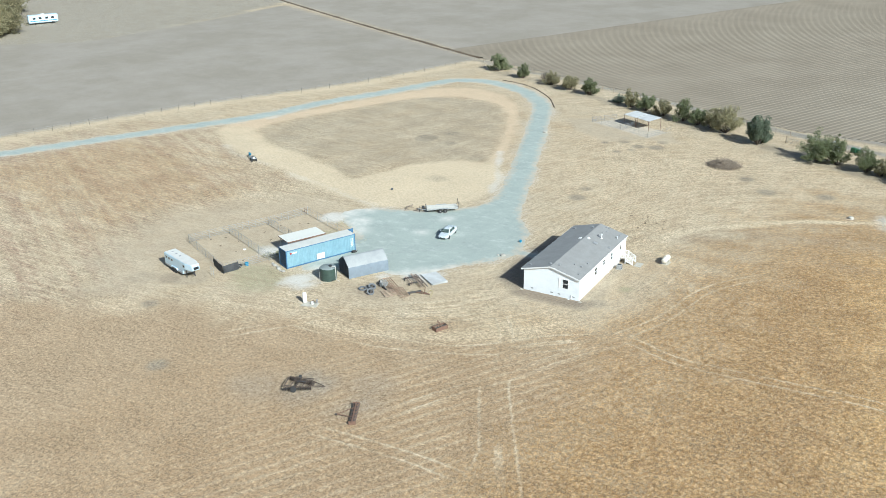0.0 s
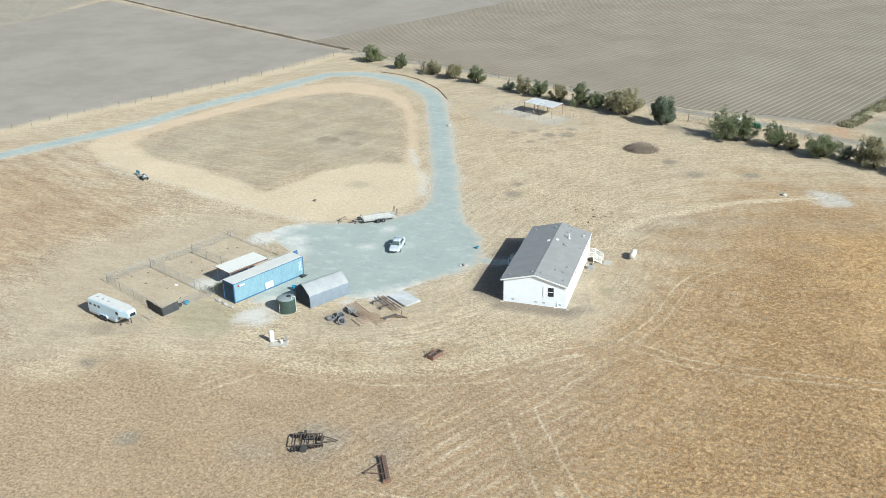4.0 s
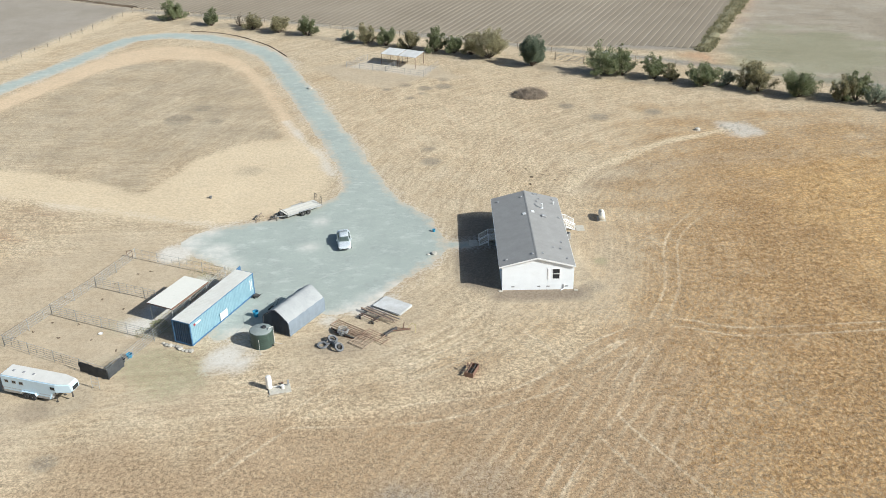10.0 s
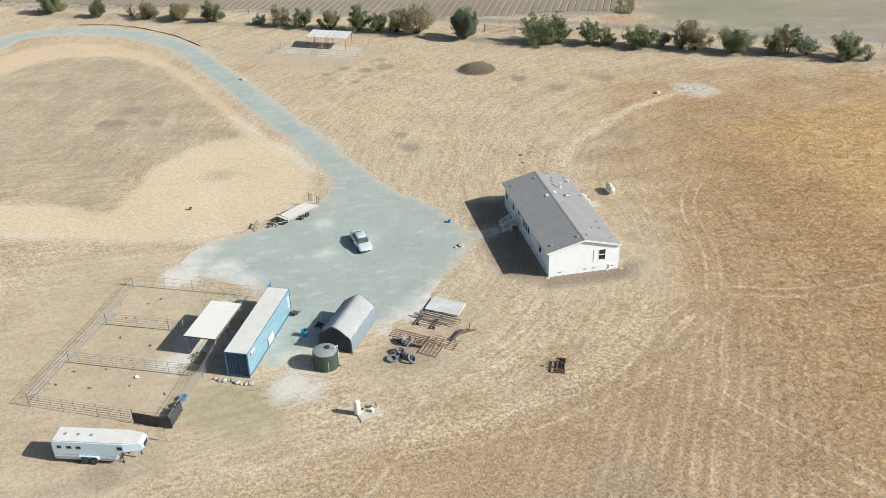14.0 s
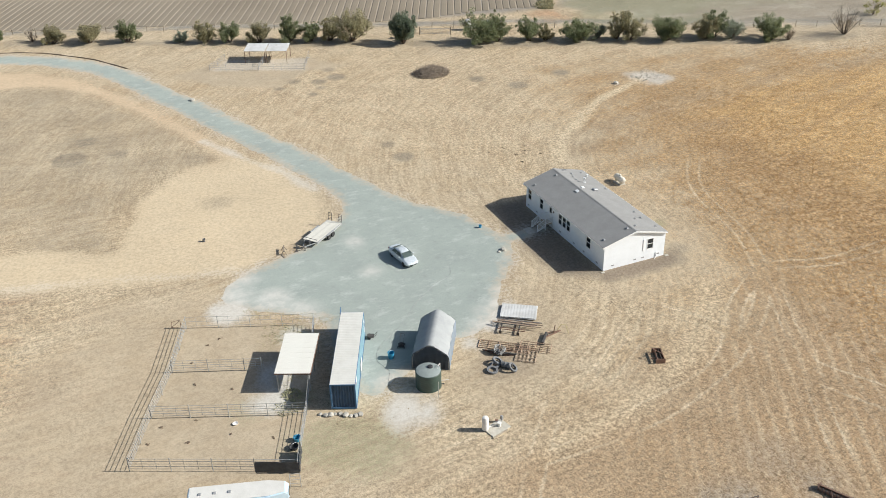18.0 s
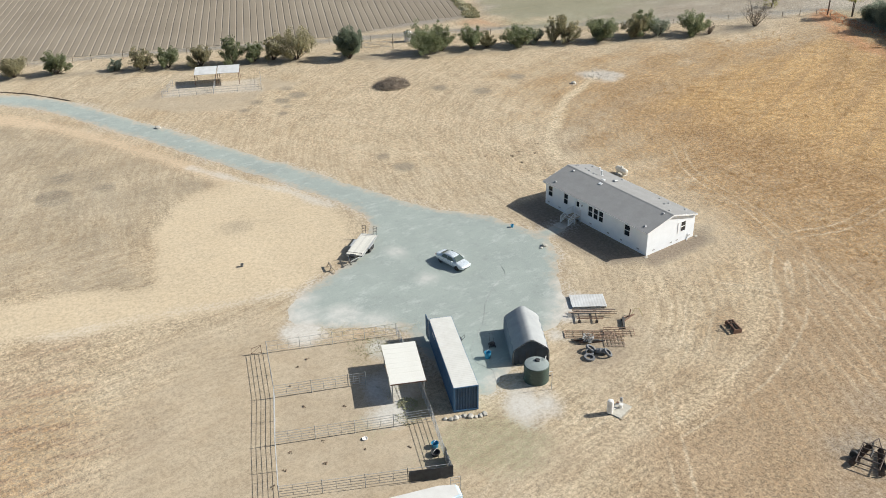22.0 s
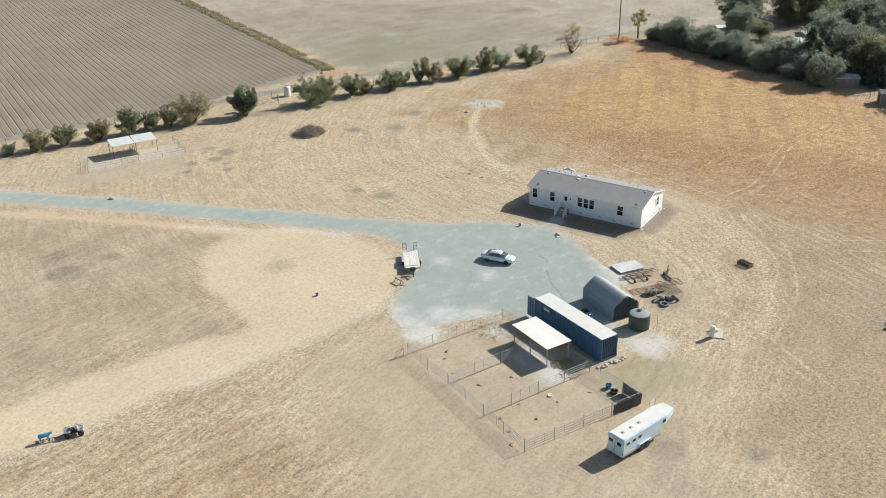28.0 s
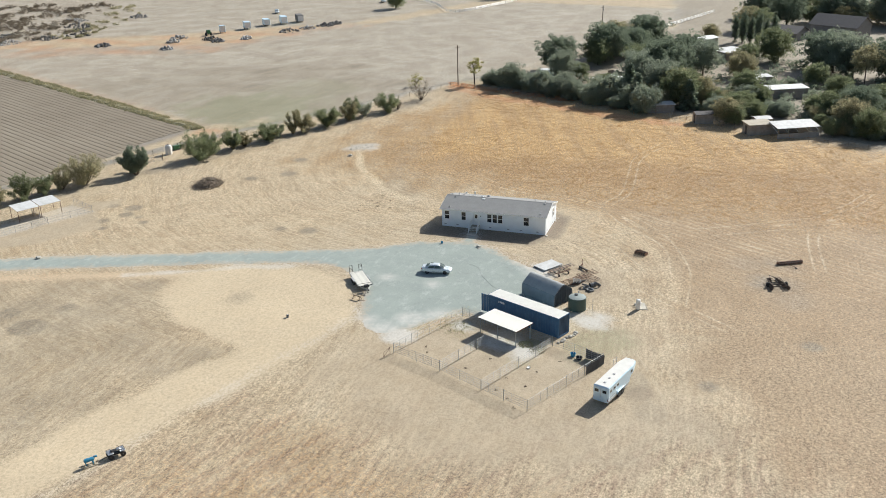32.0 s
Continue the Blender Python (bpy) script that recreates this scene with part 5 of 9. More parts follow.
NE, SE, E2 = (-34.0, 4.2), (-42.1, -16.9), (-39.15, -9.8)
pipe_fence("grey pipe panels along the open west side of the pens", [NW, W1, W2, SW])
pipe_fence("grey pipe panels along the yard side of the pens", [NW, NE], 1.45, 3, 0.017)
pipe_fence("grey pipe panels dividing the upper pens up to the shelter", [W1, (-42.8, -0.5), (-41.2, -1.2)])
pipe_fence("grey pipe panels dividing the lower pens below the shelter", [W2, E2])
pipe_fence("grey pipe panels at the trailer end of the pens", [SW, (-45.5, -15.2), SE])
pipe_fence("grey pipe panels behind the shelter beside the container", [NE, (-36.6, -3.0), E2, (-41.2, -14.6), SE])


def open_gate():
    g = thing("pipe_gate", "small rust-brown bent gate leaning open at the pen corner", "gate", pose(-47.2, 9.9, 0, 0, 0, 150))
    part("frame", pipe(B(), [(0, 0, 0.15), (1.1, 0, 0.05), (1.0, 0, 0.7), (0, 0, 1.1), (0, 0, -0.03)], 0.025), RUST, g)
    part("brace", rod(B(), (0, 0, 1.0), (1.05, 0, 0.08), 0.02), RUST, g)


open_gate()


def windbreak():
    t = thing("windbreak_tarp", "black shade cloth tied round the pen corner", "tarp")
    r = random.Random(3)
    for pts in ([(-45.5, -15.35), (-44.4, -15.95), (-43.2, -16.55), (-42.0, -17.05)], [(-41.97, -17.0), (-41.6, -15.9), (-41.1, -14.6)]):
        bm = B()
        line = []
        for a, b in zip(pts, pts[1:]):
            for k in range(4):
                line.append(Vector((*a, 0)).lerp(Vector((*b, 0)), k / 4))
        line.append(Vector((*pts[-1], 0)))
        cols = []
        for i, p in enumerate(line):
            top = 1.32 + r.uniform(-0.12, 0.05)
            cols.append([bm.verts.new((p.x + r.uniform(-0.06, 0.06), p.y + r.uniform(-0.06, 0.06), z)) for z in (0.02, 0.4, 0.85, top)])
        for a, b in zip(cols, cols[1:]):
            for j in range(3):
                bm.faces.new((a[j], b[j], b[j + 1], a[j + 1]))
        bmesh.ops.solidify(bm, geom=bm.faces[:], thickness=0.02)
        part("cloth", bm, BLACK_CLOTH, t, smooth=True)


windbreak()


def shelter():
    s = thing("pen_shelter", "flat-roofed open horse shelter with a cream sheet roof", "shelter", pose(-37.85, -3.05, 0, 0, 0, -25.0))
    hw, hl, z = 1.75, 3.35, 2.25
    n = 8
    sheet = None
    for i in range(n):
        a = -hl + 2 * hl * i / n
        if sheet is None:
            e = 2 * hl / n
            bm = prism(B(), [(0, z + 0.05), (e + 0.02, z + 0.05), (e + 0.02, z + 0.075), (0.06, z + 0.075), (0.04, z + 0.082), (0.0, z + 0.082)], -hw, hw, axis="x")
            sheet = part("roof_sheet", bm, SHED_ROOF, s, m=pose(0, a, 0))
        else:
            again(sheet, pose(0, a, 0))
    part("fascia", box(B(), hw, -hl, z - 0.12, hw + 0.03, hl, z + 0.08), RUST, s, "brown edge board")
    part("fascia", box(B(), -hw, -hl - 0.03, z - 0.05, hw, -hl, z + 0.07), RUST, s)
    for x in (-hw + 0.2, 0.0, hw - 0.2):
        part("purlin", box(B(), x - 0.04, -hl + 0.05, z - 0.06, x + 0.04, hl - 0.05, z + 0.05), RUST, s)
    for x in (-hw + 0.2, hw - 0.2):
        for y in (-hl + 0.25, 0, hl - 0.25):
            part("post", rod(B(), (x, y, -0.05), (x, y, z), 0.055, seg=8), GALV, s)
    for y in (-hl + 0.25, hl - 0.25):
        part("beam", box(B(), -hw + 0.1, y - 0.04, z - 0.16, hw - 0.1, y + 0.04, z - 0.06), RUST, s)
    return s


shelter()


def heap(name, label, category, x, y, r, h, mat, seed=1, size=0.3, count=40, kind=""):
    """A loose low heap of small uneven lumps."""
    rr = random.Random(seed)
    bm = B()
    for i in range(count):
        a, d = rr.uniform(0, 6.283), r * math.sqrt(rr.random())
        s = size * rr.uniform(0.5, 1.3)
        vs = bmesh.ops.create_icosphere(bm, subdivisions=1, radius=s)["verts"]
        top = h * (1 - (d / r) ** 2)
        m = pose(d * math.cos(a), d * math.sin(a), max(0.02, top * rr.random()), rr.uniform(0, 360), rr.uniform(0, 360), 0) @ Matrix.Diagonal((1, 0.8, 0.55, 1))
        bmesh.ops.transform(bm, matrix=m, verts=vs)
    return tagged(part(name, bm, mat, m=pose(x, y, 0)), label, category, kind=kind)


heap("hay_pile", "scattered green hay under the horse shelter", "hay", -39.6, -6.3, 1.0, 0.3, HAY, 5, 0.10, 160, "stuff")
heap("hay_pile", "thin scatter of hay beside the fence", "hay", -40.6, -8.0, 1.3, 0.05, HAY, 6, 0.07, 120, "stuff")


def lumps(name, label, category, spots, size, mat, seed):
    """Small loose lumps strewn over the ground."""
    rr = random.Random(seed)
    bm = B()
    for x, y in spots:
        for k in range(rr.randint(3, 6)):
            t = size * rr.uniform(0.5, 1.2)
            vs = bmesh.ops.create_icosphere(bm, subdivisions=1, radius=t)["verts"]
            bmesh.ops.transform(bm, matrix=pose(x + rr.gauss(0, size), y + rr.gauss(0, size), t * 0.3, 0, 0, rr.uniform(0, 360)) @ Matrix.Diagonal((1, 0.8, 0.55, 1)), verts=vs)
    return tagged(part(name, bm, mat), label, category, kind="stuff")


spots = [(-55.2, -8.8), (-53.4, -7.4), (-50.1, -8.9), (-48.9, -6.2), (-47.4, 3.0), (-43.8, 6.2), (-47.8, -0.6), (-52.0, -5.6), (-46.3, -9.5), (-44.6, -2.8), (-43.0, -11.5), (-45.2, 5.4)]
lumps("manure", "dark dried manure strewn over the pen floors", "manure", spots, 0.1, SOIL_DARK, 3)
spots = [(6.1, 36.7), (6.6, 33.8), (8.5, 34.4), (10.1, 32.5), (12.7, 35.0), (3.3, 36.2), (6.2, 31.2), (9.3, 36.0)]
lumps("clods", "dark clods scattered in the stubble north of the house", "clods", spots, 0.13, SOIL_DARK, 4)


def bucket(label, x, y, r=0.26, h=0.42, mat=None, tilt=0):
    b = thing("bucket", label, "bucket", pose(x, y, 0, tilt, 0, 20))
    bm = lathe(B(), [(r * 0.8, 0), (r, h), (r * 1.06, h), (r * 1.06, h + 0.03), (r * 0.95, h + 0.03), (r * 0.75, 0.04)], 18)
    part("tub", bm, mat or PLASTIC_BLUE, b, smooth=True)
    hp = [(r * math.cos(a), 0, h + 0.02 + r * 0.7 * math.sin(a)) for a in np.linspace(0.15, math.pi - 0.15, 8)]
    part("handle", pipe(B(), hp, 0.012, 5), STEEL, b)


bucket("blue plastic feed tub beside the pen fence", -41.0, -12.9, 0.34, 0.42)
bucket("black rubber feed tub beside the pen fence", -41.6, -13.8, 0.42, 0.3, PLASTIC_BLACK)
bucket("blue plastic barrel lying in the shade of the canopy", -28.7, -5.0, 0.34, 0.7)
bucket("small grey-blue bucket alone on the sandy ring", -40.95, 28.0, 0.2, 0.32, DRUM_GREY)
bucket("blue bucket at the edge of the gravel yard", -8.2, 15.9, 0.2, 0.34)
bucket("white bucket lid on the pen floor", -45.6, -8.2, 0.25, 0.08, WHITE_TANK)


def rock(label, x, y, s, seed):
    rr = random.Random(seed)
    bm = B()
    bmesh.ops.create_icosphere(bm, subdivisions=2, radius=s)
    for v in bm.verts:
        v.co *= rr.uniform(0.82, 1.12)
        v.co.z = max(-0.3 * s, v.co.z * 0.62)
    return tagged(part("rock", bm, STONE, m=pose(x, y, s * 0.2, 0, 0, rr.uniform(0, 360))), label, "rock", "loose rocks")


rock("pale rock at the edge of the gravel yard", -8.2, 9.5, 0.42, 1)
rock("small rock beside the larger one", -8.9, 9.3, 0.22, 2)
for i in range(9):
    k = i / 8
    rock("broken pale rock along the container's foot", -38.0 + 3.4 * k, -10.35 - 1.75 * k + 0.15 * math.sin(i * 5), 0.22 + 0.12 * ((i * 7) % 3) / 2, 10 + i)
rock("pale rock lying beside the drive", -32.4, 78.6, 0.5, 31)
rock("flat pale rock in the stubble", 36.6, 52.6, 0.5, 32)
heap("rubble_patch", "thin spread of pale broken concrete rubble", "rubble", 44.0, 53.3, 3.3, 0.05, CONCRETE, 61, 0.13, 90, "stuff")
heap("hay_scatter", "green hay scattered along the yard fence", "hay", -37.5, 4.6, 2.2, 0.04, HAY, 62, 0.06, 160, "stuff")


# ---- vehicles and yard things ----
def wheel(parent, m, r=0.34, w=0.22):
    """A tyre and rim turning on x, as a part with its own pieces."""
    side = Matrix.Rotation(radians(90), 4, "Y")
    t = part("wheel", lathe(B(), [(r * 0.62, -w / 2), (r * 0.92, -w / 2), (r, -w * 0.32), (r, w * 0.32), (r * 0.92, w / 2), (r * 0.62, w / 2)], 20, side), RUBBER, parent, smooth=True, m=m)
    part("rim", lathe(B(), [(r * 0.6, -w * 0.42), (r * 0.61, w * 0.44), (r * 0.35, w * 0.40), (r * 0.18, w * 0.5)], 14, side), GALV, t, smooth=True)
    return t


def rounded(ob):
    """Rolls the panels of a shell into smooth curves."""
    m = ob.modifiers.new("smooth", "SUBSURF")
    m.levels = m.render_levels = 2
    return ob


def car():
    c = thing("sedan_car", "silver-white four-door saloon car parked on the gravel", "car", pose(-20.05, 12.75, 0.03, 0, 0, 188))
    # stations along y (front is +y): half-width, sill, belt, for the body shell
    rows = [(-2.36, 0.66, 0.40, 0.86), (-2.3, 0.82, 0.28, 1.00), (-1.9, 0.90, 0.22, 1.04), (-1.2, 0.93, 0.2, 1.0), (-0.3, 0.91, 0.19, 0.93), (0.6, 0.91, 0.19, 0.92), (1.1, 0.90, 0.2, 0.90), (1.7, 0.89, 0.24, 0.84), (2.15, 0.80, 0.26, 0.73), (2.38, 0.62, 0.34, 0.6)]
    bm = B()
    rings = []
    for y, w, lo, hi in rows:
        m = lo + (hi - lo) * 0.55
        rings.append([bm.verts.new(p) for p in ((-w * 0.82, y, lo), (-w, y, lo + 0.12), (-w, y, m), (-w * 0.93, y, hi - 0.03), (-w * 0.62, y, hi + 0.02), (w * 0.62, y, hi + 0.02), (w * 0.93, y, hi - 0.03), (w, y, m), (w, y, lo + 0.12), (w * 0.82, y, lo))])
    for a, b in zip(rings, rings[1:]):
        for i in range(10):
            bm.faces.new((a[i], a[(i + 1) % 10], b[(i + 1) % 10], b[i]))
    bm.faces.new(rings[0])
    bm.faces.new(list(reversed(rings[-1])))
    bmesh.ops.recalc_face_normals(bm, faces=bm.faces[:])
    rounded(part("body", bm, CARPAINT, c, smooth=True))
    # cabin: a painted shell with the glass set into it
    bm = B()
    rings = []
    for y, w0, w1, z in ((-2.0, 0.68, 0.60, 0.95), (-1.55, 0.77, 0.59, 1.12), (-1.1, 0.80, 0.58, 1.30), (-0.6, 0.82, 0.60, 1.43), (-0.1, 0.82, 0.61, 1.47), (0.3, 0.81, 0.59, 1.42), (0.55, 0.79, 0.56, 1.31), (0.95, 0.77, 0.60, 1.05), (1.3, 0.70, 0.64, 0.88)):
        rings.append([bm.verts.new(p) for p in ((-w0, y, 0.88), (-w1, y, max(0.9, z - 0.05)), (-w1 * 0.6, y, z), (w1 * 0.6, y, z), (w1, y, max(0.9, z - 0.05)), (w0, y, 0.88))])
    for p, q in zip(rings, rings[1:]):
        for i in range(5):
            bm.faces.new((p[i], p[i + 1], q[i + 1], q[i]))
    bmesh.ops.recalc_face_normals(bm, faces=bm.faces[:])
    rounded(part("cabin", bm, CARPAINT, c, smooth=True))

    def glass(name, pts):
        """A pane a few millimetres thick through the given corners."""
        bm = B()
        bm.faces.new([bm.verts.new(p) for p in pts])
        bmesh.ops.solidify(bm, geom=bm.faces[:], thickness=-0.012)
        part(name, bm, CARGLASS, c)

    glass("windscreen", [(-0.64, 1.2, 0.985), (0.64, 1.2, 0.985), (0.55, 0.58, 1.36), (-0.55, 0.58, 1.36)])
    glass("rear_window", [(0.56, -1.68, 1.13), (-0.56, -1.68, 1.13), (-0.53, -1.12, 1.355), (0.53, -1.12, 1.355)])
    for s in (-1, 1):
        for y0, y1, t0, t1 in ((-0.28, 0.92, -0.26, 0.42), (-1.3, -0.36, -0.98, -0.34)):
            glass("side_window", [(s * 0.825, y0, 0.95), (s * 0.815, y1, 0.95), (s * 0.64, t1, 1.32), (s * 0.645, t0, 1.33)][::s])
        part("mirror", box(B(), s * 0.98 - 0.09, 0.62, 0.9, s * 0.98 + 0.09, 0.74, 1.03, 0.03), CARPAINT, c)
        part("headlight", box(B(), s * 0.63 - 0.13, 2.02, 0.56, s * 0.63 + 0.13, 2.26, 0.70, 0.04), LIGHT_CLEAR, c)
        part("tail_light", box(B(), s * 0.66 - 0.13, -2.36, 0.72, s * 0.66 + 0.13, -2.2, 0.88, 0.03), LIGHT_RED, c)
        for y in (-0.05, -0.95):
            part("door_handle", box(B(), s * 0.905 - 0.02, y, 0.76, s * 0.905 + 0.02, y + 0.18, 0.79), STEEL, c)
        for y in (-1.42, 1.38):
            wheel(c, pose(s * 0.79, y, 0.33), 0.33, 0.22)
    part("grille", box(B(), -0.45, 2.25, 0.36, 0.45, 2.36, 0.52, 0.02), PLASTIC_BLACK, c)
    part("number_plate", box(B(), -0.16, -2.39, 0.55, 0.16, -2.34, 0.66), WHITE_TRIM, c)
    return c


car()


def flatbed():
    t = thing("flatbed_trailer", "tandem-axle flatbed trailer with a pale plank deck and raised ramps", "trailer", pose(-27.0, 22.7, 0.02, 0, 0, -51.5))
    hl, hw, z = 2.78, 1.03, 0.72
    n = 9
    for i in range(n):
        w = 2 * hw / n
        part("deck_plank", box(B(), -hw + i * w, -hl, z - 0.03, -hw + (i + 1) * w - 0.012, hl, z + 0.02), DECK_WOOD, t)
    for x in (-hw - 0.06, hw):
        part("side_beam", box(B(), x, -hl, z - 0.18, x + 0.06, hl, z + 0.03), GALV, t)
    for i in range(6):
        y = -hl + i * 2 * hl / 5
        part("cross_member", box(B(), -hw, y - 0.03, z - 0.14, hw, y + 0.03, z - 0.035), IRON, t)
    for s in (-1, 1):
        part("drawbar", rod(B(), (s * 0.85, -hl, z - 0.1), (0, -hl - 1.5, z - 0.15), 0.05), GALV, t)
        part("fender", box(B(), s * 1.22 - 0.14, -0.9, 0.74, s * 1.22 + 0.14, 0.95, 0.78, 0.02), GALV, t)
        for y in (-0.42, 0.45):
            wheel(t, pose(s * 1.2, y, 0.34), 0.35, 0.22)
        r = part("ramp", pipe(B(), [(s * 0.75 - 0.25, hl + 0.05, z), (s * 0.75 - 0.25, hl + 0.2, z + 1.05), (s * 0.75 + 0.25, hl + 0.2, z + 1.05), (s * 0.75 + 0.25, hl + 0.05, z)], 0.03), IRON, t, "raised loading ramp")
        for k in range(1, 5):
            f = k / 5
            part("rung", rod(B(), (s * 0.75 - 0.25, hl + 0.05 + 0.15 * f, z + 1.05 * f), (s * 0.75 + 0.25, hl + 0.05 + 0.15 * f, z + 1.05 * f), 0.022), IRON, r)
    part("coupler", box(B(), -0.09, -hl - 1.75, z - 0.24, 0.09, -hl - 1.35, z - 0.05, 0.03), IRON, t)
    part("jack", rod(rod(B(), (0, -hl - 1.2, -0.02), (0, -hl - 1.2, z + 0.3), 0.04), (0, -hl - 1.2, -0.03), (0, -hl - 1.2, 0.02), 0.12), IRON, t)
    part("tool_box", box(B(), -0.35, -hl - 0.75, z - 0.06, 0.35, -hl - 0.3, z + 0.3, 0.03), PLASTIC_BLACK, t)
    part("headboard_rail", pipe(B(), [(-hw, -hl, z), (-hw, -hl, z + 0.35), (hw, -hl, z + 0.35), (hw, -hl, z)], 0.03), IRON, t)


flatbed()


def sawhorse():
    s = thing("wooden_trestle", "small weathered wooden trestle with splayed legs", "trestle", pose(-32.6, 20.9, 0, 0, 0, 75) @ Matrix.Diagonal((1, 1, 0.75, 1)))
    part("beam", box(B(), -0.75, -0.08, 0.62, 0.75, 0.08, 0.8, 0.02), WOOD, s)
    for x in (-0.55, 0.55):
        for y in (-1, 1):
            part("leg", rod(B(), (x, y * 0.05, 0.7), (x * 1.15, y * 0.33, -0.03), 0.045), WOOD, s)
    part("board", box(B(), -1.3, 0.3, -0.01, -0.3, 0.5, 0.06, m=pose(0, 0, 0, 0, 0, 20)), WOOD, s)


sawhorse()


def horse_trailer():
    t = thing("horse_trailer", "white gooseneck horse trailer with small dark windows", "horse trailer", pose(-51.65, -18.2, 0.0, 0, 0, -107.3))
    # front is +y; the body runs to 6.0 m, the nose over the hitch to 8.2 m
    hw, lo, hi = 0.98, 0.42, 2.42
    bm = B()
    side = [(0, lo), (0, hi - 0.12), (0.1, hi), (7.9, hi), (8.15, hi - 0.2), (8.2, hi - 0.75), (7.9, hi - 1.0), (6.3, hi - 1.05), (5.9, hi - 1.4), (5.7, lo)]
    prism(bm, side, -hw, hw, axis="x")
    es = [e for e in bm.edges if abs(e.verts[0].co.x - e.verts[1].co.x) < 1e-5]
    bmesh.ops.bevel(bm, geom=es, offset=0.09, segments=2, affect="EDGES", clamp_overlap=True)
    def taper(shell):
        """The nose narrows forward of 6.5 m."""
        bmesh.ops.bisect_plane(shell, geom=shell.verts[:] + shell.edges[:] + shell.faces[:], plane_co=(0, 6.5, 0), plane_no=(0, 1, 0))
        for v in shell.verts:
            if v.co.y > 6.5:
                v.co.x *= 1 - 0.42 * (v.co.y - 6.5) / 1.7
        return shell

    part("body", taper(bm), TRAILER_WHITE, t)
    for x in (-hw - 0.012, hw - 0.02):
        part("trim_strip", box(B(), x, 0.1, 0.95, x + 0.032, 5.75, 0.99), STEEL, t)
        part("lower_skirt", box(B(), x, 0.1, lo, x + 0.032, 5.6, lo + 0.28), STEEL, t)
        for y in (0.45, 1.35, 2.2):
            w = part("window", box(B(), x - 0.006, y, 1.6, x + 0.038, y + 0.5, 1.98, 0.01), STEEL, t)
            part("pane", box(B(), x - 0.012, y + 0.05, 1.67, x + 0.044, y + 0.45, 1.93), PANE, w)
        part("nose_window", box(B(), x - 0.01, 5.95, hi - 0.72, x + 0.042, 6.42, hi - 0.38), PANE, t)
    part("nose_pane", box(B(), -0.42, 8.14, hi - 0.72, 0.42, 8.215, hi - 0.3, 0.01), PANE, t, "dark front window")
    d = part("rear_door", box(B(), 0.02, -0.05, lo + 0.08, hw - 0.08, 0.01, hi - 0.2, 0.01), TRAILER_WHITE, t)
    d2 = part("rear_door", box(B(), -hw + 0.08, -0.05, lo + 0.08, -0.02, 0.01, hi - 0.2, 0.01), TRAILER_WHITE, t)
    for dd, x in ((d, 0.25), (d2, -0.75)):
        part("pane", box(B(), x, -0.06, 1.62, x + 0.5, 0.0, 2.0), PANE, dd)
    part("latch", rod(B(), (0.0, -0.09, 0.6), (0.0, -0.09, 2.1), 0.02), STEEL, t)
    for s in (-1, 1):
        part("tail_light", box(B(), s * 0.93 - 0.04, -0.03, 0.7, s * 0.93 + 0.04, 0.0, 0.95), LIGHT_RED, t)
        part("fender", prism(B(), [(2.2, 0.62), (2.35, 0.92), (4.0, 0.92), (4.15, 0.62), (4.1, 0.62), (3.95, 0.87), (2.4, 0.87), (2.25, 0.62)], s * 1.04 - 0.11, s * 1.04 + 0.11, axis="x"), TRAILER_WHITE, t)
        for y in (2.78, 3.58):
            wheel(t, pose(s * 1.03, y, 0.36), 0.37, 0.22)
    part("roof_skin", taper(box(B(), -hw + 0.07, 0.14, hi - 0.005, hw - 0.07, 7.85, hi + 0.012, 0.004)), ROOF_SKIN, t, "dusty grey-beige roof skin")
    for y in (1.0, 2.2, 3.4):
        part("roof_vent", box(B(), -0.14, y - 0.14, hi - 0.01, 0.14, y + 0.14, hi + 0.08, 0.03), VENTS, t)
    part("gooseneck_post", rod(rod(B(), (0, 7.6, 0.55), (0, 7.6, hi - 0.98), 0.07), (0, 7.6, 0.5), (0, 7.6, 0.62), 0.1), IRON, t)
    for s in (-1, 1):
        part("landing_leg", rod(rod(B(), (s * 0.6, 6.1, 0.0), (s * 0.6, 6.1, 1.1), 0.05), (s * 0.6, 6.1, -0.03), (s * 0.6, 6.1, 0.03), 0.14), IRON, t)
    part("gravel_guard", box(B(), -hw + 0.1, 5.78, lo + 0.1, hw - 0.1, 5.86, 1.0), STEEL, t)
    part("chassis", box(B(), -0.8, 0.3, 0.34, 0.8, 5.6, 0.43), IRON, t)


horse_trailer()


def pen_ladder():
    g = thing("saddle_rack", "thin grey metal rack standing behind the trailer", "rack", pose(-42.8, -18.5, 0, 0, 0, -20))
    for x in (-0.45, 0.45):
        part("upright", rod(B(), (x, 0, -0.03), (x, 0, 1.5), 0.025), GALV, g)
    for z in (0.4, 0.8, 1.2, 1.48):
        part("rung", rod(B(), (-0.45, 0, z), (0.45, 0, z), 0.02), GALV, g)


pen_ladder()


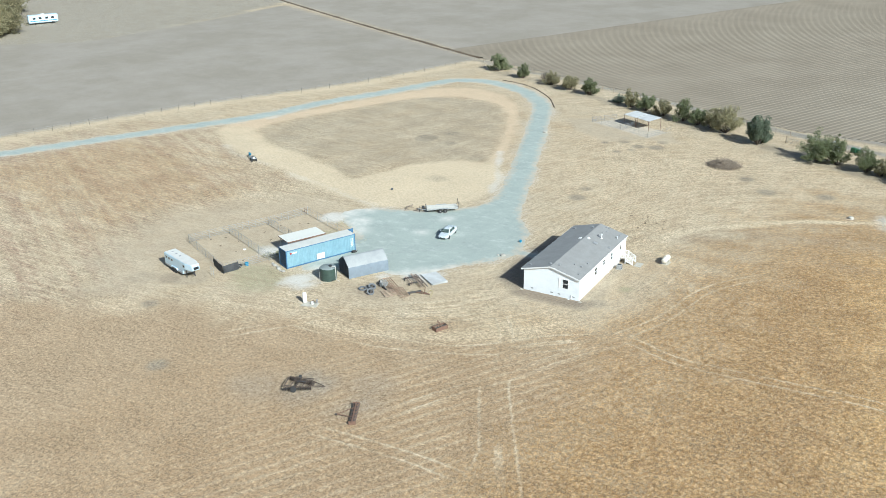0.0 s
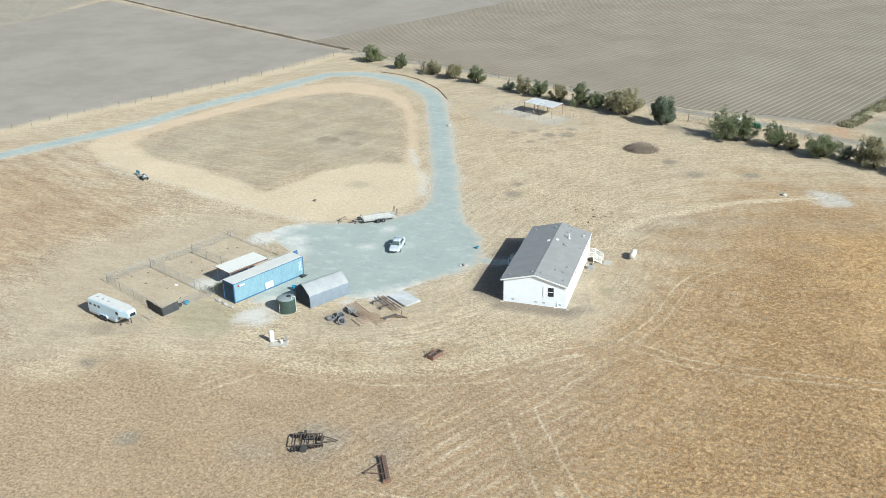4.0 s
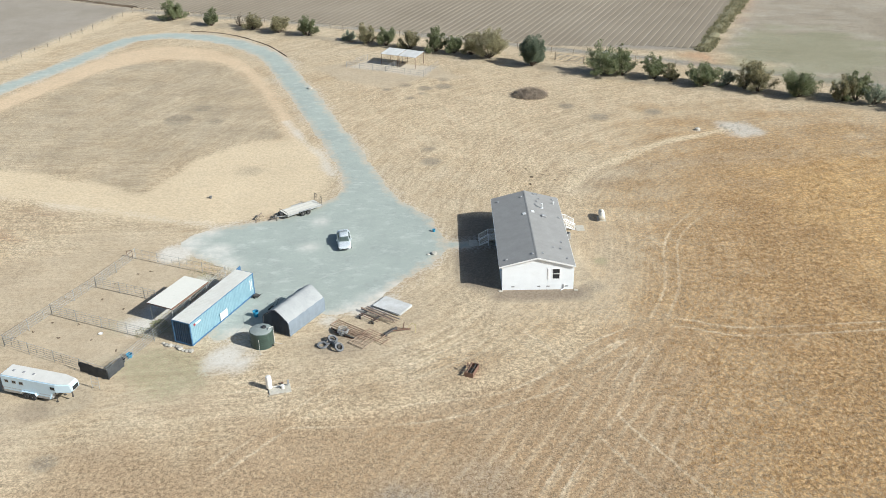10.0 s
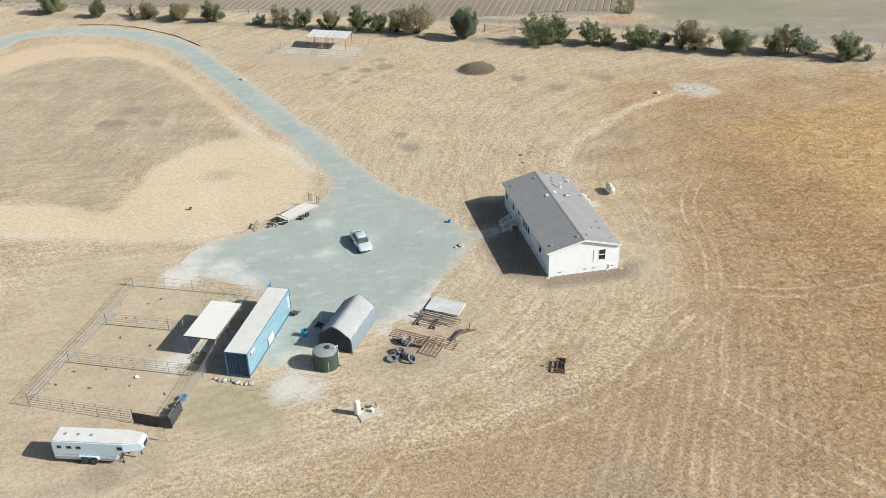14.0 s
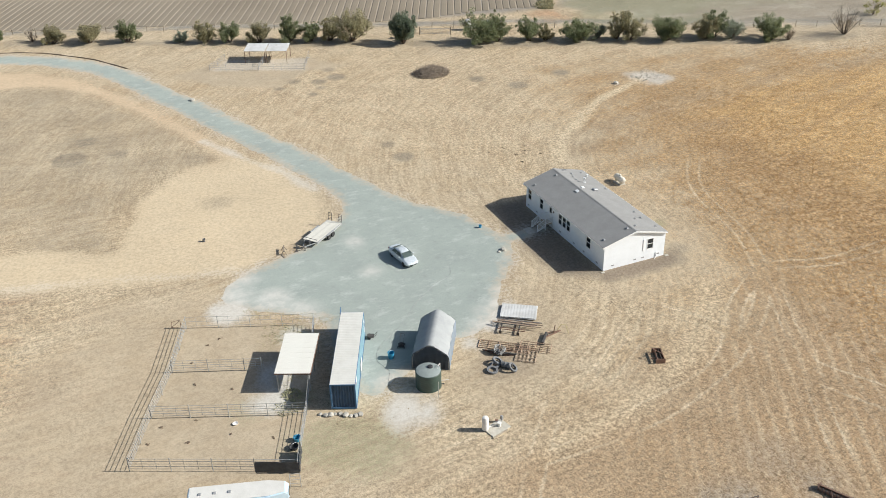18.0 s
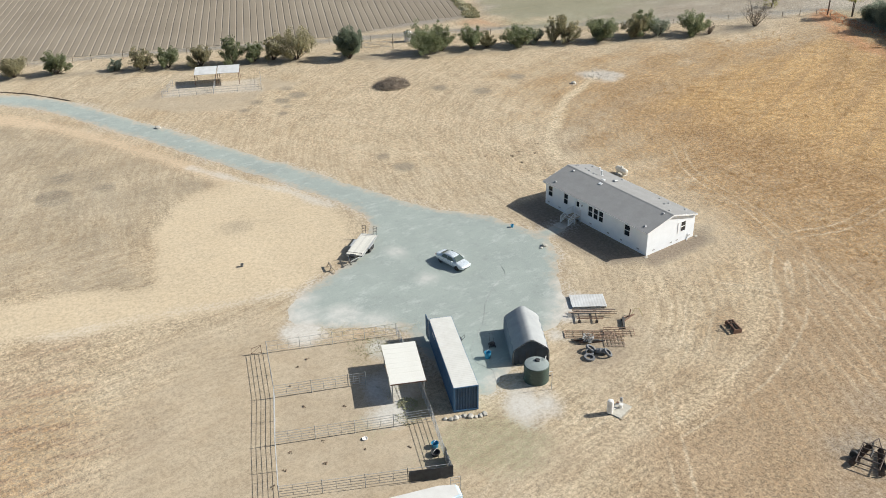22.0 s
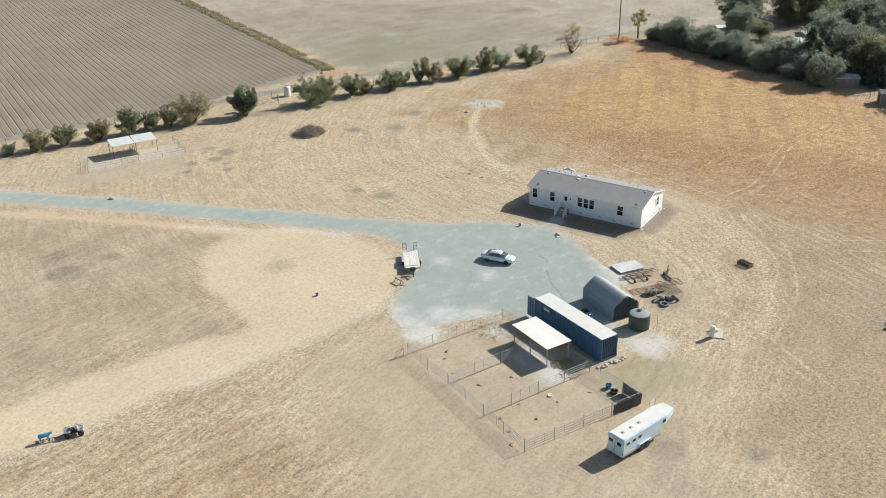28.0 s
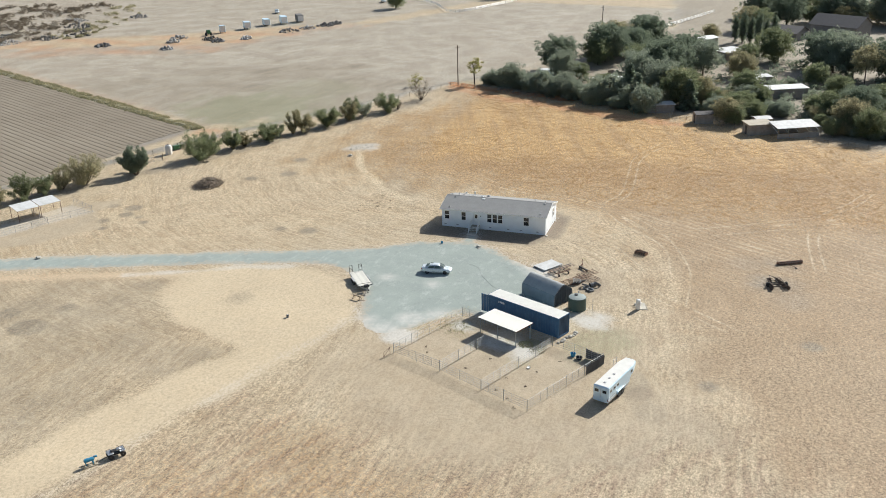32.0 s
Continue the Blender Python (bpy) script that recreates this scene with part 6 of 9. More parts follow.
def canopy_tent():
    t = thing("arched_canopy", "grey fabric arched storage canopy with a dark draped end", "storage canopy", pose(-25.8, -8.45, 0, 0, 0, -31.0))
    hw, L, H = 1.95, 6.5, 2.95
    prof = [(-hw, 0.03), (-hw, 0.9), (-hw * 0.985, 1.45), (-hw * 0.94, 1.72), (-hw * 0.85, 1.93), (-hw * 0.5, 2.42), (-hw * 0.16, 2.86), (0, H)]
    prof = prof + [(-x, z) for x, z in reversed(prof[:-1])]
    r = random.Random(8)
    n = 13
    bm = B()
    grid = []
    for j in range(n + 1):
        sag = 0.0 if j % 3 == 0 else -0.035
        grid.append([bm.verts.new((x * (1 + sag), L * j / n, max(0.0, z + sag * (z > 0.5)) + r.uniform(-0.012, 0.012))) for x, z in prof])
    for a, b in zip(grid, grid[1:]):
        for i in range(3, len(prof) - 4):
            bm.faces.new((a[i], b[i], b[i + 1], a[i + 1]))
    bmesh.ops.recalc_face_normals(bm, faces=bm.faces[:])
    bmesh.ops.solidify(bm, geom=bm.faces[:], thickness=0.02)
    bmesh.ops.delete(bm, geom=[v for v in bm.verts if not v.link_faces], context="VERTS")
    part("cover", bm, TENT_CLOTH, t, smooth=True)
    for s in (-1, 1):
        bm = B()
        cols = [[bm.verts.new((s * (x * 0.99 + 0.03 * math.sin(j * 1.9) * (z < 1)), L * j / (2 * n), z)) for x, z in ((hw, 0.02), (hw, 0.9), (hw * 0.98, 1.45), (hw * 0.925, 1.73))] for j in range(2 * n + 1)]
        for a, b in zip(cols, cols[1:]):
            for i in range(3):
                bm.faces.new((a[i], b[i], b[i + 1], a[i + 1]))
        bmesh.ops.recalc_face_normals(bm, faces=bm.faces[:])
        bmesh.ops.solidify(bm, geom=bm.faces[:], thickness=0.015)
        part("side_curtain", bm, CURTAIN, t, "blue-grey side curtain below the eaves", smooth=True)
    for y in (0.05, L * 0.33, L * 0.66, L - 0.05):
        part("arch_frame", pipe(B(), [(x * 0.93, y, max(0, z * 0.95)) for x, z in prof], 0.03), GALV, t)
    # draped end cloth with folds, a gap at the top
    for y, gap in ((0.03, 0.22), (L - 0.02, 0.0)):
        bm = B()
        cols = []
        m = 22
        for i in range(m + 1):
            x = -hw * 0.96 + 2 * hw * 0.96 * i / m
            top = float(np.interp(x, [p[0] for p in prof[1:-1]], [p[1] for p in prof[1:-1]])) - 0.05
            if gap and abs(x) < 0.45:
                top -= gap * (1 - abs(x) / 0.45)
            f = 0.07 * math.sin(i * 2.1) + 0.03 * math.sin(i * 5.3)
            cols.append([bm.verts.new((x, y + f * (1 - k * 0.7) * (1 if gap else -0.3), 0.02 + (top - 0.02) * k)) for k in (0, 0.33, 0.66, 1)])
        for a, b in zip(cols, cols[1:]):
            for k in range(3):
                bm.faces.new((a[k], b[k], b[k + 1], a[k + 1]))
        bmesh.ops.solidify(bm, geom=bm.faces[:], thickness=0.015)
        part("end_drape", bm, DRAPE, t, "black end cloth hanging in folds", smooth=True)


canopy_tent()


def water_tank():
    t = thing("water_tank", "dark green round plastic water tank with a dusty lid", "water tank", pose(-27.0, -10.7, -0.02, 0, 0, 20))
    r, h = 1.27, 1.88
    prof = [(r, 0)]
    for i in range(7):
        z = 0.1 + i * 0.26
        prof += [(r, z), (r - 0.012, z + 0.03), (r - 0.012, z + 0.06), (r, z + 0.09)]
    prof += [(r, h - 0.06), (r - 0.05, h)]
    part("shell", lathe(B(), prof, 40), TANK_GREEN, t, smooth=True)
    part("top", lathe(B(), [(r - 0.04, h - 0.01), (r - 0.12, h + 0.03), (0.3, h + 0.13), (0.26, h + 0.13)], 40), TANK_TOP, t, "grey dusty domed top", smooth=True)
    part("hatch", lathe(B(), [(0.27, h + 0.08), (0.27, h + 0.26), (0.22, h + 0.3)], 20), PLASTIC_BLACK, t, m=pose(0.35, 0.1, -0.03))
    part("fill_pipe", pipe(B(), [(0.75, -0.5, h + 0.05), (0.8, -0.5, h + 0.3), (1.25, -0.35, h + 0.3), (1.28, -0.35, 0.05), (2.0, -0.8, 0.03)], 0.035), WHITE_TANK, t, "white plastic pipe")
    part("outlet", rod(B(), (r * 0.7, -r * 0.72, 0.2), (r * 0.85, -r * 0.87, 0.2), 0.06), PLASTIC_BLACK, t)


water_tank()


def well():
    t = thing("pressure_tank", "white upright pressure tank at a well head", "pressure tank", pose(-24.95, -19.0, 0.06, 0, 0, 15))
    part("shell", lathe(B(), [(0.22, 0), (0.3, 0.06), (0.31, 0.18), (0.31, 1.32), (0.26, 1.45), (0.12, 1.52)], 22), WHITE_TANK, t, smooth=True)
    part("base_ring", lathe(B(), [(0.27, -0.08), (0.27, 0.06)], 18), IRON, t)
    part("pipe", pipe(B(), [(0.2, -0.05, 0.12), (0.6, -0.1, 0.12), (0.95, -0.25, 0.12), (1.45, -0.3, 0.12)], 0.04), WHITE_TANK, t)
    w = thing("well_head", "low concrete well slab with pipes and a valve", "well", pose(-23.9, -19.2, 0, 0, 0, 15))
    part("slab", box(B(), -1.1, -0.75, -0.04, 1.15, 0.7, 0.09, 0.03), CONCRETE, w)
    part("casing", lathe(B(), [(0.16, 0.05), (0.16, 0.42), (0.2, 0.42), (0.2, 0.48)], 16), WHITE_TANK, w, m=pose(0.35, 0.0, 0))
    part("beam", box(B(), -1.2, -0.95, -0.02, 0.6, -0.8, 0.12), WOOD_PALE, w)
    part("control_box", box(B(), 0.85, 0.2, 0.3, 1.05, 0.45, 0.75, 0.02), VENTS, w)
    part("box_post", rod(B(), (0.95, 0.32, 0), (0.95, 0.32, 0.7), 0.03), GALV, w)
    part("wheel_valve", lathe(B(), [(0.13, 0.5), (0.13, 0.54)], 14), RUST, w, m=pose(0.35, 0.4, 0))
    h = thing("service_pole", "thin grey pipe standing near the tank", "pipe", pose(-26.9, -12.9, 0))
    part("pole", rod(B(), (0, 0, -0.05), (0, 0, 1.9), 0.03), GALV, h)


well()


# ---- scrap yard beside the canopy ----
TYRES = ((-20.35, -11.4, 0.12, 4, 3, 0.6), (-19.3, -10.5, 0.32, 24, 14, 0.6), (-18.45, -12.15, 0.34, 34, -20, 0.56), (-19.75, -10.75, 0.13, -5, 4, 0.52))


def scrap():
    p = thing("panel_stack", "stack of white corrugated roofing panels lying on the ground", "panel stack", pose(-13.0, -3.4, 0, 0, 0, -34) @ Matrix.Diagonal((1.08, 1.12, 1, 1)))
    for k in range(5):
        n = 12
        zz = 0.05 + k * 0.05
        top = []
        for i in range(n):
            a, w = -1.8 + i * 0.3, 0.3
            top += [(a, zz), (a + 0.09, zz), (a + 0.13, zz + 0.007), (a + 0.26, zz + 0.007)]
        top.append((1.8, zz))
        prof = top + [(x, z2 - 0.012) for x, z2 in reversed(top)]
        bm = prism(B(), prof, -1.15 + 0.03 * (k % 2), 1.1 + 0.04 * (k % 3))
        part("panel", bm, SHEET_WHITE, p, m=pose(0.05 * math.sin(k * 3), 0.04 * math.cos(k * 2), 0, 0, 0, 1.5 * math.sin(k * 2.3)))
    for y in (-0.8, 0.7):
        part("bearer", box(B(), -1.7, y - 0.06, -0.03, 1.7, y + 0.06, 0.05), WOOD, p)
    r = random.Random(5)
    # rails and long pipes on trestles
    q = thing("pipe_rack", "rusty steel pipes and rails laid on low trestles", "scrap rack", pose(-15.0, -5.9, 0, 0, 0, -37))
    for i in range(7):
        y = 0.55 - i * 0.14
        part("pipe", rod(B(), (-2.4 + r.uniform(0, 0.7), y + 0.5, 0.42 + 0.02 * (i % 2)), (1.9 + r.uniform(0, 1.3), y + 0.45 + r.uniform(-0.1, 0.1), 0.44), r.choice((0.035, 0.05, 0.06))), (JUNK_A, RUST_LIGHT, PALE_RUST)[i % 3], q)
    for x in (-1.3, 0.6):
        t = part("trestle", box(B(), x - 0.06, -1.1, 0.30, x + 0.06, 1.25, 0.40), IRON, q)
        for y in (-1.0, 1.1):
            part("leg", box(B(), x - 0.15, y - 0.05, -0.03, x + 0.15, y + 0.05, 0.31), IRON, t)
    for y in (-0.5, -0.8):
        part("pipe", rod(B(), (-1.6, y, 0.44), (1.3, y - 0.05, 0.44), 0.045), RUST, q)
    # rusty gate panels lying flat
    for i, (x, y, a, w, h, n) in enumerate(((-17.8, -7.9, -37, 4.2, 1.3, 4), (-16.0, -10.6, 53, 2.3, 2.0, 5), (-16.7, -9.2, -35, 3.0, 1.1, 4), (-14.6, -9.9, -39, 3.2, 1.3, 4))):
        g = thing("gate_panel", "rusty iron gate panel lying flat on the dirt", "gate panel", pose(x, y, 0.05 + 0.05 * i, 0, 0, a), "rusty gate panels in the scrap heap")
        steel = PALE_RUST if i == 1 else RUST_LIGHT
        part("frame", pipe(B(), [(-w / 2, -h / 2, 0), (w / 2, -h / 2, 0), (w / 2, h / 2, 0.03), (-w / 2, h / 2, 0.03), (-w / 2, -h / 2, 0)], 0.045), steel, g)
        for k in range(1, n):
            yy = -h / 2 + h * k / n
            part("bar", rod(B(), (-w / 2, yy, 0.01), (w / 2, yy, 0.01), 0.034, seg=6), steel, g)
        for k in (-0.25, 0.0, 0.25):
            part("cross_bar", rod(B(), (w * k, -h / 2, 0.03), (w * k, h / 2, 0.03), 0.034, seg=6), steel, g)
    # tyres
    for i, (x, y, z, tx, ty, s) in enumerate(TYRES):
        ring = []
        for k in range(20):
            a = 2 * math.pi * k / 20
            ring.append((math.cos(a), math.sin(a)))
        bm = B()
        prof = [(s * 0.62, -0.1), (s * 0.95, -0.11), (s, -0.06), (s, 0.06), (s * 0.95, 0.11), (s * 0.62, 0.1), (s * 0.66, 0.0)]
        loops = [[bm.verts.new((c * rr, d * rr, zz)) for rr, zz in prof] for c, d in ring]
        for a, b in zip(loops, loops[1:] + loops[:1]):
            for k in range(len(prof)):
                bm.faces.new((a[k], b[k], b[(k + 1) % len(prof)], a[(k + 1) % len(prof)]))
        bmesh.ops.recalc_face_normals(bm, faces=bm.faces[:])
        tagged(part("old_tyre", bm, TYRE_DUSTY, smooth=True, m=pose(x, y, z, tx, ty, i * 40)), "worn dusty grey-black tyre in the scrap heap", "tyre", "tyres in the scrap heap")
    roll = thing("wire_roll", "grey roll of old fencing wire mesh", "wire roll", pose(-18.3, -9.0, 0.4, 14, 12, 52) @ Matrix.Diagonal((1.7, 1.7, 0.7, 1)))
    for k in range(5):
        part("loop", pipe(B(), [(0.33 * math.cos(a), 0.33 * math.sin(a), -0.4 + 0.2 * k) for a in np.linspace(0, 6.283, 13)], 0.025, 5), GALV, roll)
    for a in np.linspace(0, 5.6, 8):
        part("strand", rod(B(), (0.33 * math.cos(a), 0.33 * math.sin(a), -0.4), (0.33 * math.cos(a), 0.33 * math.sin(a), 0.4), 0.015, seg=5), GALV, roll)
    drum = thing("oil_drum", "dented grey steel drum lying in the scrap heap", "drum", pose(-18.75, -11.5, 0.3, 0, 90, -45))
    part("shell", lathe(B(), [(0.0, -0.55), (0.29, -0.55), (0.29, -0.2), (0.305, -0.18), (0.29, -0.16), (0.29, 0.16), (0.305, 0.18), (0.29, 0.2), (0.29, 0.55), (0.0, 0.55)], 20), DRUM_GREY, drum, smooth=True)
    for z in (-0.55, 0.55):
        part("rim", lathe(B(), [(0.27, z - 0.015), (0.31, z - 0.015), (0.31, z + 0.015), (0.27, z + 0.015)], 20), IRON, drum)
    # beams and posts
    for i in range(5):
        tagged(part("scrap_beam", box(B(), -1.2, -0.07, 0, 1.2, 0.07, 0.12, 0.01), RUST if i % 2 else IRON, m=pose(-18.9 + 0.22 * i, -8.75 - 0.22 * i, 0.02 + 0.12 * (i % 3), 0, 3, -46 + 5 * i)), "rusty steel beam thrown on the scrap heap", "steel beam", "beams in the scrap heap")
    # drawbar frame with a bent yellow hose
    f = thing("implement_frame", "rusty implement drawbar with a bent faded yellow hose", "farm implement", pose(-13.0, -9.0, 0, 0, 0, -42))
    part("beam", box(B(), -0.12, -1.0, 0.12, 0.12, 1.0, 0.36, 0.02), IRON, f)
    part("drawbar", rod(B(), (0, 0.9, 0.25), (1.3, 1.9, 0.15), 0.06), RUST, f)
    part("drawbar", rod(B(), (0, 0.1, 0.25), (1.3, 1.9, 0.15), 0.06), RUST, f)
    part("mast", rod(B(), (0.7, 1.3, 0.2), (0.8, 1.4, 1.1), 0.05), RUST, f)
    part("hose", pipe(B(), [(1.0, 1.7, 0.2), (1.3, 2.1, 0.8), (1.8, 2.2, 0.75), (2.2, 1.7, 0.1)], 0.035), YELLOW_HOSE, f)
    for y in (-0.8, 0.8):
        part("foot", box(B(), -0.2, y - 0.1, -0.03, 0.2, y + 0.1, 0.13), IRON, f)
    # small machines behind the container and the canopy
    mch = thing("feed_cart", "small dark iron cart frame beside the container", "cart", pose(-29.35, -0.75, 0, 0, 0, -25) @ Matrix.Scale(0.7, 4))
    part("frame", pipe(B(), [(-0.5, -0.4, 0.35), (0.5, -0.4, 0.35), (0.5, 0.4, 0.35), (-0.5, 0.4, 0.35), (-0.5, -0.4, 0.35)], 0.04), IRON, mch)
    part("handle", pipe(B(), [(0.5, -0.3, 0.35), (1.0, -0.3, 0.9), (1.0, 0.3, 0.9), (0.5, 0.3, 0.35)], 0.03), IRON, mch)
    part("tray", box(B(), -0.5, -0.4, 0.37, 0.5, 0.4, 0.55, 0.03), IRON, mch)
    for y in (-0.48, 0.48):
        wheel(mch, pose(-0.2, y, 0.25, 0, 0, 90), 0.25, 0.1)
    m2 = thing("parked_mower", "dark push mower parked in the canopy's shade", "mower", pose(-27.0, -3.6, 0, 0, 0, 60))
    part("deck", box(B(), -0.35, -0.3, 0.12, 0.35, 0.3, 0.3, 0.05), PLASTIC_BLACK, m2)
    part("engine", lathe(B(), [(0.18, 0.3), (0.2, 0.45), (0.12, 0.52)], 14), IRON, m2)
    part("handle", pipe(B(), [(0.3, -0.2, 0.25), (1.0, -0.2, 0.95), (1.0, 0.2, 0.95), (0.3, 0.2, 0.25)], 0.02), IRON, m2)
    for x in (-0.3, 0.3):
        for y in (-0.33, 0.33):
            wheel(m2, pose(x, y, 0.11, 0, 0, 90), 0.12, 0.06)
    # hose across the yard
    hose = thing("garden_hose", "thin dark hose lying across the gravel yard", "hose")
    pts = smooth_line([(-15.7, 8.9), (-16.6, 7.0), (-19.0, 5.9), (-20.3, 5.0), (-22.6, 3.2), (-24.6, 0.9), (-26.6, -0.8), (-29.2, -2.8), (-30.2, -5), (-29.6, -7), (-30.4, -8.6), (-29, -9.6)], 0.7)
    part("tube", pipe(B(), [(x, y, 0.045) for x, y in pts], 0.011, 5), VENTS, hose)


scrap()


# ---- field implements ----
def disc_harrow():
    d = thing("disc_harrow", "rusty disc harrow with two gangs of blades", "disc harrow", pose(-11.3, -37.5, 0, 0, 0, 20))
    blade = None
    for gy, ang in ((-0.9, 14), (0.9, -14)):
        g = part("gang", rod(B(), (-1.7, 0, 0.27), (1.7, 0, 0.27), 0.05), IRON, d, m=pose(0, gy, 0, 0, 0, ang))
        for i in range(12):
            bm = lathe(B(), [(0.05, -0.02), (0.2, 0.0), (0.28, 0.045), (0.285, 0.05)], 14, pose(-1.6 + i * 0.29, 0, 0.27, 0, 90, 0))
            part("blade", bm, DARK_RUST, g)
    part("frame", pipe(B(), [(-1.5, -1.0, 0.6), (1.5, -1.0, 0.6), (1.5, 1.0, 0.6), (-1.5, 1.0, 0.6), (-1.5, -1.0, 0.6)], 0.06), DARK_RUST, d)
    for x in (-0.7, 0, 0.7):
        part("cross_beam", rod(B(), (x, -1.0, 0.62), (x, 1.0, 0.62), 0.05), DARK_RUST, d)
    for x in (-1.2, -0.4, 0.4, 1.2):
        for y in (-0.9, 0.9):
            part("hanger", rod(B(), (x, y, 0.28), (x, y, 0.62), 0.04), DARK_RUST, d)
    for s in (-1, 1):
        part("drawbar", rod(B(), (1.4, s * 0.6, 0.6), (3.2, 0, 0.3), 0.05), DARK_RUST, d)
        wheel(d, pose(-0.3, s * 1.35, 0.36, 0, 0, 0 if s > 0 else 90), 0.38, 0.24)
    part("axle", rod(B(), (-0.3, -1.3, 0.36), (-0.3, 1.3, 0.36), 0.05), IRON, d)
    part("ram", rod(B(), (-0.3, 0, 0.7), (0.8, 0, 0.75), 0.06), IRON, d)


disc_harrow()


def drag_harrow():
    d = thing("roller_harrow", "long rusty roller harrow with a triangular hitch", "harrow", pose(-2.0, -39.4, 0, 0, 0, 118))
    for y in (-0.18, 0.22):
        part("roller", lathe(B(), [(0.15, -2.0), (0.16, -1.98), (0.16, 1.98), (0.15, 2.0)], 12, pose(0, y, 0.16, 0, 90, 0)), RUST, d)
        for i in range(14):
            part("ring", lathe(B(), [(0.19, -0.03), (0.2, 0), (0.19, 0.03)], 12, pose(-1.9 + i * 0.29, y, 0.19, 0, 90, 0)), IRON, d)
    part("beam", box(B(), -2.1, -0.06, 0.36, 2.1, 0.1, 0.48), RUST, d)
    for x in (-1.95, 1.95):
        part("end_plate", box(B(), x - 0.03, -0.4, 0.05, x + 0.03, 0.4, 0.48), RUST, d)
    part("hitch_arm", rod(B(), (-1.0, 0.05, 0.42), (0, 2.0, 0.12), 0.045), RUST, d)
    part("hitch_arm", rod(B(), (1.0, 0.05, 0.42), (0, 2.0, 0.12), 0.045), RUST, d)
    part("hitch_eye", box(B(), -0.1, 1.9, 0.0, 0.1, 2.2, 0.16, 0.02), IRON, d)


drag_harrow()


def box_blade():
    d = thing("box_scraper", "small rusty box scraper standing in the stubble", "box scraper", pose(-4.2, -16.75, 0, 0, 0, 68) @ Matrix.Scale(0.98, 4))
    for x in (-0.95, 0.95):
        part("side_plate", box(B(), x - 0.03, -0.5, -0.02, x + 0.03, 0.5, 0.55), RUST, d)
    part("blade", box(B(), -0.95, -0.45, 0.0, 0.95, -0.38, 0.5), RUST, d)
    part("rear_gate", box(B(), -0.95, -0.15, 0.1, 0.95, -0.1, 0.5), IRON, d)
    part("top_beam", box(B(), -0.95, 0.25, 0.42, 0.95, 0.37, 0.55), RUST, d)
    for x in (-0.6, -0.2, 0.2, 0.6):
        part("shank", box(B(), x - 0.03, 0.27, -0.02, x + 0.03, 0.35, 0.7), IRON, d)
    part("mast", pipe(B(), [(-0.35, 0.3, 0.5), (0, 0.5, 1.1), (0.35, 0.3, 0.5)], 0.04), RUST, d)
    part("mast_brace", rod(B(), (0, 0.5, 1.05), (0, -0.4, 0.5), 0.035), RUST, d)
    for x in (-0.5, 0.5):
        part("pin_arm", rod(B(), (x, 0.3, 0.4), (x, 0.95, 0.3), 0.04), RUST, d)


box_blade()


def propane_tank():
    t = thing("propane_tank", "cream horizontal propane tank on two feet", "propane tank", pose(14.95, 19.0, 0, 0, 0, 86) @ Matrix.Diagonal((1.25, 1.1, 1.1, 1)))
    prof = [(0.02, -0.95), (0.22, -0.9), (0.36, -0.72), (0.39, -0.55), (0.39, 0.55), (0.36, 0.72), (0.22, 0.9), (0.02, 0.95)]
    part("shell", lathe(B(), prof, 24, pose(0, 0, 0.62, 0, 90, 0)), PROPANE, t, smooth=True)
    part("valve_dome", lathe(B(), [(0.16, 0.95), (0.16, 1.12), (0.08, 1.18)], 14), PROPANE, t)
    for x in (-0.5, 0.5):
        part("foot", box(B(), x - 0.07, -0.3, -0.03, x + 0.07, 0.3, 0.32, 0.01), CONCRETE, t)
    s = tagged(part("paving_slab", box(B(), -0.8, -0.6, -0.03, 0.8, 0.6, 0.03, 0.01), CONCRETE, m=pose(14.95, 19.0, -0.01, 0, 0, 86)), "concrete pad under the propane tank", "paving slab")


propane_tank()


def air_unit():
    a = thing("air_conditioner", "grey outdoor air-conditioning unit beside the house", "air conditioner", pose(9.55, 13.4, 0))
    part("case", box(B(), -0.35, -0.35, 0.02, 0.35, 0.35, 0.75, 0.03), VENTS, a)
    part("fan_grille", lathe(B(), [(0.28, 0.75), (0.28, 0.78), (0.06, 0.8)], 18), PLASTIC_BLACK, a)
    part("base", box(B(), -0.45, -0.45, -0.03, 0.45, 0.45, 0.03), CONCRETE, a)
    bm = B()
    for k in range(6):
        box(bm, -0.355, -0.3, 0.12 + k * 0.1, 0.355, 0.3, 0.15 + k * 0.1)
    part("louvre", bm, PLASTIC_BLACK, a)


air_unit()


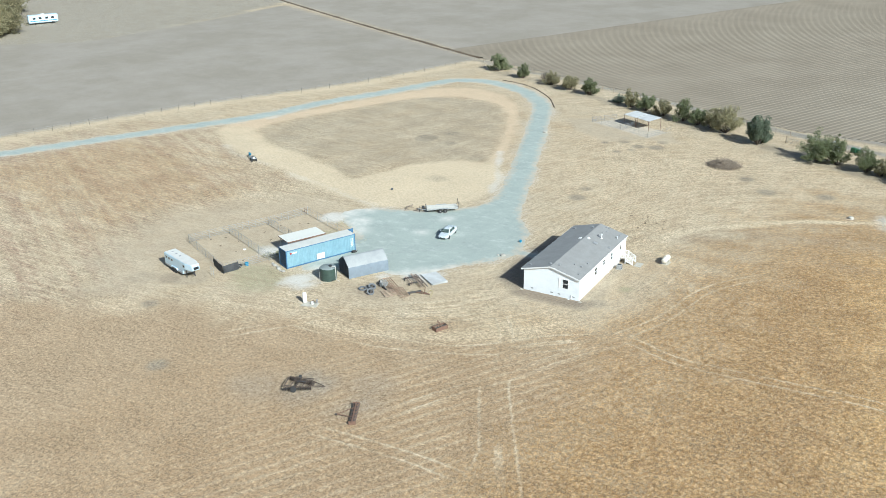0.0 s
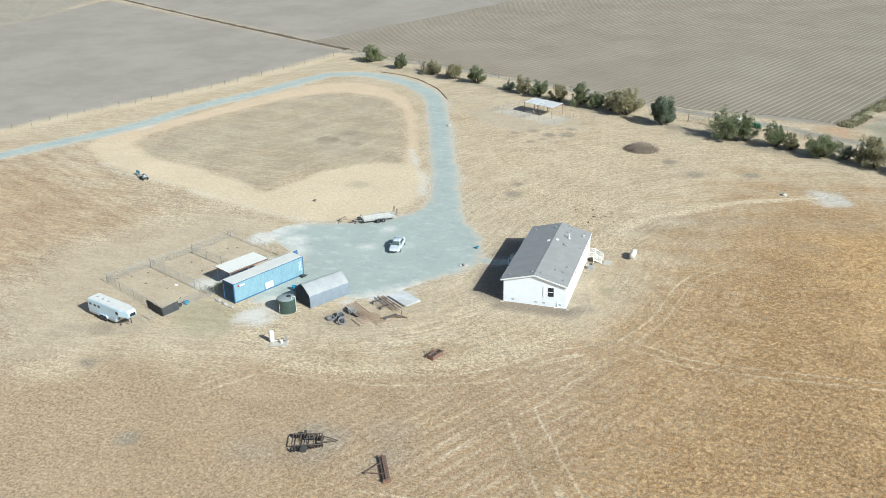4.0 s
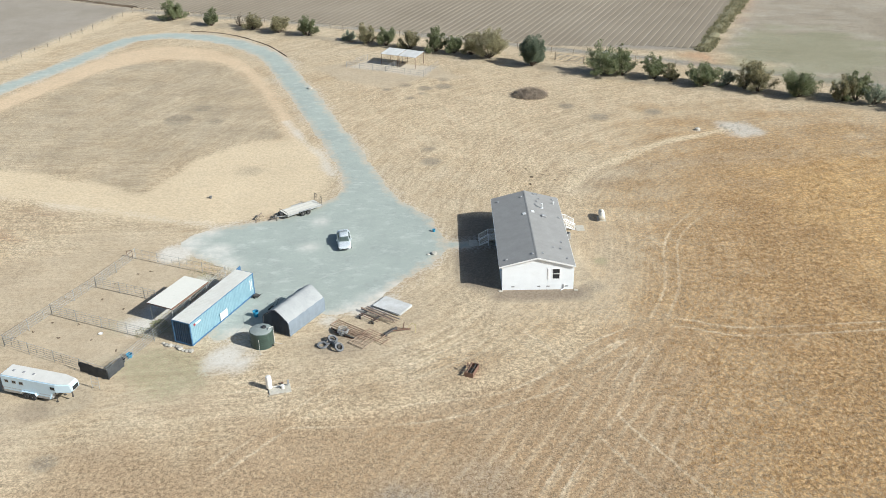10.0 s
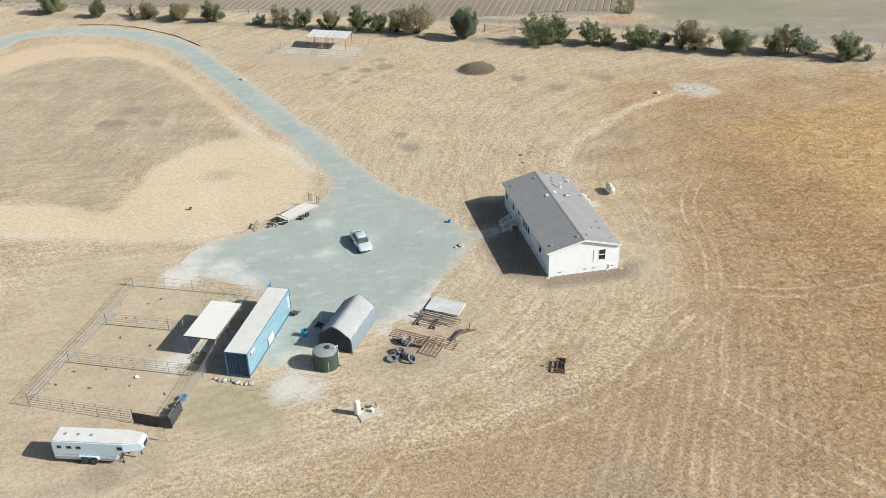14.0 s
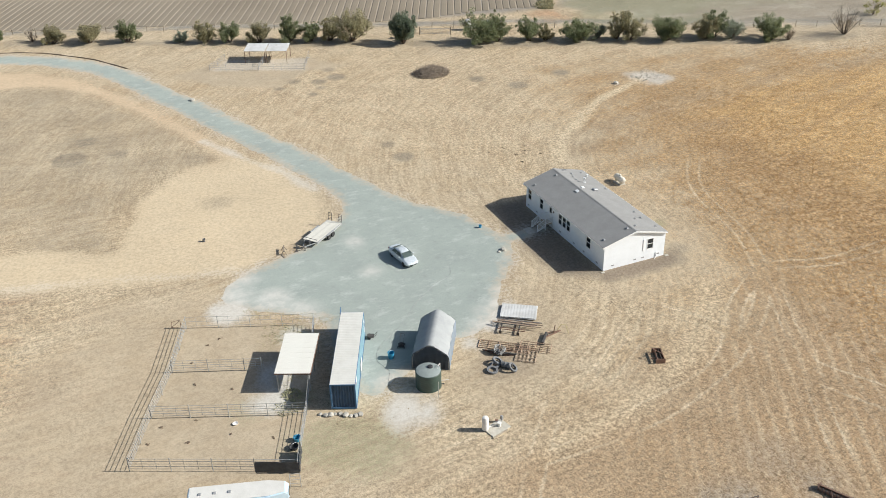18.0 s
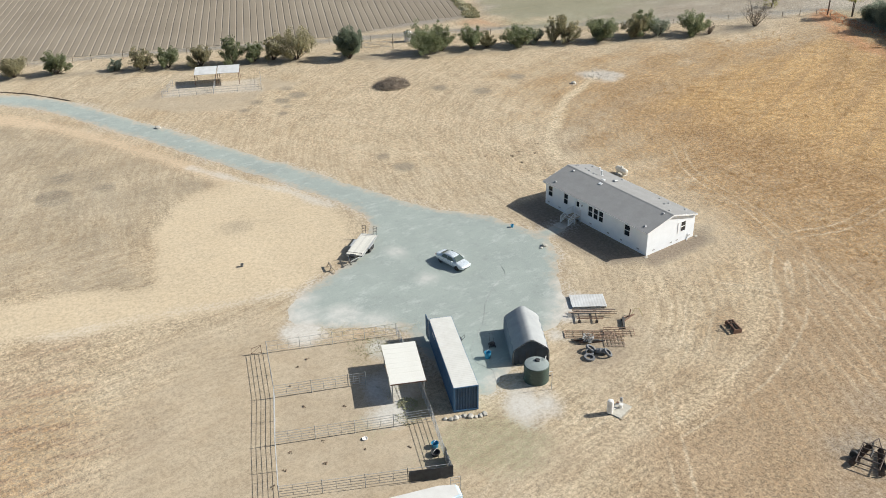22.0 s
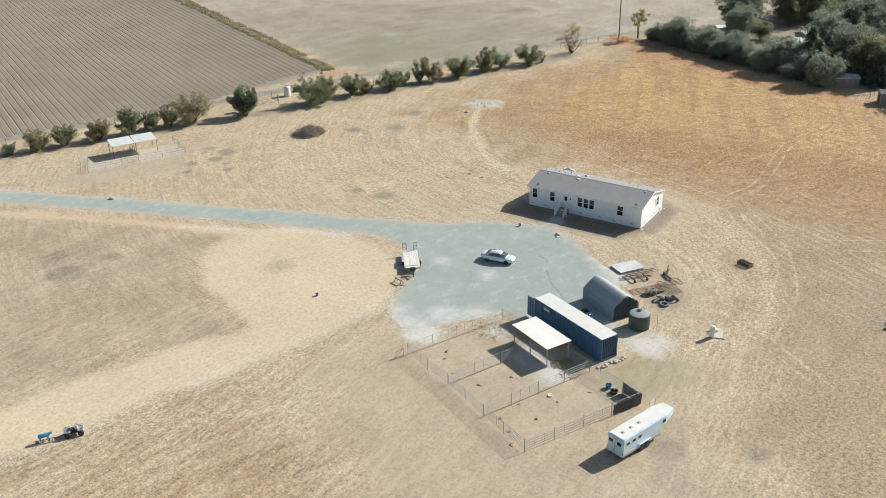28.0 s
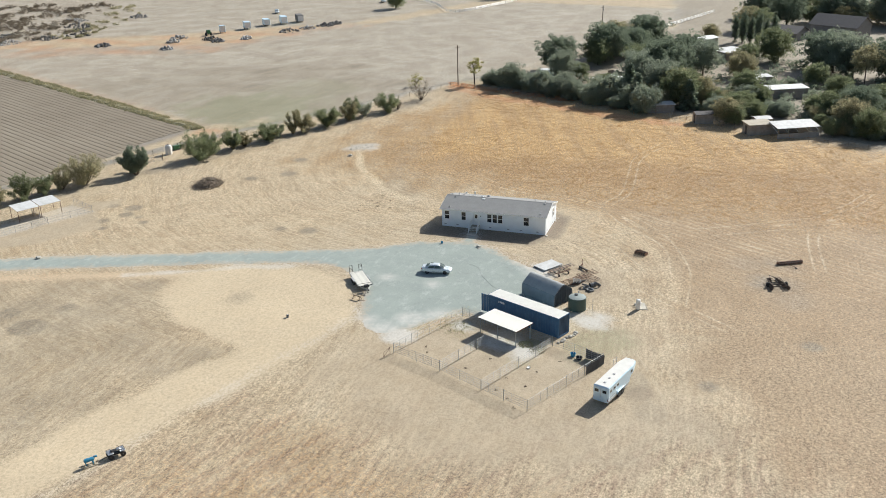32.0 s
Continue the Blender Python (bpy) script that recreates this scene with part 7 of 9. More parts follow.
# ---- all-terrain vehicle and the blue practice dummy on its sled ----
def atv():
    a = thing("quad_bike", "small grey four-wheeled quad bike on the sandy track", "quad bike", pose(-76.95, 30.1, 0, 0, 0, -126))
    part("frame", box(B(), -0.25, -0.75, 0.3, 0.25, 0.75, 0.52, 0.06), PLASTIC_BLACK, a)
    part("seat", box(B(), -0.18, -0.55, 0.72, 0.18, 0.15, 0.86, 0.06), PLASTIC_BLACK, a)
    part("tank_cover", box(B(), -0.22, 0.1, 0.66, 0.22, 0.5, 0.92, 0.07), STEEL, a)
    for y, w in ((-0.62, 0.52), (0.66, 0.5)):
        part("fender", box(B(), -w, y - 0.32, 0.62, w, y + 0.32, 0.72, 0.05), STEEL, a)
        part("rack", pipe(B(), [(-0.4, y - 0.25, 0.82), (0.4, y - 0.25, 0.82), (0.4, y + 0.25, 0.82), (-0.4, y + 0.25, 0.82), (-0.4, y - 0.25, 0.82)], 0.02), IRON, a)
    for s in (-1, 1):
        for y in (-0.62, 0.66):
            wheel(a, pose(s * 0.44, y, 0.29), 0.3, 0.24)
    part("handlebar", pipe(B(), [(-0.38, 0.28, 1.08), (-0.1, 0.42, 1.02), (0.1, 0.42, 1.02), (0.38, 0.28, 1.08)], 0.02), IRON, a)
    part("headlight", box(B(), -0.15, 0.88, 0.6, 0.15, 0.97, 0.72, 0.03), LIGHT_CLEAR, a)


atv()


def dummy():
    bm = B()
    lathe(bm, [(0.05, -0.75), (0.26, -0.66), (0.32, -0.35), (0.28, 0.1), (0.31, 0.5), (0.24, 0.68), (0.1, 0.78)], 14, pose(0, 0, 0.85, 90, 0, 0))
    for x in (-0.2, 0.2):
        for y in (-0.5, 0.5):
            rod(bm, (x, y, 0.75), (x, y, 0.12), 0.08, 0.06)
    box(bm, -0.14, -1.15, 0.95, 0.14, -0.65, 1.2, 0.05)
    tagged(part("practice_dummy", bm, PLASTIC_BLUE, smooth=True, m=pose(-79.3, 31.7, 0.1, 0, 0, 54) @ Matrix.Scale(0.75, 4)), "blue plastic steer-shaped roping practice dummy on a sled", "practice dummy")
    s = thing("dummy_sled", "low pale wooden sled with a tow bar behind the quad", "sled", pose(-79.3, 31.7, 0, 0, 0, 54))
    for x in (-0.35, 0.35):
        part("runner", box(B(), x - 0.05, -1.0, -0.03, x + 0.05, 1.0, 0.1, 0.02), WOOD_PALE, s)
    for y in (-0.6, 0.0, 0.6):
        part("cross_board", box(B(), -0.4, y - 0.08, 0.1, 0.4, y + 0.08, 0.14), WOOD_PALE, s)
    part("tow_bar", rod(B(), (0, -1.0, 0.1), (0.1, -2.0, 0.3), 0.03), IRON, s)


dummy()


# ---- small open shades with their own pen ----
def shade_unit(m, label):
    s = thing("shade_shelter", label, "shade shelter", m, "twin shade shelters by the tree line")
    w, d, z = 2.0, 1.95, 2.4
    bm = B()
    prism(bm, [(-d, z - 0.12), (d, z + 0.16), (d, z + 0.21), (-d, z - 0.07)], -w, w, axis="x")
    part("roof_sheet", bm, SHEET_WHITE, s)
    part("edge_trim", box(B(), -w, d, z + 0.02, w, d + 0.03, z + 0.2), STEEL, s)
    for x in (-w + 0.1, w - 0.1):
        for y in (-d + 0.1, d - 0.1):
            part("post", rod(B(), (x, y, -0.05), (x, y, z + 0.08 * y / d), 0.05), RUST, s)
        part("beam", rod(B(), (x, -d, z - 0.16), (x, d, z + 0.1), 0.05), RUST, s)
    for y in (-d + 0.2, 0, d - 0.2):
        part("purlin", rod(B(), (-w, y, z - 0.06 + 0.06 * y / d), (w, y, z - 0.06 + 0.06 * y / d), 0.04), RUST, s)


shade_unit(pose(-16.7, 94.9, 0, 0, 0, -27), "small shade shelter with a white sheet roof and rusty posts")
shade_unit(pose(-12.95, 93.1, 0, 0, 0, -27), "small shade shelter with a white sheet roof beside its twin")
pipe_fence("low pipe fence round the shade shelters", [(-26.4, 92.3), (-18.1, 88.7), (-10.4, 85.0), (-7.4, 91.6)], 1.2, 3, 0.018, VENTS)
pipe_fence("pipe panels dividing the shade shelter pen", [(-18.1, 88.7), (-14.9, 95.0)], 1.2, 4, 0.02, VENTS)
pipe_fence("short pipe fence at the open end of the shade shelters", [(-26.4, 92.3), (-22.4, 97.4)], 1.2, 4, 0.02, VENTS)


def brush_pile():
    r = random.Random(6)
    verts, faces = [], []
    for i in range(1700):
        a, d = r.uniform(0, 6.283), 2.9 * math.sqrt(r.random())
        h = 1.5 * (1 - (d / 3.1) ** 2) * r.random()
        p = Vector((d * math.cos(a) * 1.15, d * math.sin(a) * 0.95, h))
        u = Vector((r.uniform(-1, 1), r.uniform(-1, 1), r.uniform(-0.35, 0.45))).normalized() * r.uniform(0.3, 0.9)
        w = Vector((-u.y, u.x, 0)).normalized() * r.uniform(0.015, 0.04)
        k = Vector((0, 0, r.uniform(0.015, 0.04)))
        i0 = len(verts)
        verts += [tuple(p - u + w), tuple(p - u - w), tuple(p - u + k), tuple(p + u)]
        faces += [(i0, i0 + 1, i0 + 3), (i0 + 1, i0 + 2, i0 + 3), (i0 + 2, i0, i0 + 3), (i0, i0 + 2, i0 + 1)]
    ob = tagged(soup("brush_pile", verts, faces, STICKS), "low heap of dead grey-brown branches", "brush pile")
    ob.matrix_basis = pose(9.8, 72.4, 0)
    core = tagged(part("core_heap", lathe(B(), [(2.2, -0.02), (1.7, 0.35), (1.0, 0.6), (0.4, 0.7)], 16), STICKS, ob))


brush_pile()


# ---- trees ----
def leaf_cloud(seed, spread, height, low, clumps, per, size, tuft=0.7):
    """Leaves in clumps over an uneven crown; each leaf is a bent card of its own."""
    r = np.random.RandomState(seed)
    d = r.normal(size=(clumps, 3))
    d /= np.linalg.norm(d, axis=1)[:, None]
    lump = 1 + 0.28 * np.sin(3 * np.arctan2(d[:, 1], d[:, 0]) + r.uniform(0, 6)) * (1 - np.abs(d[:, 2])) + 0.2 * r.normal(size=clumps)
    rad = r.uniform(0.35, 1.0, clumps) ** 0.5 * np.clip(lump, 0.4, 1.5)
    mid, half = (height + low) / 2, (height - low) / 2
    c = d * rad[:, None] * np.array([spread / 2, spread / 2, half]) + np.array([0, 0, mid])
    c[:, 2] = np.clip(c[:, 2], low * 0.6 + 0.1, height * 1.06)
    cr = tuft * r.uniform(0.5, 1.3, clumps)
    q = r.normal(size=(clumps, per, 3))
    q *= (r.uniform(0.2, 1, (clumps, per, 1)) ** 0.5) / np.linalg.norm(q, axis=2, keepdims=True)
    p = (c[:, None, :] + q * cr[:, None, None] * np.array([1, 1, 0.7])).reshape(-1, 3)
    n = len(p)
    u = r.normal(size=(n, 3))
    u /= np.linalg.norm(u, axis=1)[:, None]
    w = np.cross(u, r.normal(size=(n, 3)))
    w /= np.linalg.norm(w, axis=1)[:, None] + 1e-9
    s = size * r.uniform(0.5, 1.1, (n, 1))
    bend = np.cross(u, w) * s * 0.25
    v = np.stack([p - u * s, p + w * s * 0.55 + bend, p + u * s, p - w * s * 0.55 + bend], 1).reshape(-1, 3)
    v[:, 2] = np.maximum(v[:, 2], 0.03)
    f = np.arange(4 * n).reshape(-1, 4)
    return v, f


def cloud_part(name, v, f, mat, parent):
    me = bpy.data.meshes.new(name)
    me.vertices.add(len(v))
    me.vertices.foreach_set("co", v.astype(np.float32).ravel())
    me.loops.add(f.size)
    me.loops.foreach_set("vertex_index", f.astype(np.int32).ravel())
    me.polygons.add(len(f))
    me.polygons.foreach_set("loop_start", np.arange(0, f.size, f.shape[1]))
    me.update()
    me.materials.append(mat)
    ob = new(name, me)
    ob.parent = parent
    return ob


def limbs(seed, height, spread, low, stems=1, r0=0.16):
    """Tapered stems and forked limbs."""
    r = random.Random(seed)
    bm = B()
    for s in range(stems):
        a = r.uniform(0, 6.283)
        foot = Vector((0.15 * math.cos(a), 0.15 * math.sin(a), -0.1)) * (stems > 1)
        foot.z = -0.1
        fork = Vector((0.12 * spread * math.cos(a) * (stems > 1), 0.12 * spread * math.sin(a) * (stems > 1), max(0.5, low + 0.15 * height)))
        rod(bm, foot, fork, r0, r0 * 0.7, 8)
        for k in range(5 if stems == 1 else 3):
            b = a + k * 6.283 / 5 + r.uniform(-0.5, 0.5)
            e = fork + Vector((math.cos(b) * spread * r.uniform(0.18, 0.34), math.sin(b) * spread * r.uniform(0.18, 0.34), (height - fork.z) * r.uniform(0.45, 0.8)))
            rod(bm, fork, e, r0 * 0.55, r0 * 0.25, 6)
            for j in range(3):
                g = fork.lerp(e, r.uniform(0.5, 1.0))
                t = g + Vector((r.uniform(-1, 1), r.uniform(-1, 1), r.uniform(0.1, 0.9))) * spread * 0.16
                rod(bm, g, t, r0 * 0.25, r0 * 0.08, 5)
    return bm


def tree(name, label, x, y, height, spread, low, mat, seed, clumps=90, per=26, size=0.24, stems=3, r0=0.1, group=""):
    t = thing(name, label, "tree" if name.endswith("tree") else "shrub", pose(x, y, 0, 0, 0, seed * 47 % 360), group)
    part("trunk", limbs(seed, height * 0.9, spread, low, stems, r0), BARK, t, smooth=True)
    v, f = leaf_cloud(seed, spread, height, low, clumps, per, size, 0.62)
    cloud_part("crown", v, f, mat, t)
    return t


ROW = "trees along the field fence"
row = [(-73.0, 135.1, 4.8, 6.0, 0), (-62.2, 128.9, 4.5, 3.6, 0), (-55.3, 128.1, 3.0, 2.4, 4), (-51.4, 124.6, 3.4, 4.8, 2), (-44.6, 121.4, 4.3, 5.4, 2), (-37.6, 118.2, 4.6, 4.8, 0), (-27.5, 113.3, 2.0, 3.0, 3), (-23.3, 110.4, 4.6, 4.5, 2),
       (-18.8, 108.6, 4.4, 4.5, 0), (-13.5, 105.4, 4.3, 4.9, 2), (-7.8, 103.1, 5.4, 4.9, 0), (-3.9, 101.5, 4.1, 4.0, 0), (-0.3, 100.1, 4.7, 4.0, 2), (3.5, 97.6, 6.5, 7.4, 2), (12.0, 91.2, 6.2, 7.0, 1), (25.7, 84.8, 6.3, 6.8, 0),
       (29.3, 83.8, 5.7, 4.7, 0), (35.2, 81.4, 4.6, 4.9, 0), (38.2, 80.2, 3.3, 3.3, 2), (43.9, 77.0, 4.7, 6.3, 0), (48.2, 76.6, 2.9, 3.5, 3), (51.0, 74.2, 5.3, 3.8, 2), (53.0, 72.5, 5.6, 5.4, 2), (59.4, 69.0, 4.6, 6.6, 0),
       (66.7, 66.2, 4.8, 5.3, 2), (68.8, 66.2, 5.8, 4.7, 0), (71.3, 64.0, 3.9, 4.7, 3), (77.4, 60.0, 5.1, 6.0, 0), (80.4, 58.1, 2.7, 2.6, 4), (92.6, 55.9, 6.6, 6.5, 4)]
MATS = [LEAF_GREEN, LEAF_DARK, LEAF_OLIVE, LEAF_GREY, TWIGS]
WORDS = ["bushy green tree with foliage close to the ground", "dense dark green rounded tree with a full crown", "olive-brown spreading tree with dry autumn leaves", "thin grey-green scrubby bush along the fence", "nearly bare grey-brown tree with fine twigs"]


def shrub_tree(label, x, y, height, spread, mat, seed, dense, size):
    """Several stems that fan out from the foot, with leaves in loose clumps along their outer parts."""
    t = thing("shrub_tree", label, "tree", pose(x, y, 0), ROW)
    r = np.random.RandomState(seed)
    bm, spots = B(), []
    n = 9 + int(1.3 * spread)
    for k in range(n):
        a, out = k * 2.4 + r.uniform(-0.4, 0.4), (0.15 + 0.85 * math.sqrt((k + 0.5) / n)) * r.uniform(0.6, 1.2)
        top = height * (1.02 - 0.5 * out ** 2.2) * r.uniform(0.7, 1.08) * (1 if k % 4 else 0.5)
        e = Vector((math.cos(a) * out * spread / 2, math.sin(a) * out * spread / 2, top))
        foot = Vector((0.14 * math.cos(a), 0.14 * math.sin(a), -0.1))
        knee = Vector((e.x * 0.45, e.y * 0.45, top * 0.36))
        rod(bm, foot, knee, 0.07, 0.05, 6)
        rod(bm, knee, e, 0.05, 0.015, 5)
        for j in range(3):
            g = knee.lerp(e, r.uniform(0.2, 0.9))
            h = g + Vector((r.uniform(-1, 1), r.uniform(-1, 1), r.uniform(0.0, 0.8))) * spread * 0.13
            rod(bm, g, h, 0.025, 0.008, 4)
            spots.append(h)
        for u in (0.12, 0.3, 0.5, 0.66, 0.82, 1.0):
            spots.append(knee.lerp(e, u) + Vector(r.normal(0, 0.16, 3)))
    part("trunk", bm, BARK, t, smooth=True)
    c = np.array([tuple(p) for p in spots])
    m = len(c)
    per = int(dense * (spread / 5.0) ** 0.8)
    q = r.normal(size=(m, per, 3))
    q *= (r.uniform(0.1, 1, (m, per, 1)) ** 0.4) / np.linalg.norm(q, axis=2, keepdims=True)
    p = (c[:, None, :] + q * (spread * 0.088 * r.uniform(0.6, 1.35, m))[:, None, None]).reshape(-1, 3)
    p[:, 2] = np.maximum(p[:, 2], 0.15)
    n = len(p)
    u = r.normal(size=(n, 3))
    u /= np.linalg.norm(u, axis=1)[:, None]
    w = np.cross(u, r.normal(size=(n, 3)))
    w /= np.linalg.norm(w, axis=1)[:, None] + 1e-9
    s = size * r.uniform(0.5, 1.1, (n, 1))
    bend = np.cross(u, w) * s * 0.25
    v = np.stack([p - u * s, p + w * s * 0.55 + bend, p + u * s, p - w * s * 0.55 + bend], 1).reshape(-1, 3)
    v[:, 2] = np.maximum(v[:, 2], 0.03)
    cloud_part("crown", v, np.arange(4 * n).reshape(-1, 4), mat, t)


for i, (x, y, h, s, k) in enumerate(row):
    shrub_tree(WORDS[k], x, y, h, s * (1.12 if k != 1 else 1.0), MATS[k], 100 + i, {0: 44, 1: 110, 2: 40, 3: 24, 4: 8}[k], {1: 0.15, 4: 0.11}.get(k, 0.155))
tree("roadside_tree", "slender yellow-leaved tree near the power pole", 115.2, 47.3, 8.0, 3.6, 3.4, LEAF_YELLOW, 140, 40, 22, 0.26, 2, 0.12)
tree("roadside_bush", "low grey bush beside the power pole", 108.0, 63.5, 3.6, 4.5, 0.3, LEAF_YELLOW, 141, 30, 18, 0.2, 3, 0.07)

# woods: a few tree kinds, then copies
KINDS = {}


def wood_tree(key, label, x, y, scale=1.0, turn=0.0, squash=1.0):
    specs = {"broad": ("woodland_tree", 12.0, 13.0, 1.4, LEAF_DARK, 620, 52, 0.25, 1, 0.32), "round": ("woodland_tree", 9.0, 8.5, 0.9, LEAF_GREEN, 340, 50, 0.22, 1, 0.25),
             "olive": ("woodland_tree", 8.0, 8.0, 0.6, LEAF_OLIVE, 290, 48, 0.21, 2, 0.2), "hedge": ("hedge_bush", 5.0, 7.5, 0.1, LEAF_GREY, 360, 50, 0.2, 4, 0.12),
             "grey": ("woodland_tree", 10.5, 9.5, 1.6, LEAF_GREY, 340, 48, 0.23, 1, 0.28), "column": ("cypress_tree", 11.0, 2.6, 0.3, LEAF_DARK, 220, 40, 0.18, 1, 0.2), "thin": ("woodland_tree", 11.0, 7.5, 4.2, LEAF_OLIVE, 180, 42, 0.22, 1, 0.2)}
    m = pose(x, y, 0, 0, 0, turn) @ Matrix.Diagonal((scale, scale, scale * squash, 1))
    if key not in KINDS:
        name, h, s, low, mat, c, p, size, stems, r0 = specs[key]
        t = thing(name, label, "hedge" if key == "hedge" else "tree", m, "woodland beside the field")
        part("trunk", limbs(len(KINDS) + 60, h * 0.9, s, low, stems, r0), BARK, t, smooth=True)
        v, f = leaf_cloud(len(KINDS) + 300, s, h, low, c, p, size, 0.55 if key == "column" else 1.05)
        cloud_part("crown", v, f, mat, t)
        KINDS[key] = t
        return t
    t = copy_thing(KINDS[key], m)
    t.matrix_basis = m
    return tagged(t, label)


def conifer(x, y, h, s, seed, label):
    """Tiers of drooping branches round a straight trunk."""
    t = thing("conifer_tree", label, "tree", pose(x, y, 0, 0, 0, seed * 31), "woodland beside the field")
    part("trunk", rod(B(), (0, 0, -0.1), (0, 0, h), 0.22, 0.04, 8), BARK, t)
    r = np.random.RandomState(seed)
    vs = []
    for k in range(22):
        z = 0.8 + (h - 1.0) * k / 22
        reach = s / 2 * (1 - k / 23) ** 0.8
        for b in range(9):
            a = r.uniform(0, 6.283)
            L = reach * r.uniform(0.7, 1.1)
            n = 16
            tt = r.uniform(0.2, 1, n)
            p = np.stack([np.cos(a) * tt * L, np.sin(a) * tt * L, z - 0.25 * tt * L + r.normal(0, 0.08, n)], 1) + r.normal(0, 0.14, (n, 3))
            u = np.stack([np.cos(a + r.normal(0, 0.7, n)), np.sin(a + r.normal(0, 0.7, n)), r.normal(-0.2, 0.3, n)], 1) * 0.38
            w = np.cross(u, r.normal(size=(n, 3)))
            w *= 0.16 / (np.linalg.norm(w, axis=1)[:, None] + 1e-9)
            vs.append(np.stack([p - u, p + w, p + u, p - w], 1).reshape(-1, 3))
    v = np.concatenate(vs)
    v[:, 2] = np.maximum(v[:, 2], 0.03)
    cloud_part("crown", v, np.arange(len(v)).reshape(-1, 4), LEAF_DARK, t)


for i in range(15):
    k = i / 8
    wood_tree("hedge", "dense grey-green hedge bush at the field corner", 116.2 - 13 * k + 1.6 * math.sin(i * 3), 42.5 - 27 * k, 0.72 + 0.3 * ((i * 5) % 4) / 3, i * 71, 0.9 + 0.25 * (i % 3))
for i, (key, lab, x, y, s) in enumerate((
        ("broad", "large dark broadleaf tree with a heavy crown", 141, 28, 0.85), ("broad", "large dark broadleaf tree with a heavy crown", 158, 16, 1.0), ("olive", "olive-brown broadleaf tree in dry leaf", 178, 16, 1.25),
        ("broad", "large dark broadleaf tree with a heavy crown", 184, 6, 0.95), ("round", "round green garden tree", 129, 19, 0.55), ("round", "round green garden tree", 107, 8, 0.7), ("hedge", "dense grey-green hedge bush at the field corner", 100, 2, 1.0),
        ("broad", "large dark broadleaf tree with a heavy crown", 128, -6, 1.05), ("grey", "tall grey-green tree with a loose crown", 118, 0, 1.0), ("broad", "large dark broadleaf tree with a heavy crown", 146, -10, 0.95), ("grey", "tall grey-green tree with a loose crown", 140, -16, 1.0),
        ("olive", "olive-brown broadleaf tree in dry leaf", 85.5, -25.5, 0.75), ("round", "round green garden tree", 84.0, -27.5, 0.55), ("olive", "olive-brown broadleaf tree in dry leaf", 104, -18, 0.9), ("round", "round green garden tree", 113, -29, 0.85), ("grey", "tall grey-green tree with a loose crown", 108, -8, 0.95),
        ("round", "round green garden tree", 160, -28, 0.75), ("round", "round green garden tree", 168, -36, 1.15), ("broad", "large dark broadleaf tree with a heavy crown", 158, -50, 0.95), ("grey", "tall grey-green tree with a loose crown", 148, -56, 1.0), ("thin", "tall thin tree with a high crown", 136, -60, 1.0),
        ("thin", "tall thin tree with a high crown", 146, -68, 1.0), ("olive", "olive-brown broadleaf tree in dry leaf", 84, -53, 0.95), ("round", "round green garden tree", 78, -57, 0.75), ("broad", "large dark broadleaf tree with a heavy crown", 86, -66, 0.7), ("olive", "olive-brown broadleaf tree in dry leaf", 76, -72, 0.9),
        ("round", "round green garden tree", 226, -30, 1.0), ("broad", "large dark broadleaf tree with a heavy crown", 246, -40, 1.0), ("broad", "large dark broadleaf tree with a heavy crown", 256, -58, 1.1), ("grey", "tall grey-green tree with a loose crown", 250, -76, 1.1), ("round", "round green garden tree", 236, -86, 1.2),
        ("olive", "olive-brown broadleaf tree in dry leaf", 206, -14, 0.7), ("round", "round green garden tree", 192, 3, 0.5), ("broad", "large dark broadleaf tree with a heavy crown", 268, -30, 1.0), ("round", "round green garden tree", 99, -28, 0.5), ("hedge", "dense grey-green hedge bush at the field corner", 96, -38, 0.7),
        ("round", "round green garden tree", 118, -52, 0.7), ("olive", "olive-brown broadleaf tree in dry leaf", 128, -76, 1.1), ("round", "round green garden tree", 104, -62, 0.8),
        ("broad", "large dark broadleaf tree with a heavy crown", 112, -84, 0.9), ("broad", "large dark broadleaf tree with a heavy crown", 300, -46, 1.2), ("broad", "large dark broadleaf tree with a heavy crown", 290, -80, 1.2), ("round", "round green garden tree", 268, 132, 0.9),
        ("round", "round green garden tree", 312, 92, 1.0))):
    wood_tree(key, lab, x, y, s, i * 67)
r = random.Random(77)
planted = 0
for i in range(90):
    k = r.random()
    x, y = 101 - 30 * k + r.uniform(2, 22), 4 - 66 * k + r.uniform(-4, 4)
    if (88 < x < 99 and -14 < y < -3) or (74 < x < 87 and -47 < y < -16):
        continue
    wood_tree(("hedge", "olive", "round")[i % 3], ("low grey-green undergrowth bush", "olive-brown broadleaf tree in dry leaf", "round green garden tree")[i % 3], x, y, r.uniform(0.3, 0.62), r.uniform(0, 360))
while planted < 90:
    x, y = r.uniform(88, 300), r.uniform(-150, 34)
    if area_gap(np.array(x), np.array(y), WOODS) > -5 or (160 < x < 245 and abs(y + 10 + 0.26 * (x - 60)) < 26) or (108 < x < 128 and -48 < y < -28) or (x > 170 and y > -14):
        continue
    key = r.choice(("broad", "grey", "round", "olive", "hedge", "hedge", "round", "olive"))
    wood_tree(key, {"broad": "large dark broadleaf tree with a heavy crown", "grey": "tall grey-green tree with a loose crown", "round": "round green garden tree", "olive": "olive-brown broadleaf tree in dry leaf", "hedge": "low grey-green undergrowth bush"}[key], x, y, r.uniform(0.65, 1.15), r.uniform(0, 360))
    planted += 1
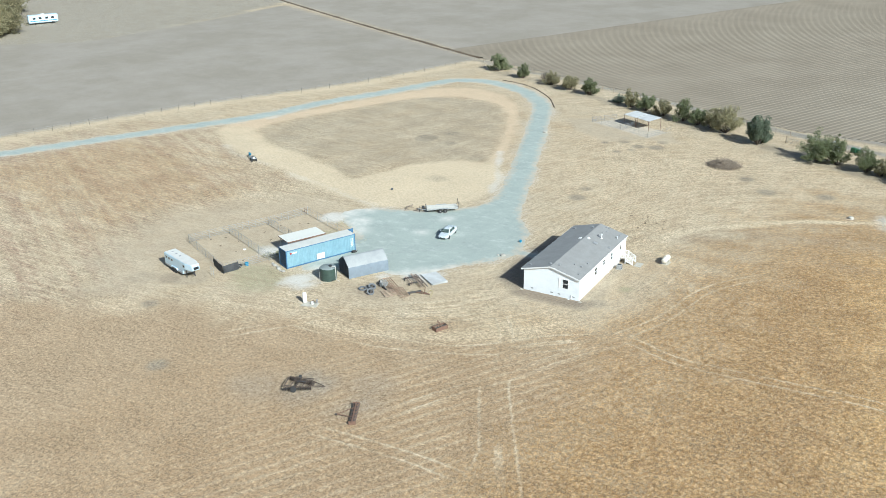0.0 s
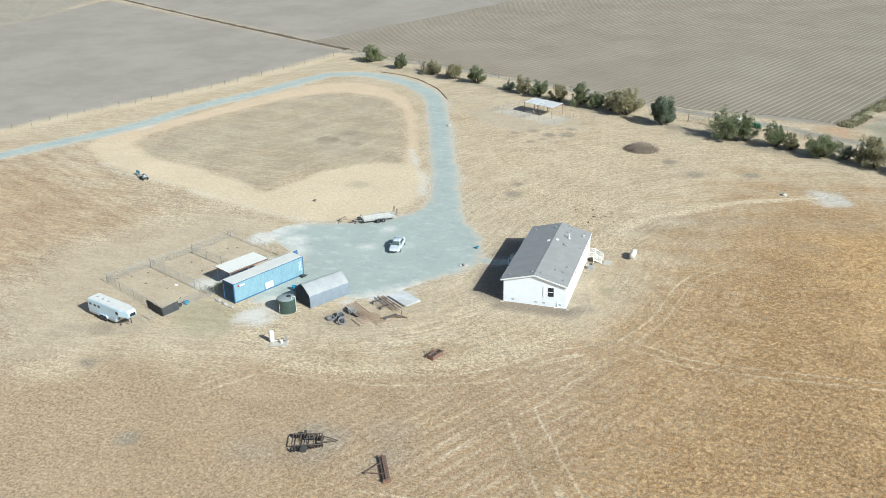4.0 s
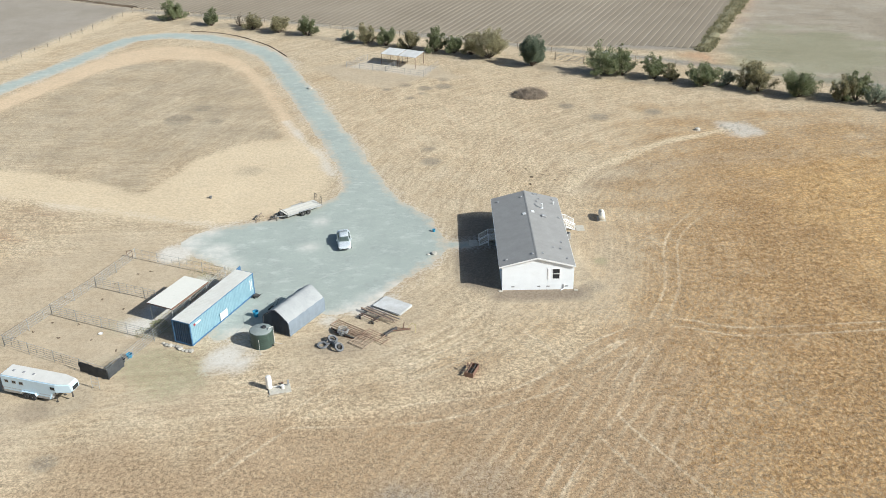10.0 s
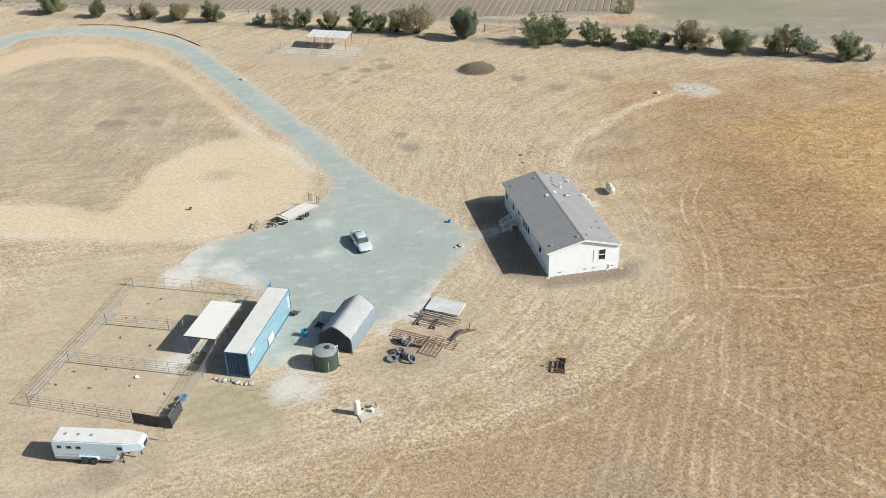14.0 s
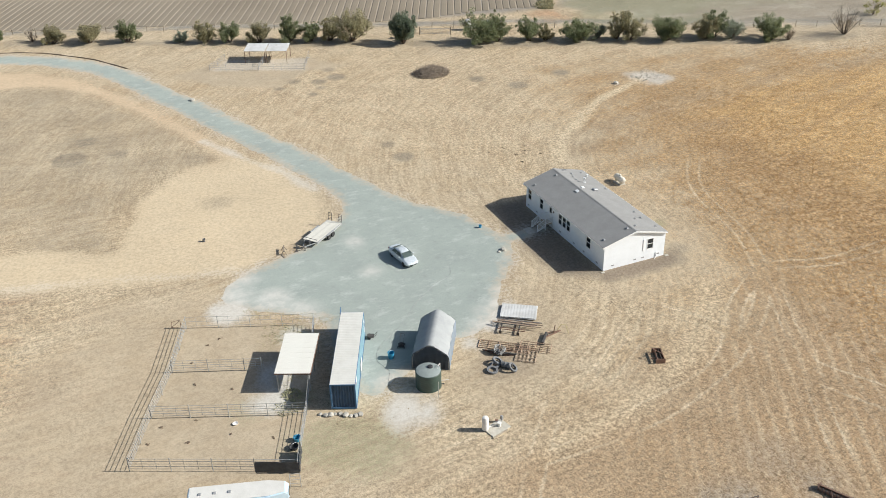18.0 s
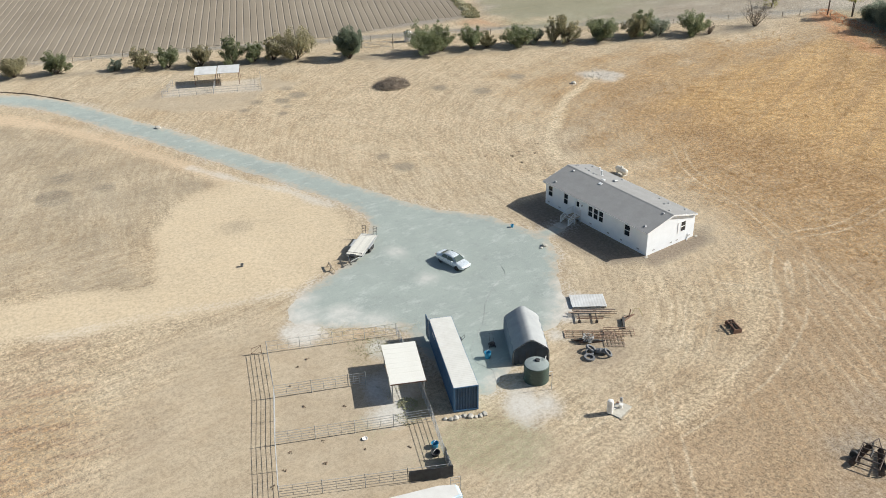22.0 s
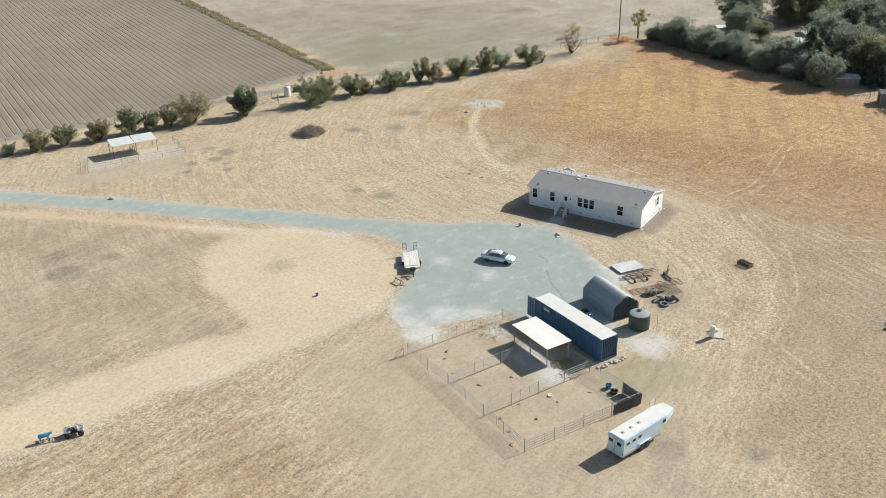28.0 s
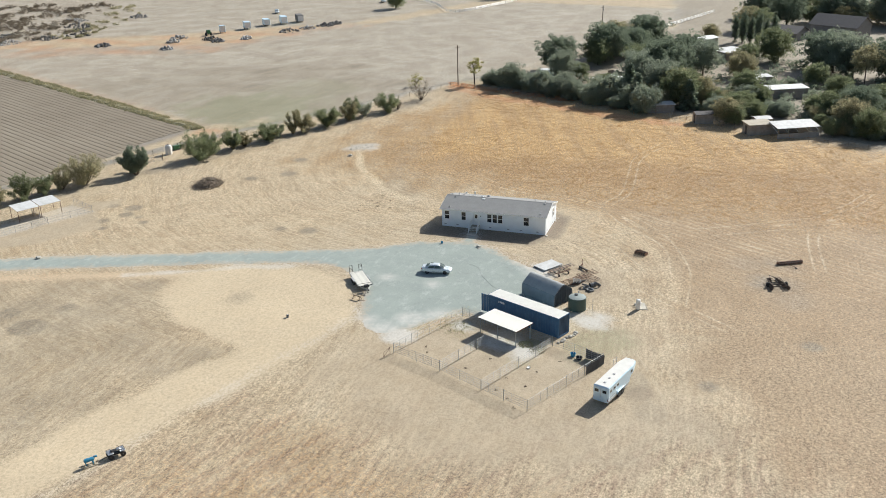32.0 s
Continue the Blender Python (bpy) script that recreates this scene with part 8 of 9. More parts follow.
for i in range(6):
    wood_tree("column", "narrow dark cypress in a tight row", 203 - 1.9 * i, -22.5 - 2.6 * i, 0.9 + 0.12 * (i % 2), i * 50)
conifer(95.5, -2.5, 9.5, 8.0, 3, "dark drooping conifer at the edge of the field")
conifer(97.0, -15.5, 8.0, 6.5, 4, "dark drooping conifer beside a low shed")
conifer(103.0, 0.5, 10.5, 8.0, 5, "tall dark conifer in the woodland")
for i, (x, y, s) in enumerate(((-263, 104, 1.15), (-266, 111, 1.05), (-272, 101, 1.2), (-276, 113, 1.0), (-298, 136, 0.9), (-305, 146, 1.0), (-312, 134, 1.1), (-318, 150, 1.1), (-296, 128, 0.7), (-326, 138, 1.1))):
    wood_tree("thin" if i % 3 == 2 else "olive", "roadside tree at the far edge of the ploughed field", x, y, s * 1.2, i * 50)


# ---- far buildings ----
def small_building(name, label, category, x, y, turn, w, d, h, roof, wall, pitch=0.3, opening=0, eave=0.3, windows=0):
    b = thing(name, label, category, pose(x, y, 0, 0, 0, turn))
    t = 0.12
    part("wall", box(B(), -w / 2, -d / 2, -0.05, w / 2, -d / 2 + t, h), wall, b)
    part("wall", box(B(), -w / 2, d / 2 - t, -0.05, w / 2, d / 2, h), wall, b)
    part("wall", box(B(), -w / 2, -d / 2 + t, -0.05, -w / 2 + t, d / 2 - t, h), wall, b)
    part("wall", box(B(), w / 2 - t, -d / 2 + t, -0.05, w / 2, d / 2 - t, h), wall, b)
    r = d / 2 * pitch
    if pitch > 0.15:
        for s in (-1, 1):
            part("roof", prism(B(), [(s * (d / 2 + eave), h - eave * pitch), (0.0, h + r), (0.0, h + r + 0.12), (s * (d / 2 + eave), h - eave * pitch + 0.12)], -w / 2 - eave, w / 2 + eave, axis="x"), roof, b)
        for x2 in (-w / 2, w / 2 - t):
            part("gable", prism(B(), [(-d / 2, h), (d / 2, h), (0, h + r - 0.02)], x2, x2 + t, axis="x"), wall, b)
    else:
        part("roof", prism(B(), [(-d / 2 - eave, h + 0.02), (d / 2 + eave, h + 0.02 + d * pitch), (d / 2 + eave, h + 0.12 + d * pitch), (-d / 2 - eave, h + 0.12)], -w / 2 - eave, w / 2 + eave, axis="x"), roof, b)
    for i in range(windows):
        xx = -w / 2 + w * (i + 0.5) / windows
        wn2 = part("window", box(B(), xx - 0.55, -d / 2 - 0.03, 1.0, xx + 0.55, -d / 2 + 0.0, 2.1), WHITE_TRIM, b)
        part("pane", box(B(), xx - 0.48, -d / 2 - 0.045, 1.07, xx + 0.48, -d / 2 - 0.02, 2.03), PANE, wn2)
        wn2 = part("window", box(B(), -w / 2 - 0.03, -d / 4 - 0.5, 1.0, -w / 2, -d / 4 + 0.5, 2.1), WHITE_TRIM, b) if i == 0 else None
        if wn2:
            part("pane", box(B(), -w / 2 - 0.045, -d / 4 - 0.43, 1.07, -w / 2 - 0.02, -d / 4 + 0.43, 2.03), PANE, wn2)
    if opening:
        part("door", box(B(), -w / 2 - 0.02, -0.5, 0, -w / 2, 0.5, 2.0), IRON, b)
    return b


small_building("far_house", "grey house with a dark gabled roof among trees", "house", 222, -58, 62, 17, 12, 4.6, ROOF_FAR, STUCCO_GREY, 0.5, 1, 0.6, 3)
small_building("far_house", "low house with a dark shingle roof among trees", "house", 216, -38, 62, 16, 9, 2.8, ROOF_FAR, STUCCO_GREY, 0.4, 1, 0.6, 3)
small_building("carport", "long low building with a white sheet roof", "outbuilding", 117.5, -38, -65, 13, 4.2, 2.5, SHEET_WHITE, SHED_WALL, 0.05, 1)
small_building("garden_shed", "low shed with a pale flat roof at the field edge", "shed", 93.5, -8.5, -68, 7.0, 3.0, 2.0, SHEET_WHITE, SHED_WALL, 0.06, 1)
small_building("garden_shed", "small dusty wooden shed at the field edge", "shed", 84.8, -20, -68, 4.2, 3.0, 2.3, ROOF_FAR, SHED_WALL, 0.3, 1)
small_building("garden_shed", "grey block shed with a flat roof", "shed", 77.5, -32.8, -63, 5.6, 3.6, 2.4, CANVAS_TAN, SHED_WALL, 0.06, 1)
small_building("garden_shed", "small dark lean-to between sheds", "shed", 83.6, -33.5, -63, 3.6, 3.0, 2.2, VENTS, SHED_WALL, 0.2)
small_building("white_trailer", "white box trailer parked in the hedge", "trailer", 127.5, 27, -60, 6.0, 2.5, 2.8, VENT_WHITE, TRAILER_WHITE, 0.02)
small_building("garden_shed", "grey tin-roofed shed under the trees", "shed", 131, 6, -40, 8, 5, 2.6, CANVAS_TAN, SHED_WALL, 0.3)
small_building("garden_shed", "white-roofed shed under the trees", "shed", 119, 9, -40, 9, 4, 2.6, SHEET_WHITE, SHED_WALL, 0.06)
small_building("garden_shed", "small white-roofed shed in the garden", "shed", 127, -30, -60, 5, 3, 2.3, SHEET_WHITE, SHED_WALL, 0.06)
small_building("garden_shed", "small white-roofed shed in the garden", "shed", 133, -33, -60, 4, 3, 2.3, SHEET_WHITE, SHED_WALL, 0.06)
small_building("garden_shed", "pale roofed garage among garden trees", "shed", 170, -22, -40, 9, 6, 2.8, SHEET_WHITE, SHED_WALL, 0.06)
small_building("farm_outbuilding", "grey farm outbuilding behind the trees", "outbuilding", 190, -12, -30, 12, 5, 3, SHEET_WHITE, SHED_WALL, 0.2)


def animal_shelter():
    s = thing("roofed_run", "open-sided run with a white sheet roof at the field edge", "shelter", pose(77.6, -40.8, 0, 0, 0, -63))
    part("roof", prism(B(), [(-2.4, 2.3), (2.4, 2.9), (2.4, 2.98), (-2.4, 2.38)], -5.2, 5.2, axis="x"), SHEET_WHITE, s)
    for x in (-5, -2.5, 0, 2.5, 5):
        for y in (-2.2, 2.2):
            part("post", box(B(), x - 0.06, y - 0.06, -0.05, x + 0.06, y + 0.06, 2.6 + 0.13 * y), WOOD_PALE, s)
        part("brace", rod(B(), (x, -2.2, 1.3), (x, 2.2, 2.7), 0.05), WHITE_TRIM, s)
    part("back_wall", box(B(), -5.1, 2.2, -0.05, 5.1, 2.3, 2.6), SHED_WALL, s)
    part("mesh_wall", box(B(), -5.1, -2.3, -0.05, 5.1, -2.24, 1.1), SHED_WALL, s)


animal_shelter()


def cargo_box(x, y, turn, w, l, h, mat, label, name="cargo_trailer"):
    c = thing(name, label, "trailer", pose(x, y, 0, 0, 0, turn), "trailers in the storage yard")
    part("body", box(B(), -w / 2, -l / 2, 0.5, w / 2, l / 2, h, 0.06), mat, c)
    part("door", box(B(), -w / 2 + 0.15, -l / 2 - 0.03, 0.6, w / 2 - 0.15, -l / 2, h - 0.2, 0.01), VENT_WHITE, c)
    for s in (-1, 1):
        wheel(c, pose(s * (w / 2 - 0.05), 0, 0.36), 0.36, 0.22)
    part("tongue", rod(B(), (0, l / 2, 0.5), (0, l / 2 + 1.2, 0.45), 0.06), IRON, c)
    part("jack", rod(B(), (0, l / 2 + 1.1, -0.03), (0, l / 2 + 1.1, 0.7), 0.05), IRON, c)


cargo_box(199, 171, -50, 2.6, 4.2, 3.0, TRAILER_WHITE, "white enclosed cargo trailer in a dirt yard")
cargo_box(209, 167.5, -50, 2.6, 4.5, 2.8, TRAILER_WHITE, "white enclosed cargo trailer in a dirt yard")
cargo_box(215, 162.5, -52, 2.6, 5.0, 3.2, TRAILER_WHITE, "tall white box trailer in a dirt yard")
cargo_box(221, 158, -52, 2.6, 5.5, 3.2, JUNK_A, "dark box trailer with a pale roof in a dirt yard")
cargo_box(188, 176, -50, 2.2, 2.4, 3.0, TRAILER_WHITE, "small white box trailer in a dirt yard")


def pickup(x, y, turn, mat, label):
    p = thing("pickup_truck", label, "truck", pose(x, y, 0, 0, 0, turn), "vehicles in the storage yard")
    part("body", box(B(), -0.95, -2.6, 0.5, 0.95, 2.6, 1.05, 0.1), mat, p)
    part("cab", box(B(), -0.85, -0.5, 1.0, 0.85, 1.2, 1.8, 0.2), mat, p)
    part("windscreen", box(B(), -0.72, 1.12, 1.15, 0.72, 1.24, 1.65, 0.02), CARGLASS, p)
    for s in (-1, 1):
        part("side_window", box(B(), s * 0.86 - 0.015, -0.3, 1.2, s * 0.86 + 0.015, 0.95, 1.62), CARGLASS, p)
        for yy in (-1.7, 1.7):
            wheel(p, pose(s * 0.85, yy, 0.38), 0.38, 0.24)


pickup(244, 181, -60, CARPAINT, "white pickup truck in the far dirt yard")
pickup(288, 146, -60, CARPAINT, "white pickup truck by the far white fence")


def old_tractor():
    t = thing("tractor", "small green tractor in the far dirt yard", "tractor", pose(180.5, 178, 0, 0, 0, -40), "vehicles in the storage yard")
    part("hood", box(B(), -0.4, 0.2, 0.8, 0.4, 2.0, 1.5, 0.12), GREEN_PAINT, t)
    part("cab", box(B(), -0.7, -1.2, 0.9, 0.7, 0.2, 2.3, 0.1), GREEN_PAINT, t)
    for s in (-1, 1):
        wheel(t, pose(s * 0.9, -0.7, 0.75), 0.78, 0.4)
        wheel(t, pose(s * 0.75, 1.5, 0.42), 0.42, 0.25)


old_tractor()
r = random.Random(12)
for i, (x, y, rad) in enumerate(((163, 183, 2.6), (172, 172, 3.2), (168, 166, 2.6), (172, 186, 3.6), (196, 150, 4.2), (213, 142, 3.6), (205, 146, 3.4), (219, 140, 3.0), (150, 205, 3.0), (149, 176, 2.4), (160, 240, 5), (170, 232, 5), (148, 248, 5), (182, 240, 5), (192, 250, 6), (205, 262, 6), (160, 262, 6), (222, 240, 5), (176, 158, 2.2))):
    heap("junk_heap", "loose heap of grey scrap and boards in the far yard", "scrap heap", x, y, rad, 1.3, JUNK_A if i % 3 else JUNK_PALE, 40 + i, 0.6, 46, "stuff")


def caravan():
    c = thing("motorhome", "long white motorhome parked by trees", "motorhome", pose(-275.2, 133.4, 0, 0, 0, 65) @ Matrix.Scale(1.12, 4))
    part("body", box(B(), -5.0, -1.25, 0.5, 5.0, 1.25, 3.2, 0.25), TRAILER_WHITE, c)
    for s in (-1, 1):
        part("stripe", box(B(), -4.6, s * 1.26 - 0.01, 1.1, 4.6, s * 1.26 + 0.01, 1.35), PLASTIC_BLUE, c)
        for x in (-3.6, -1.6, 0.6, 2.6):
            part("window", box(B(), x, s * 1.26 - 0.012, 1.8, x + 1.0, s * 1.26 + 0.012, 2.5), PANE, c)
        for x in (-2.8, 3.2):
            wheel(c, pose(x, s * 1.1, 0.45, 0, 0, 90), 0.45, 0.26)
    part("windscreen", box(B(), 4.98, -1.0, 1.6, 5.02, 1.0, 2.6), CARGLASS, c)
    part("roof_unit", box(B(), -0.6, -0.4, 3.2, 0.6, 0.4, 3.5, 0.08), VENT_WHITE, c)


caravan()


def power_pole(x, y, h, label):
    p = thing("power_pole", label, "utility pole", pose(x, y, 0, 0, 0, -25))
    part("pole", rod(B(), (0, 0, -0.1), (0, 0, h), 0.16, 0.11, 10), POLE_WOOD, p)
    part("cross_arm", box(B(), -0.9, -0.06, h - 0.8, 0.9, 0.06, h - 0.68), POLE_WOOD, p)
    for xx in (-0.8, -0.3, 0.3, 0.8):
        part("insulator", rod(B(), (xx, 0, h - 0.68), (xx, 0, h - 0.45), 0.05, 0.03, 8), JUNK_PALE, p)
    part("transformer", lathe(B(), [(0.2, h - 1.9), (0.22, h - 1.8), (0.22, h - 1.2), (0.12, h - 1.1)], 12, pose(0.3, 0, 0)), VENTS, p) if h > 12 else None


power_pole(112.4, 51.6, 11.8, "tall brown wooden power pole at the field corner")
power_pole(199, 24, 12.4, "brown wooden power pole behind the woodland")


def wire_fence(label, pts, height=1.25, posts=WOOD, wires=3, radius=0.06):
    f = thing("wire_fence", label, "fence", group="field fences")
    post = None
    r = random.Random(len(pts))
    for x, y in pts:
        m = pose(x, y, 0, r.uniform(-3, 3), r.uniform(-3, 3), 0)
        if post is None:
            post = part("post", rod(B(), (0, 0, -0.15), (0, 0, height), radius, seg=7), posts, f, m=m)
        else:
            again(post, m)
    for j in range(wires):
        z = height * (0.35 + 0.6 * j / (wires - 1))
        part("wire", pipe(B(), [(x, y, z) for x, y in pts], 0.012, 4), GALV, f)


wire_fence("old wire fence on wooden posts along the tree line", FENCE_N)
wire_fence("thin wire fence beside the farm drive", FENCE_W, 1.3, IRON, 3, 0.035)
wire_fence("wire fence along the woodland edge", smooth_line([(111, 50), (104, 26), (99, 12), (90, -8), (82, -24), (72, -44), (67, -64)], 4), 1.2, WOOD, 3)


def board_fence(label, pts):
    f = thing("board_fence", label, "fence")
    post = None
    for a, b in zip(pts, pts[1:]):
        for z in (0.5, 0.9, 1.3):
            part("board", rod(B(), (*a, z), (*b, z), 0.08, seg=4), WHITE_TRIM, f)
    for x, y in pts:
        m = pose(x, y, 0)
        post = part("post", box(B(), -0.08, -0.08, -0.1, 0.08, 0.08, 1.45), WHITE_TRIM, f, m=m) if post is None else again(post, m)


board_fence("long white board fence round the far paddock", smooth_line([(300, 82), (258.6, 99.5), (283, 118), (320, 150)], 4))
board_fence("white board fence along the far lane", smooth_line([(228, 6), (250, -2), (276, -11)], 4))


def farm_gate():
    g = thing("field_gate", "grey tubular gate between field and tree line", "gate", pose(20.0, 93.5, 0, 0, 0, -29))
    for x in (-3.2, 3.2):
        part("gate_post", rod(B(), (x, 0, -0.1), (x, 0, 1.7), 0.09), WOOD, g)
    leaf = part("leaf", pipe(B(), [(-3.0, 0, 0.25), (3.0, 0, 0.25), (3.0, 0, 1.3), (-3.0, 0, 1.3), (-3.0, 0, 0.25)], 0.035), GALV, g)
    for z in (0.5, 0.78, 1.05):
        part("rail", rod(B(), (-3, 0, z), (3, 0, z), 0.025), GALV, leaf)


farm_gate()
w = thing("water_cistern", "white upright water cistern beside the field lane", "cistern", pose(27.6, 93.6, 0))
part("shell", lathe(B(), [(0.75, 0), (0.75, 1.9), (0.6, 2.1), (0.2, 2.25)], 20), WHITE_TANK, w, smooth=True)
part("lid", lathe(B(), [(0.22, 2.22), (0.22, 2.34)], 14), PLASTIC_BLACK, w)
pump = thing("irrigation_pump", "green irrigation pump set on a skid beside the cistern", "pump", pose(31.4, 94.0, 0, 0, 0, -25))
part("skid", box(B(), -1.1, -0.5, -0.02, 1.1, 0.5, 0.14), IRON, pump)
part("engine", box(B(), -0.9, -0.4, 0.14, 0.25, 0.4, 1.1, 0.08), GREEN_PAINT, pump)
part("pump_body", lathe(B(), [(0.0, -0.3), (0.42, -0.3), (0.5, 0.0), (0.42, 0.3), (0.0, 0.3)], 18, pose(0.7, 0, 0.6, 90, 0, 0)), GREEN_PAINT, pump)
part("outlet_pipe", pipe(B(), [(0.7, 0.2, 0.9), (0.7, 0.5, 1.3), (0.7, 1.6, 0.25)], 0.1), GALV, pump)


def scrub_patch(name, label, area, n, seed, mat, tall):
    """Low tangled shrubs, thrown over an area."""
    r = np.random.RandomState(seed)
    xs, ys = [p[0] for p in area], [p[1] for p in area]
    X, Y = r.uniform(min(xs), max(xs), n * 3), r.uniform(min(ys), max(ys), n * 3)
    k = (area_gap(X, Y, area) < 0) & (ripple(X, Y, 24, seed) > -0.25)
    vs = []
    for i, (x, y) in enumerate(zip(X[k][:n], Y[k][:n])):
        v, f = leaf_cloud(seed + i, r.uniform(2.0, 4.2), tall * r.uniform(0.6, 1.2), 0.05, 12, 14, 0.24, 0.6)
        vs.append(v + np.array([x, y, 0]))
    v = np.concatenate(vs)
    ob = cloud_part(name, v, np.arange(len(v)).reshape(-1, 4), mat, None)
    return tagged(ob, label, "scrub", kind="stuff")


scrub_patch("scrub", "grey-brown tangled scrub at the far edge of the yard", [(138, 258), (150, 244), (176, 236), (206, 262), (254, 276), (262, 300), (236, 332), (190, 300)], 240, 5, TWIGS, 1.5)
scrub_patch("scrub", "olive weeds along the far yard track", [(150, 236), (172, 226), (246, 250), (262, 262), (250, 276), (200, 250)], 70, 6, LEAF_OLIVE, 1.0)
scrub_patch("undergrowth", "dark green undergrowth between the woodland trees", [(104, 6), (92, -18), (94, -60), (140, -70), (196, -30), (150, 6), (124, 18)], 200, 7, LEAF_DARK, 2.2)
scrub_patch("undergrowth", "grey-green garden shrubs between the sheds", [(96, -20), (90, -40), (84, -60), (130, -72), (170, -50), (140, -20)], 120, 8, LEAF_GREY, 1.8)


# ---- dry grass ----
def lattice(X, Y, size, seed):
    """Smooth noise over the plan, 0 to 1, of lumps of the given size."""
    t = np.random.RandomState(seed).uniform(0, 1, (97, 97))
    x, y = X / size + 500, Y / size + 500
    i, j = np.floor(x).astype(int), np.floor(y).astype(int)
    f, g = x - i, y - j
    f, g = f * f * (3 - 2 * f), g * g * (3 - 2 * g)
    a = t[i % 97, j % 97] * (1 - f) + t[(i + 1) % 97, j % 97] * f
    b = t[i % 97, (j + 1) % 97] * (1 - f) + t[(i + 1) % 97, (j + 1) % 97] * f
    return a * (1 - g) + b * g


def tufts(name, label, n, seed, keep, height, mat, lo, hi, blades=4, clump=0.2, size=1.1):
    """Small tufts of upright blades, thicker in clumps."""
    r = np.random.RandomState(seed)
    X, Y = r.uniform(lo[0], hi[0], n), r.uniform(lo[1], hi[1], n)
    k = keep(X, Y, r) & (lattice(X, Y, size, seed + 40) > 0.27)
    X, Y = X[k], Y[k]
    n = len(X)
    vs = []
    for b in range(blades):
        a = r.uniform(0, 6.283, n)
        h = height * r.uniform(0.5, 1.5, n)
        wd = height * r.uniform(0.3, 0.6, n)
        ox, oy = r.normal(0, clump, n), r.normal(0, clump, n)
        lean = r.normal(0, 0.5, (2, n)) * h
        p0 = np.stack([X + ox - np.cos(a) * wd, Y + oy - np.sin(a) * wd, np.full(n, -0.03)], 1)
        p1 = np.stack([X + ox + np.cos(a) * wd, Y + oy + np.sin(a) * wd, np.full(n, -0.03)], 1)
        p2 = np.stack([X + ox + lean[0], Y + oy + lean[1], h], 1)
        vs.append(np.stack([p0, p1, p2], 1))
    v = np.concatenate(vs).reshape(-1, 3)
    ob = cloud_part(name, v, np.arange(len(v)).reshape(-1, 3), mat, None)
    return tagged(ob, label, "grass", kind="stuff")


def open_ground(X, Y):
    ok = (road_gap(X, Y) > 0.4) & (area_gap(X, Y, PEN) > 1.0)
    ok &= ~((np.abs(X - 4.28) < 5.2) & (np.abs(Y - 9.3) < 10.4))
    ok &= ~((area_gap(X, Y, LOOP_SAND) < 0.2) & (area_gap(X, Y, LOOP_GRASS) > -0.3))
    return ok


def keep_tan(X, Y, r):
    bare = area_gap(X, Y, [(-57, 15), (-44, 18), (-36, 9), (-36, -13), (-40, -24), (-56, -30), (-68, -16), (-70, 2)]) < 2 * ripple(X, Y, 9, 27)
    bare |= area_gap(X, Y, [(-33, 92.8), (-27, 83.5), (-17, 78.2), (-12.4, 81.6), (-10.4, 84.6), (-3, 84.3), (-7, 91.3), (-22, 97.6)]) < 0
    worn = np.clip((road_gap(X, Y) - 1.0 + 2 * ripple(X, Y, 6, 28)) / 14, 0.05, 1)
    return open_ground(X, Y) & ~bare & (r.uniform(0, 1, X.shape) < worn * np.clip(0.4 + 0.5 * ripple(X, Y, 14, 21) + 0.3 * ripple(X, Y, 5, 22), 0.05, 1))


def keep_gold(X, Y, r):
    return open_ground(X, Y) & (area_gap(X, Y, ORANGE) < -4 + 9 * ripple(X, Y, 22, 23) + 14 * (r.uniform(0, 1, X.shape) - 0.5))


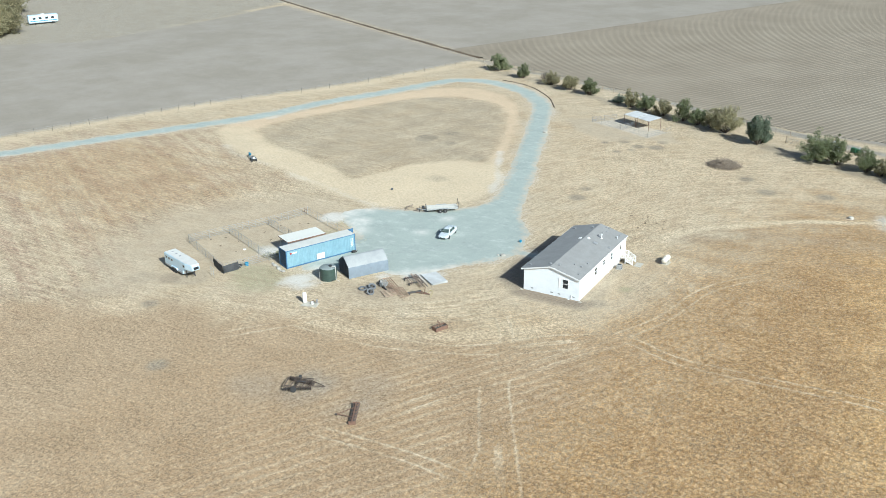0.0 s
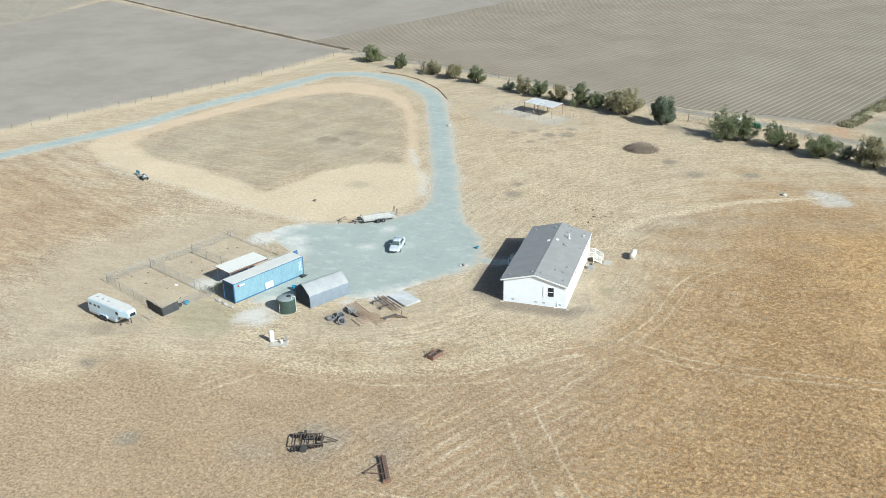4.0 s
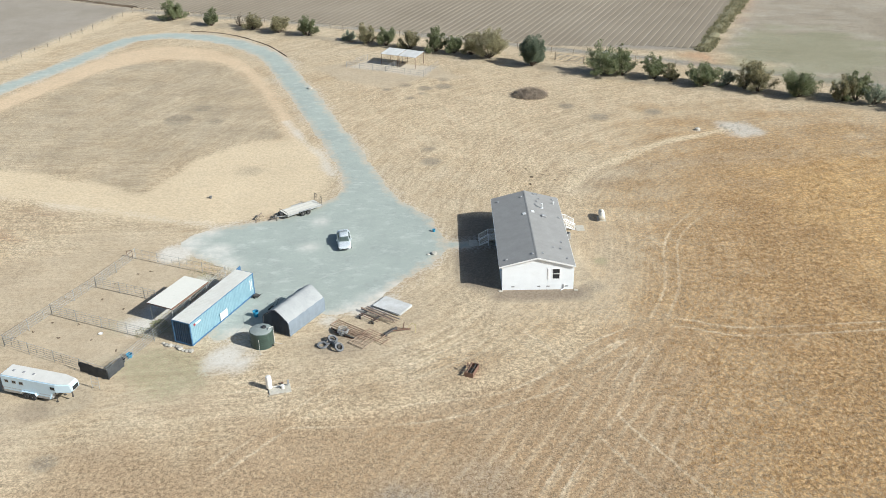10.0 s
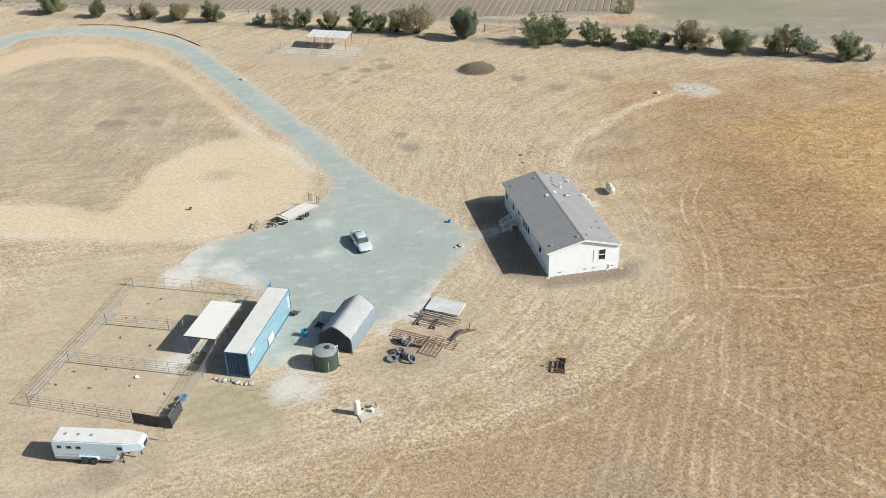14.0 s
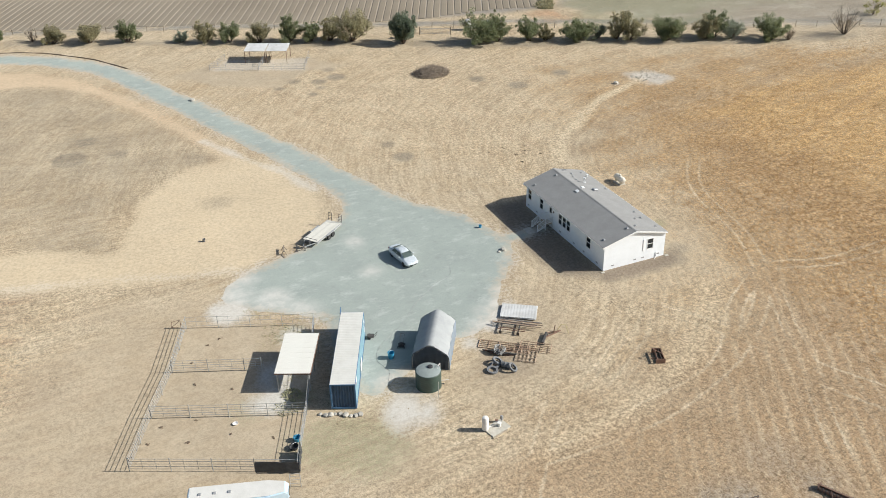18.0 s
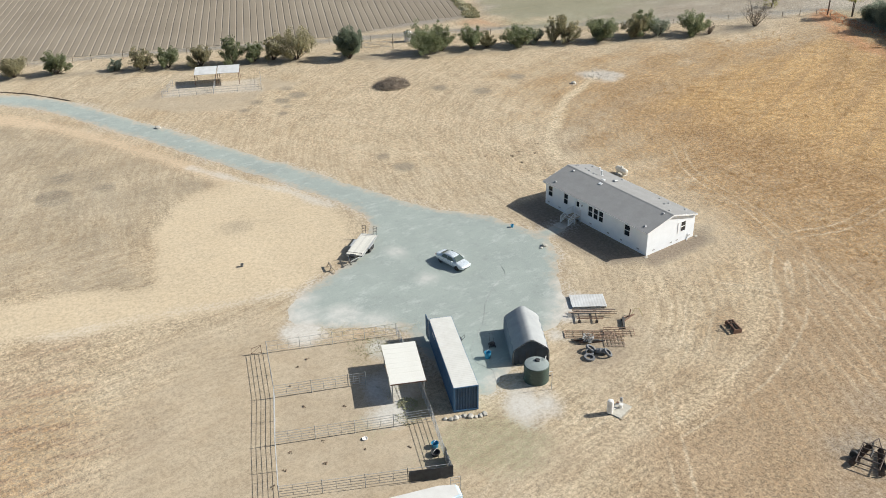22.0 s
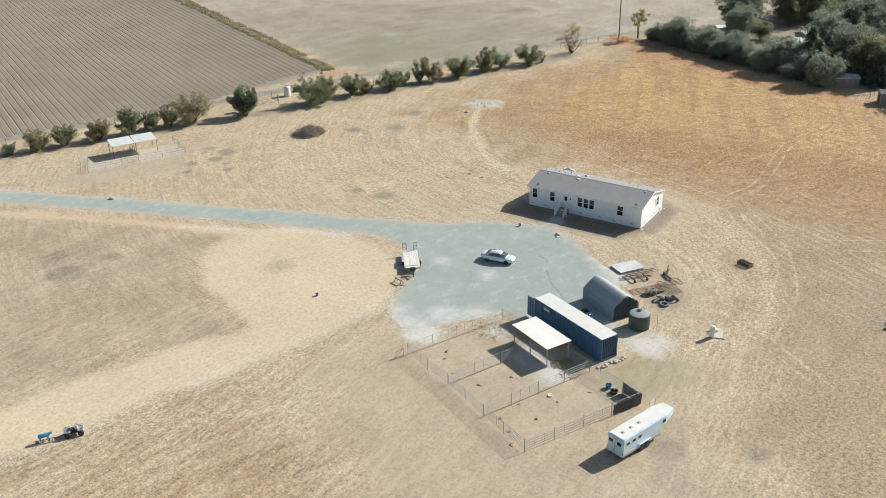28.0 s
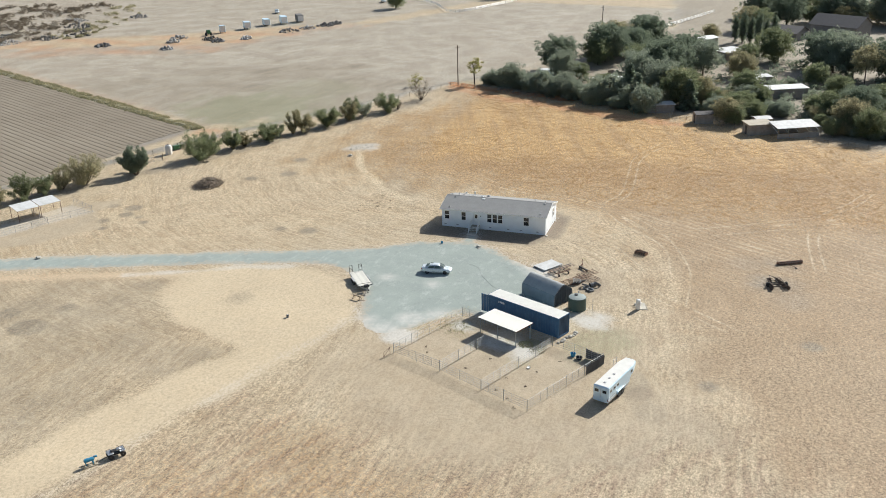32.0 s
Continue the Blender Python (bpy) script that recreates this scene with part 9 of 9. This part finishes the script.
def keep_weeds(X, Y, r):
    return (area_gap(X, Y, LOOP_GRASS) < 0) & (r.uniform(0, 1, X.shape) < np.clip(0.4 + 0.7 * ripple(X, Y, 16, 24), 0, 1))


tufts("dry_grass", "short dry tan grass tufts in the stubble", 70000, 1, keep_tan, 0.075, DRY_STEMS, (-110, -62), (72, 112), 4, 0.16, 0.9)
def keep_straw(X, Y, r):
    d = line_gap(X, Y, [(-39.3, 9.4), (-35.0, 6.6), (-31.4, 4.2)]) - 0.9
    d = np.minimum(d, area_gap(X, Y, [(-40.4, 4.4), (-37.2, 6.6), (-34.2, 5.2), (-36.4, 1.8), (-39.8, 2.2)]))
    d = np.minimum(d, np.hypot(X + 39.4, Y + 3.6) - 1.3)
    return r.uniform(0, 1, X.shape) < np.clip(0.35 - 0.5 * d + 0.5 * ripple(X, Y, 2.2, 31), 0, 0.8)


tufts("scattered_straw", "pale greenish hay scattered by the pen fence and shelter", 9000, 9, keep_straw, 0.06, HAY_STEMS, (-43, -7), (-29, 12), 4, 0.12, 0.8)
tufts("golden_grass", "dense golden dry grass in the unmown field", 60000, 2, keep_gold, 0.11, GOLD_STEMS, (6, -70), (106, 54), 4, 0.16, 1.1)
tufts("dry_weeds", "grey-brown dry weeds inside the drive loop", 16000, 3, keep_weeds, 0.07, WEED_STEMS, (-95, 30), (-32, 100), 4, 0.2, 1.3)


def red_edge(X, Y, r):
    d = line_gap(X, Y, [(114, 53), (105, 30), (101.5, 16)])
    return d < 2.2 + 0.8 * ripple(X, Y, 7, 30)


tufts("rusty_weeds", "rust-coloured dry weeds along the woodland fence", 22000, 4, red_edge, 0.22, RED_WEEDS, (72, -44), (118, 56))


def bank_weeds(X, Y, r):
    return line_gap(X, Y, [(50, 101), (74, 152.5), (98, 204.5), (126, 265)]) < 1.7 + 0.5 * ripple(X, Y, 8, 34)


tufts("bank_weeds", "olive weeds along the edge of the ploughed field", 90000, 6, bank_weeds, 0.4, LEAF_OLIVE, (46, 98), (130, 268), 6, 0.3, 2.4)
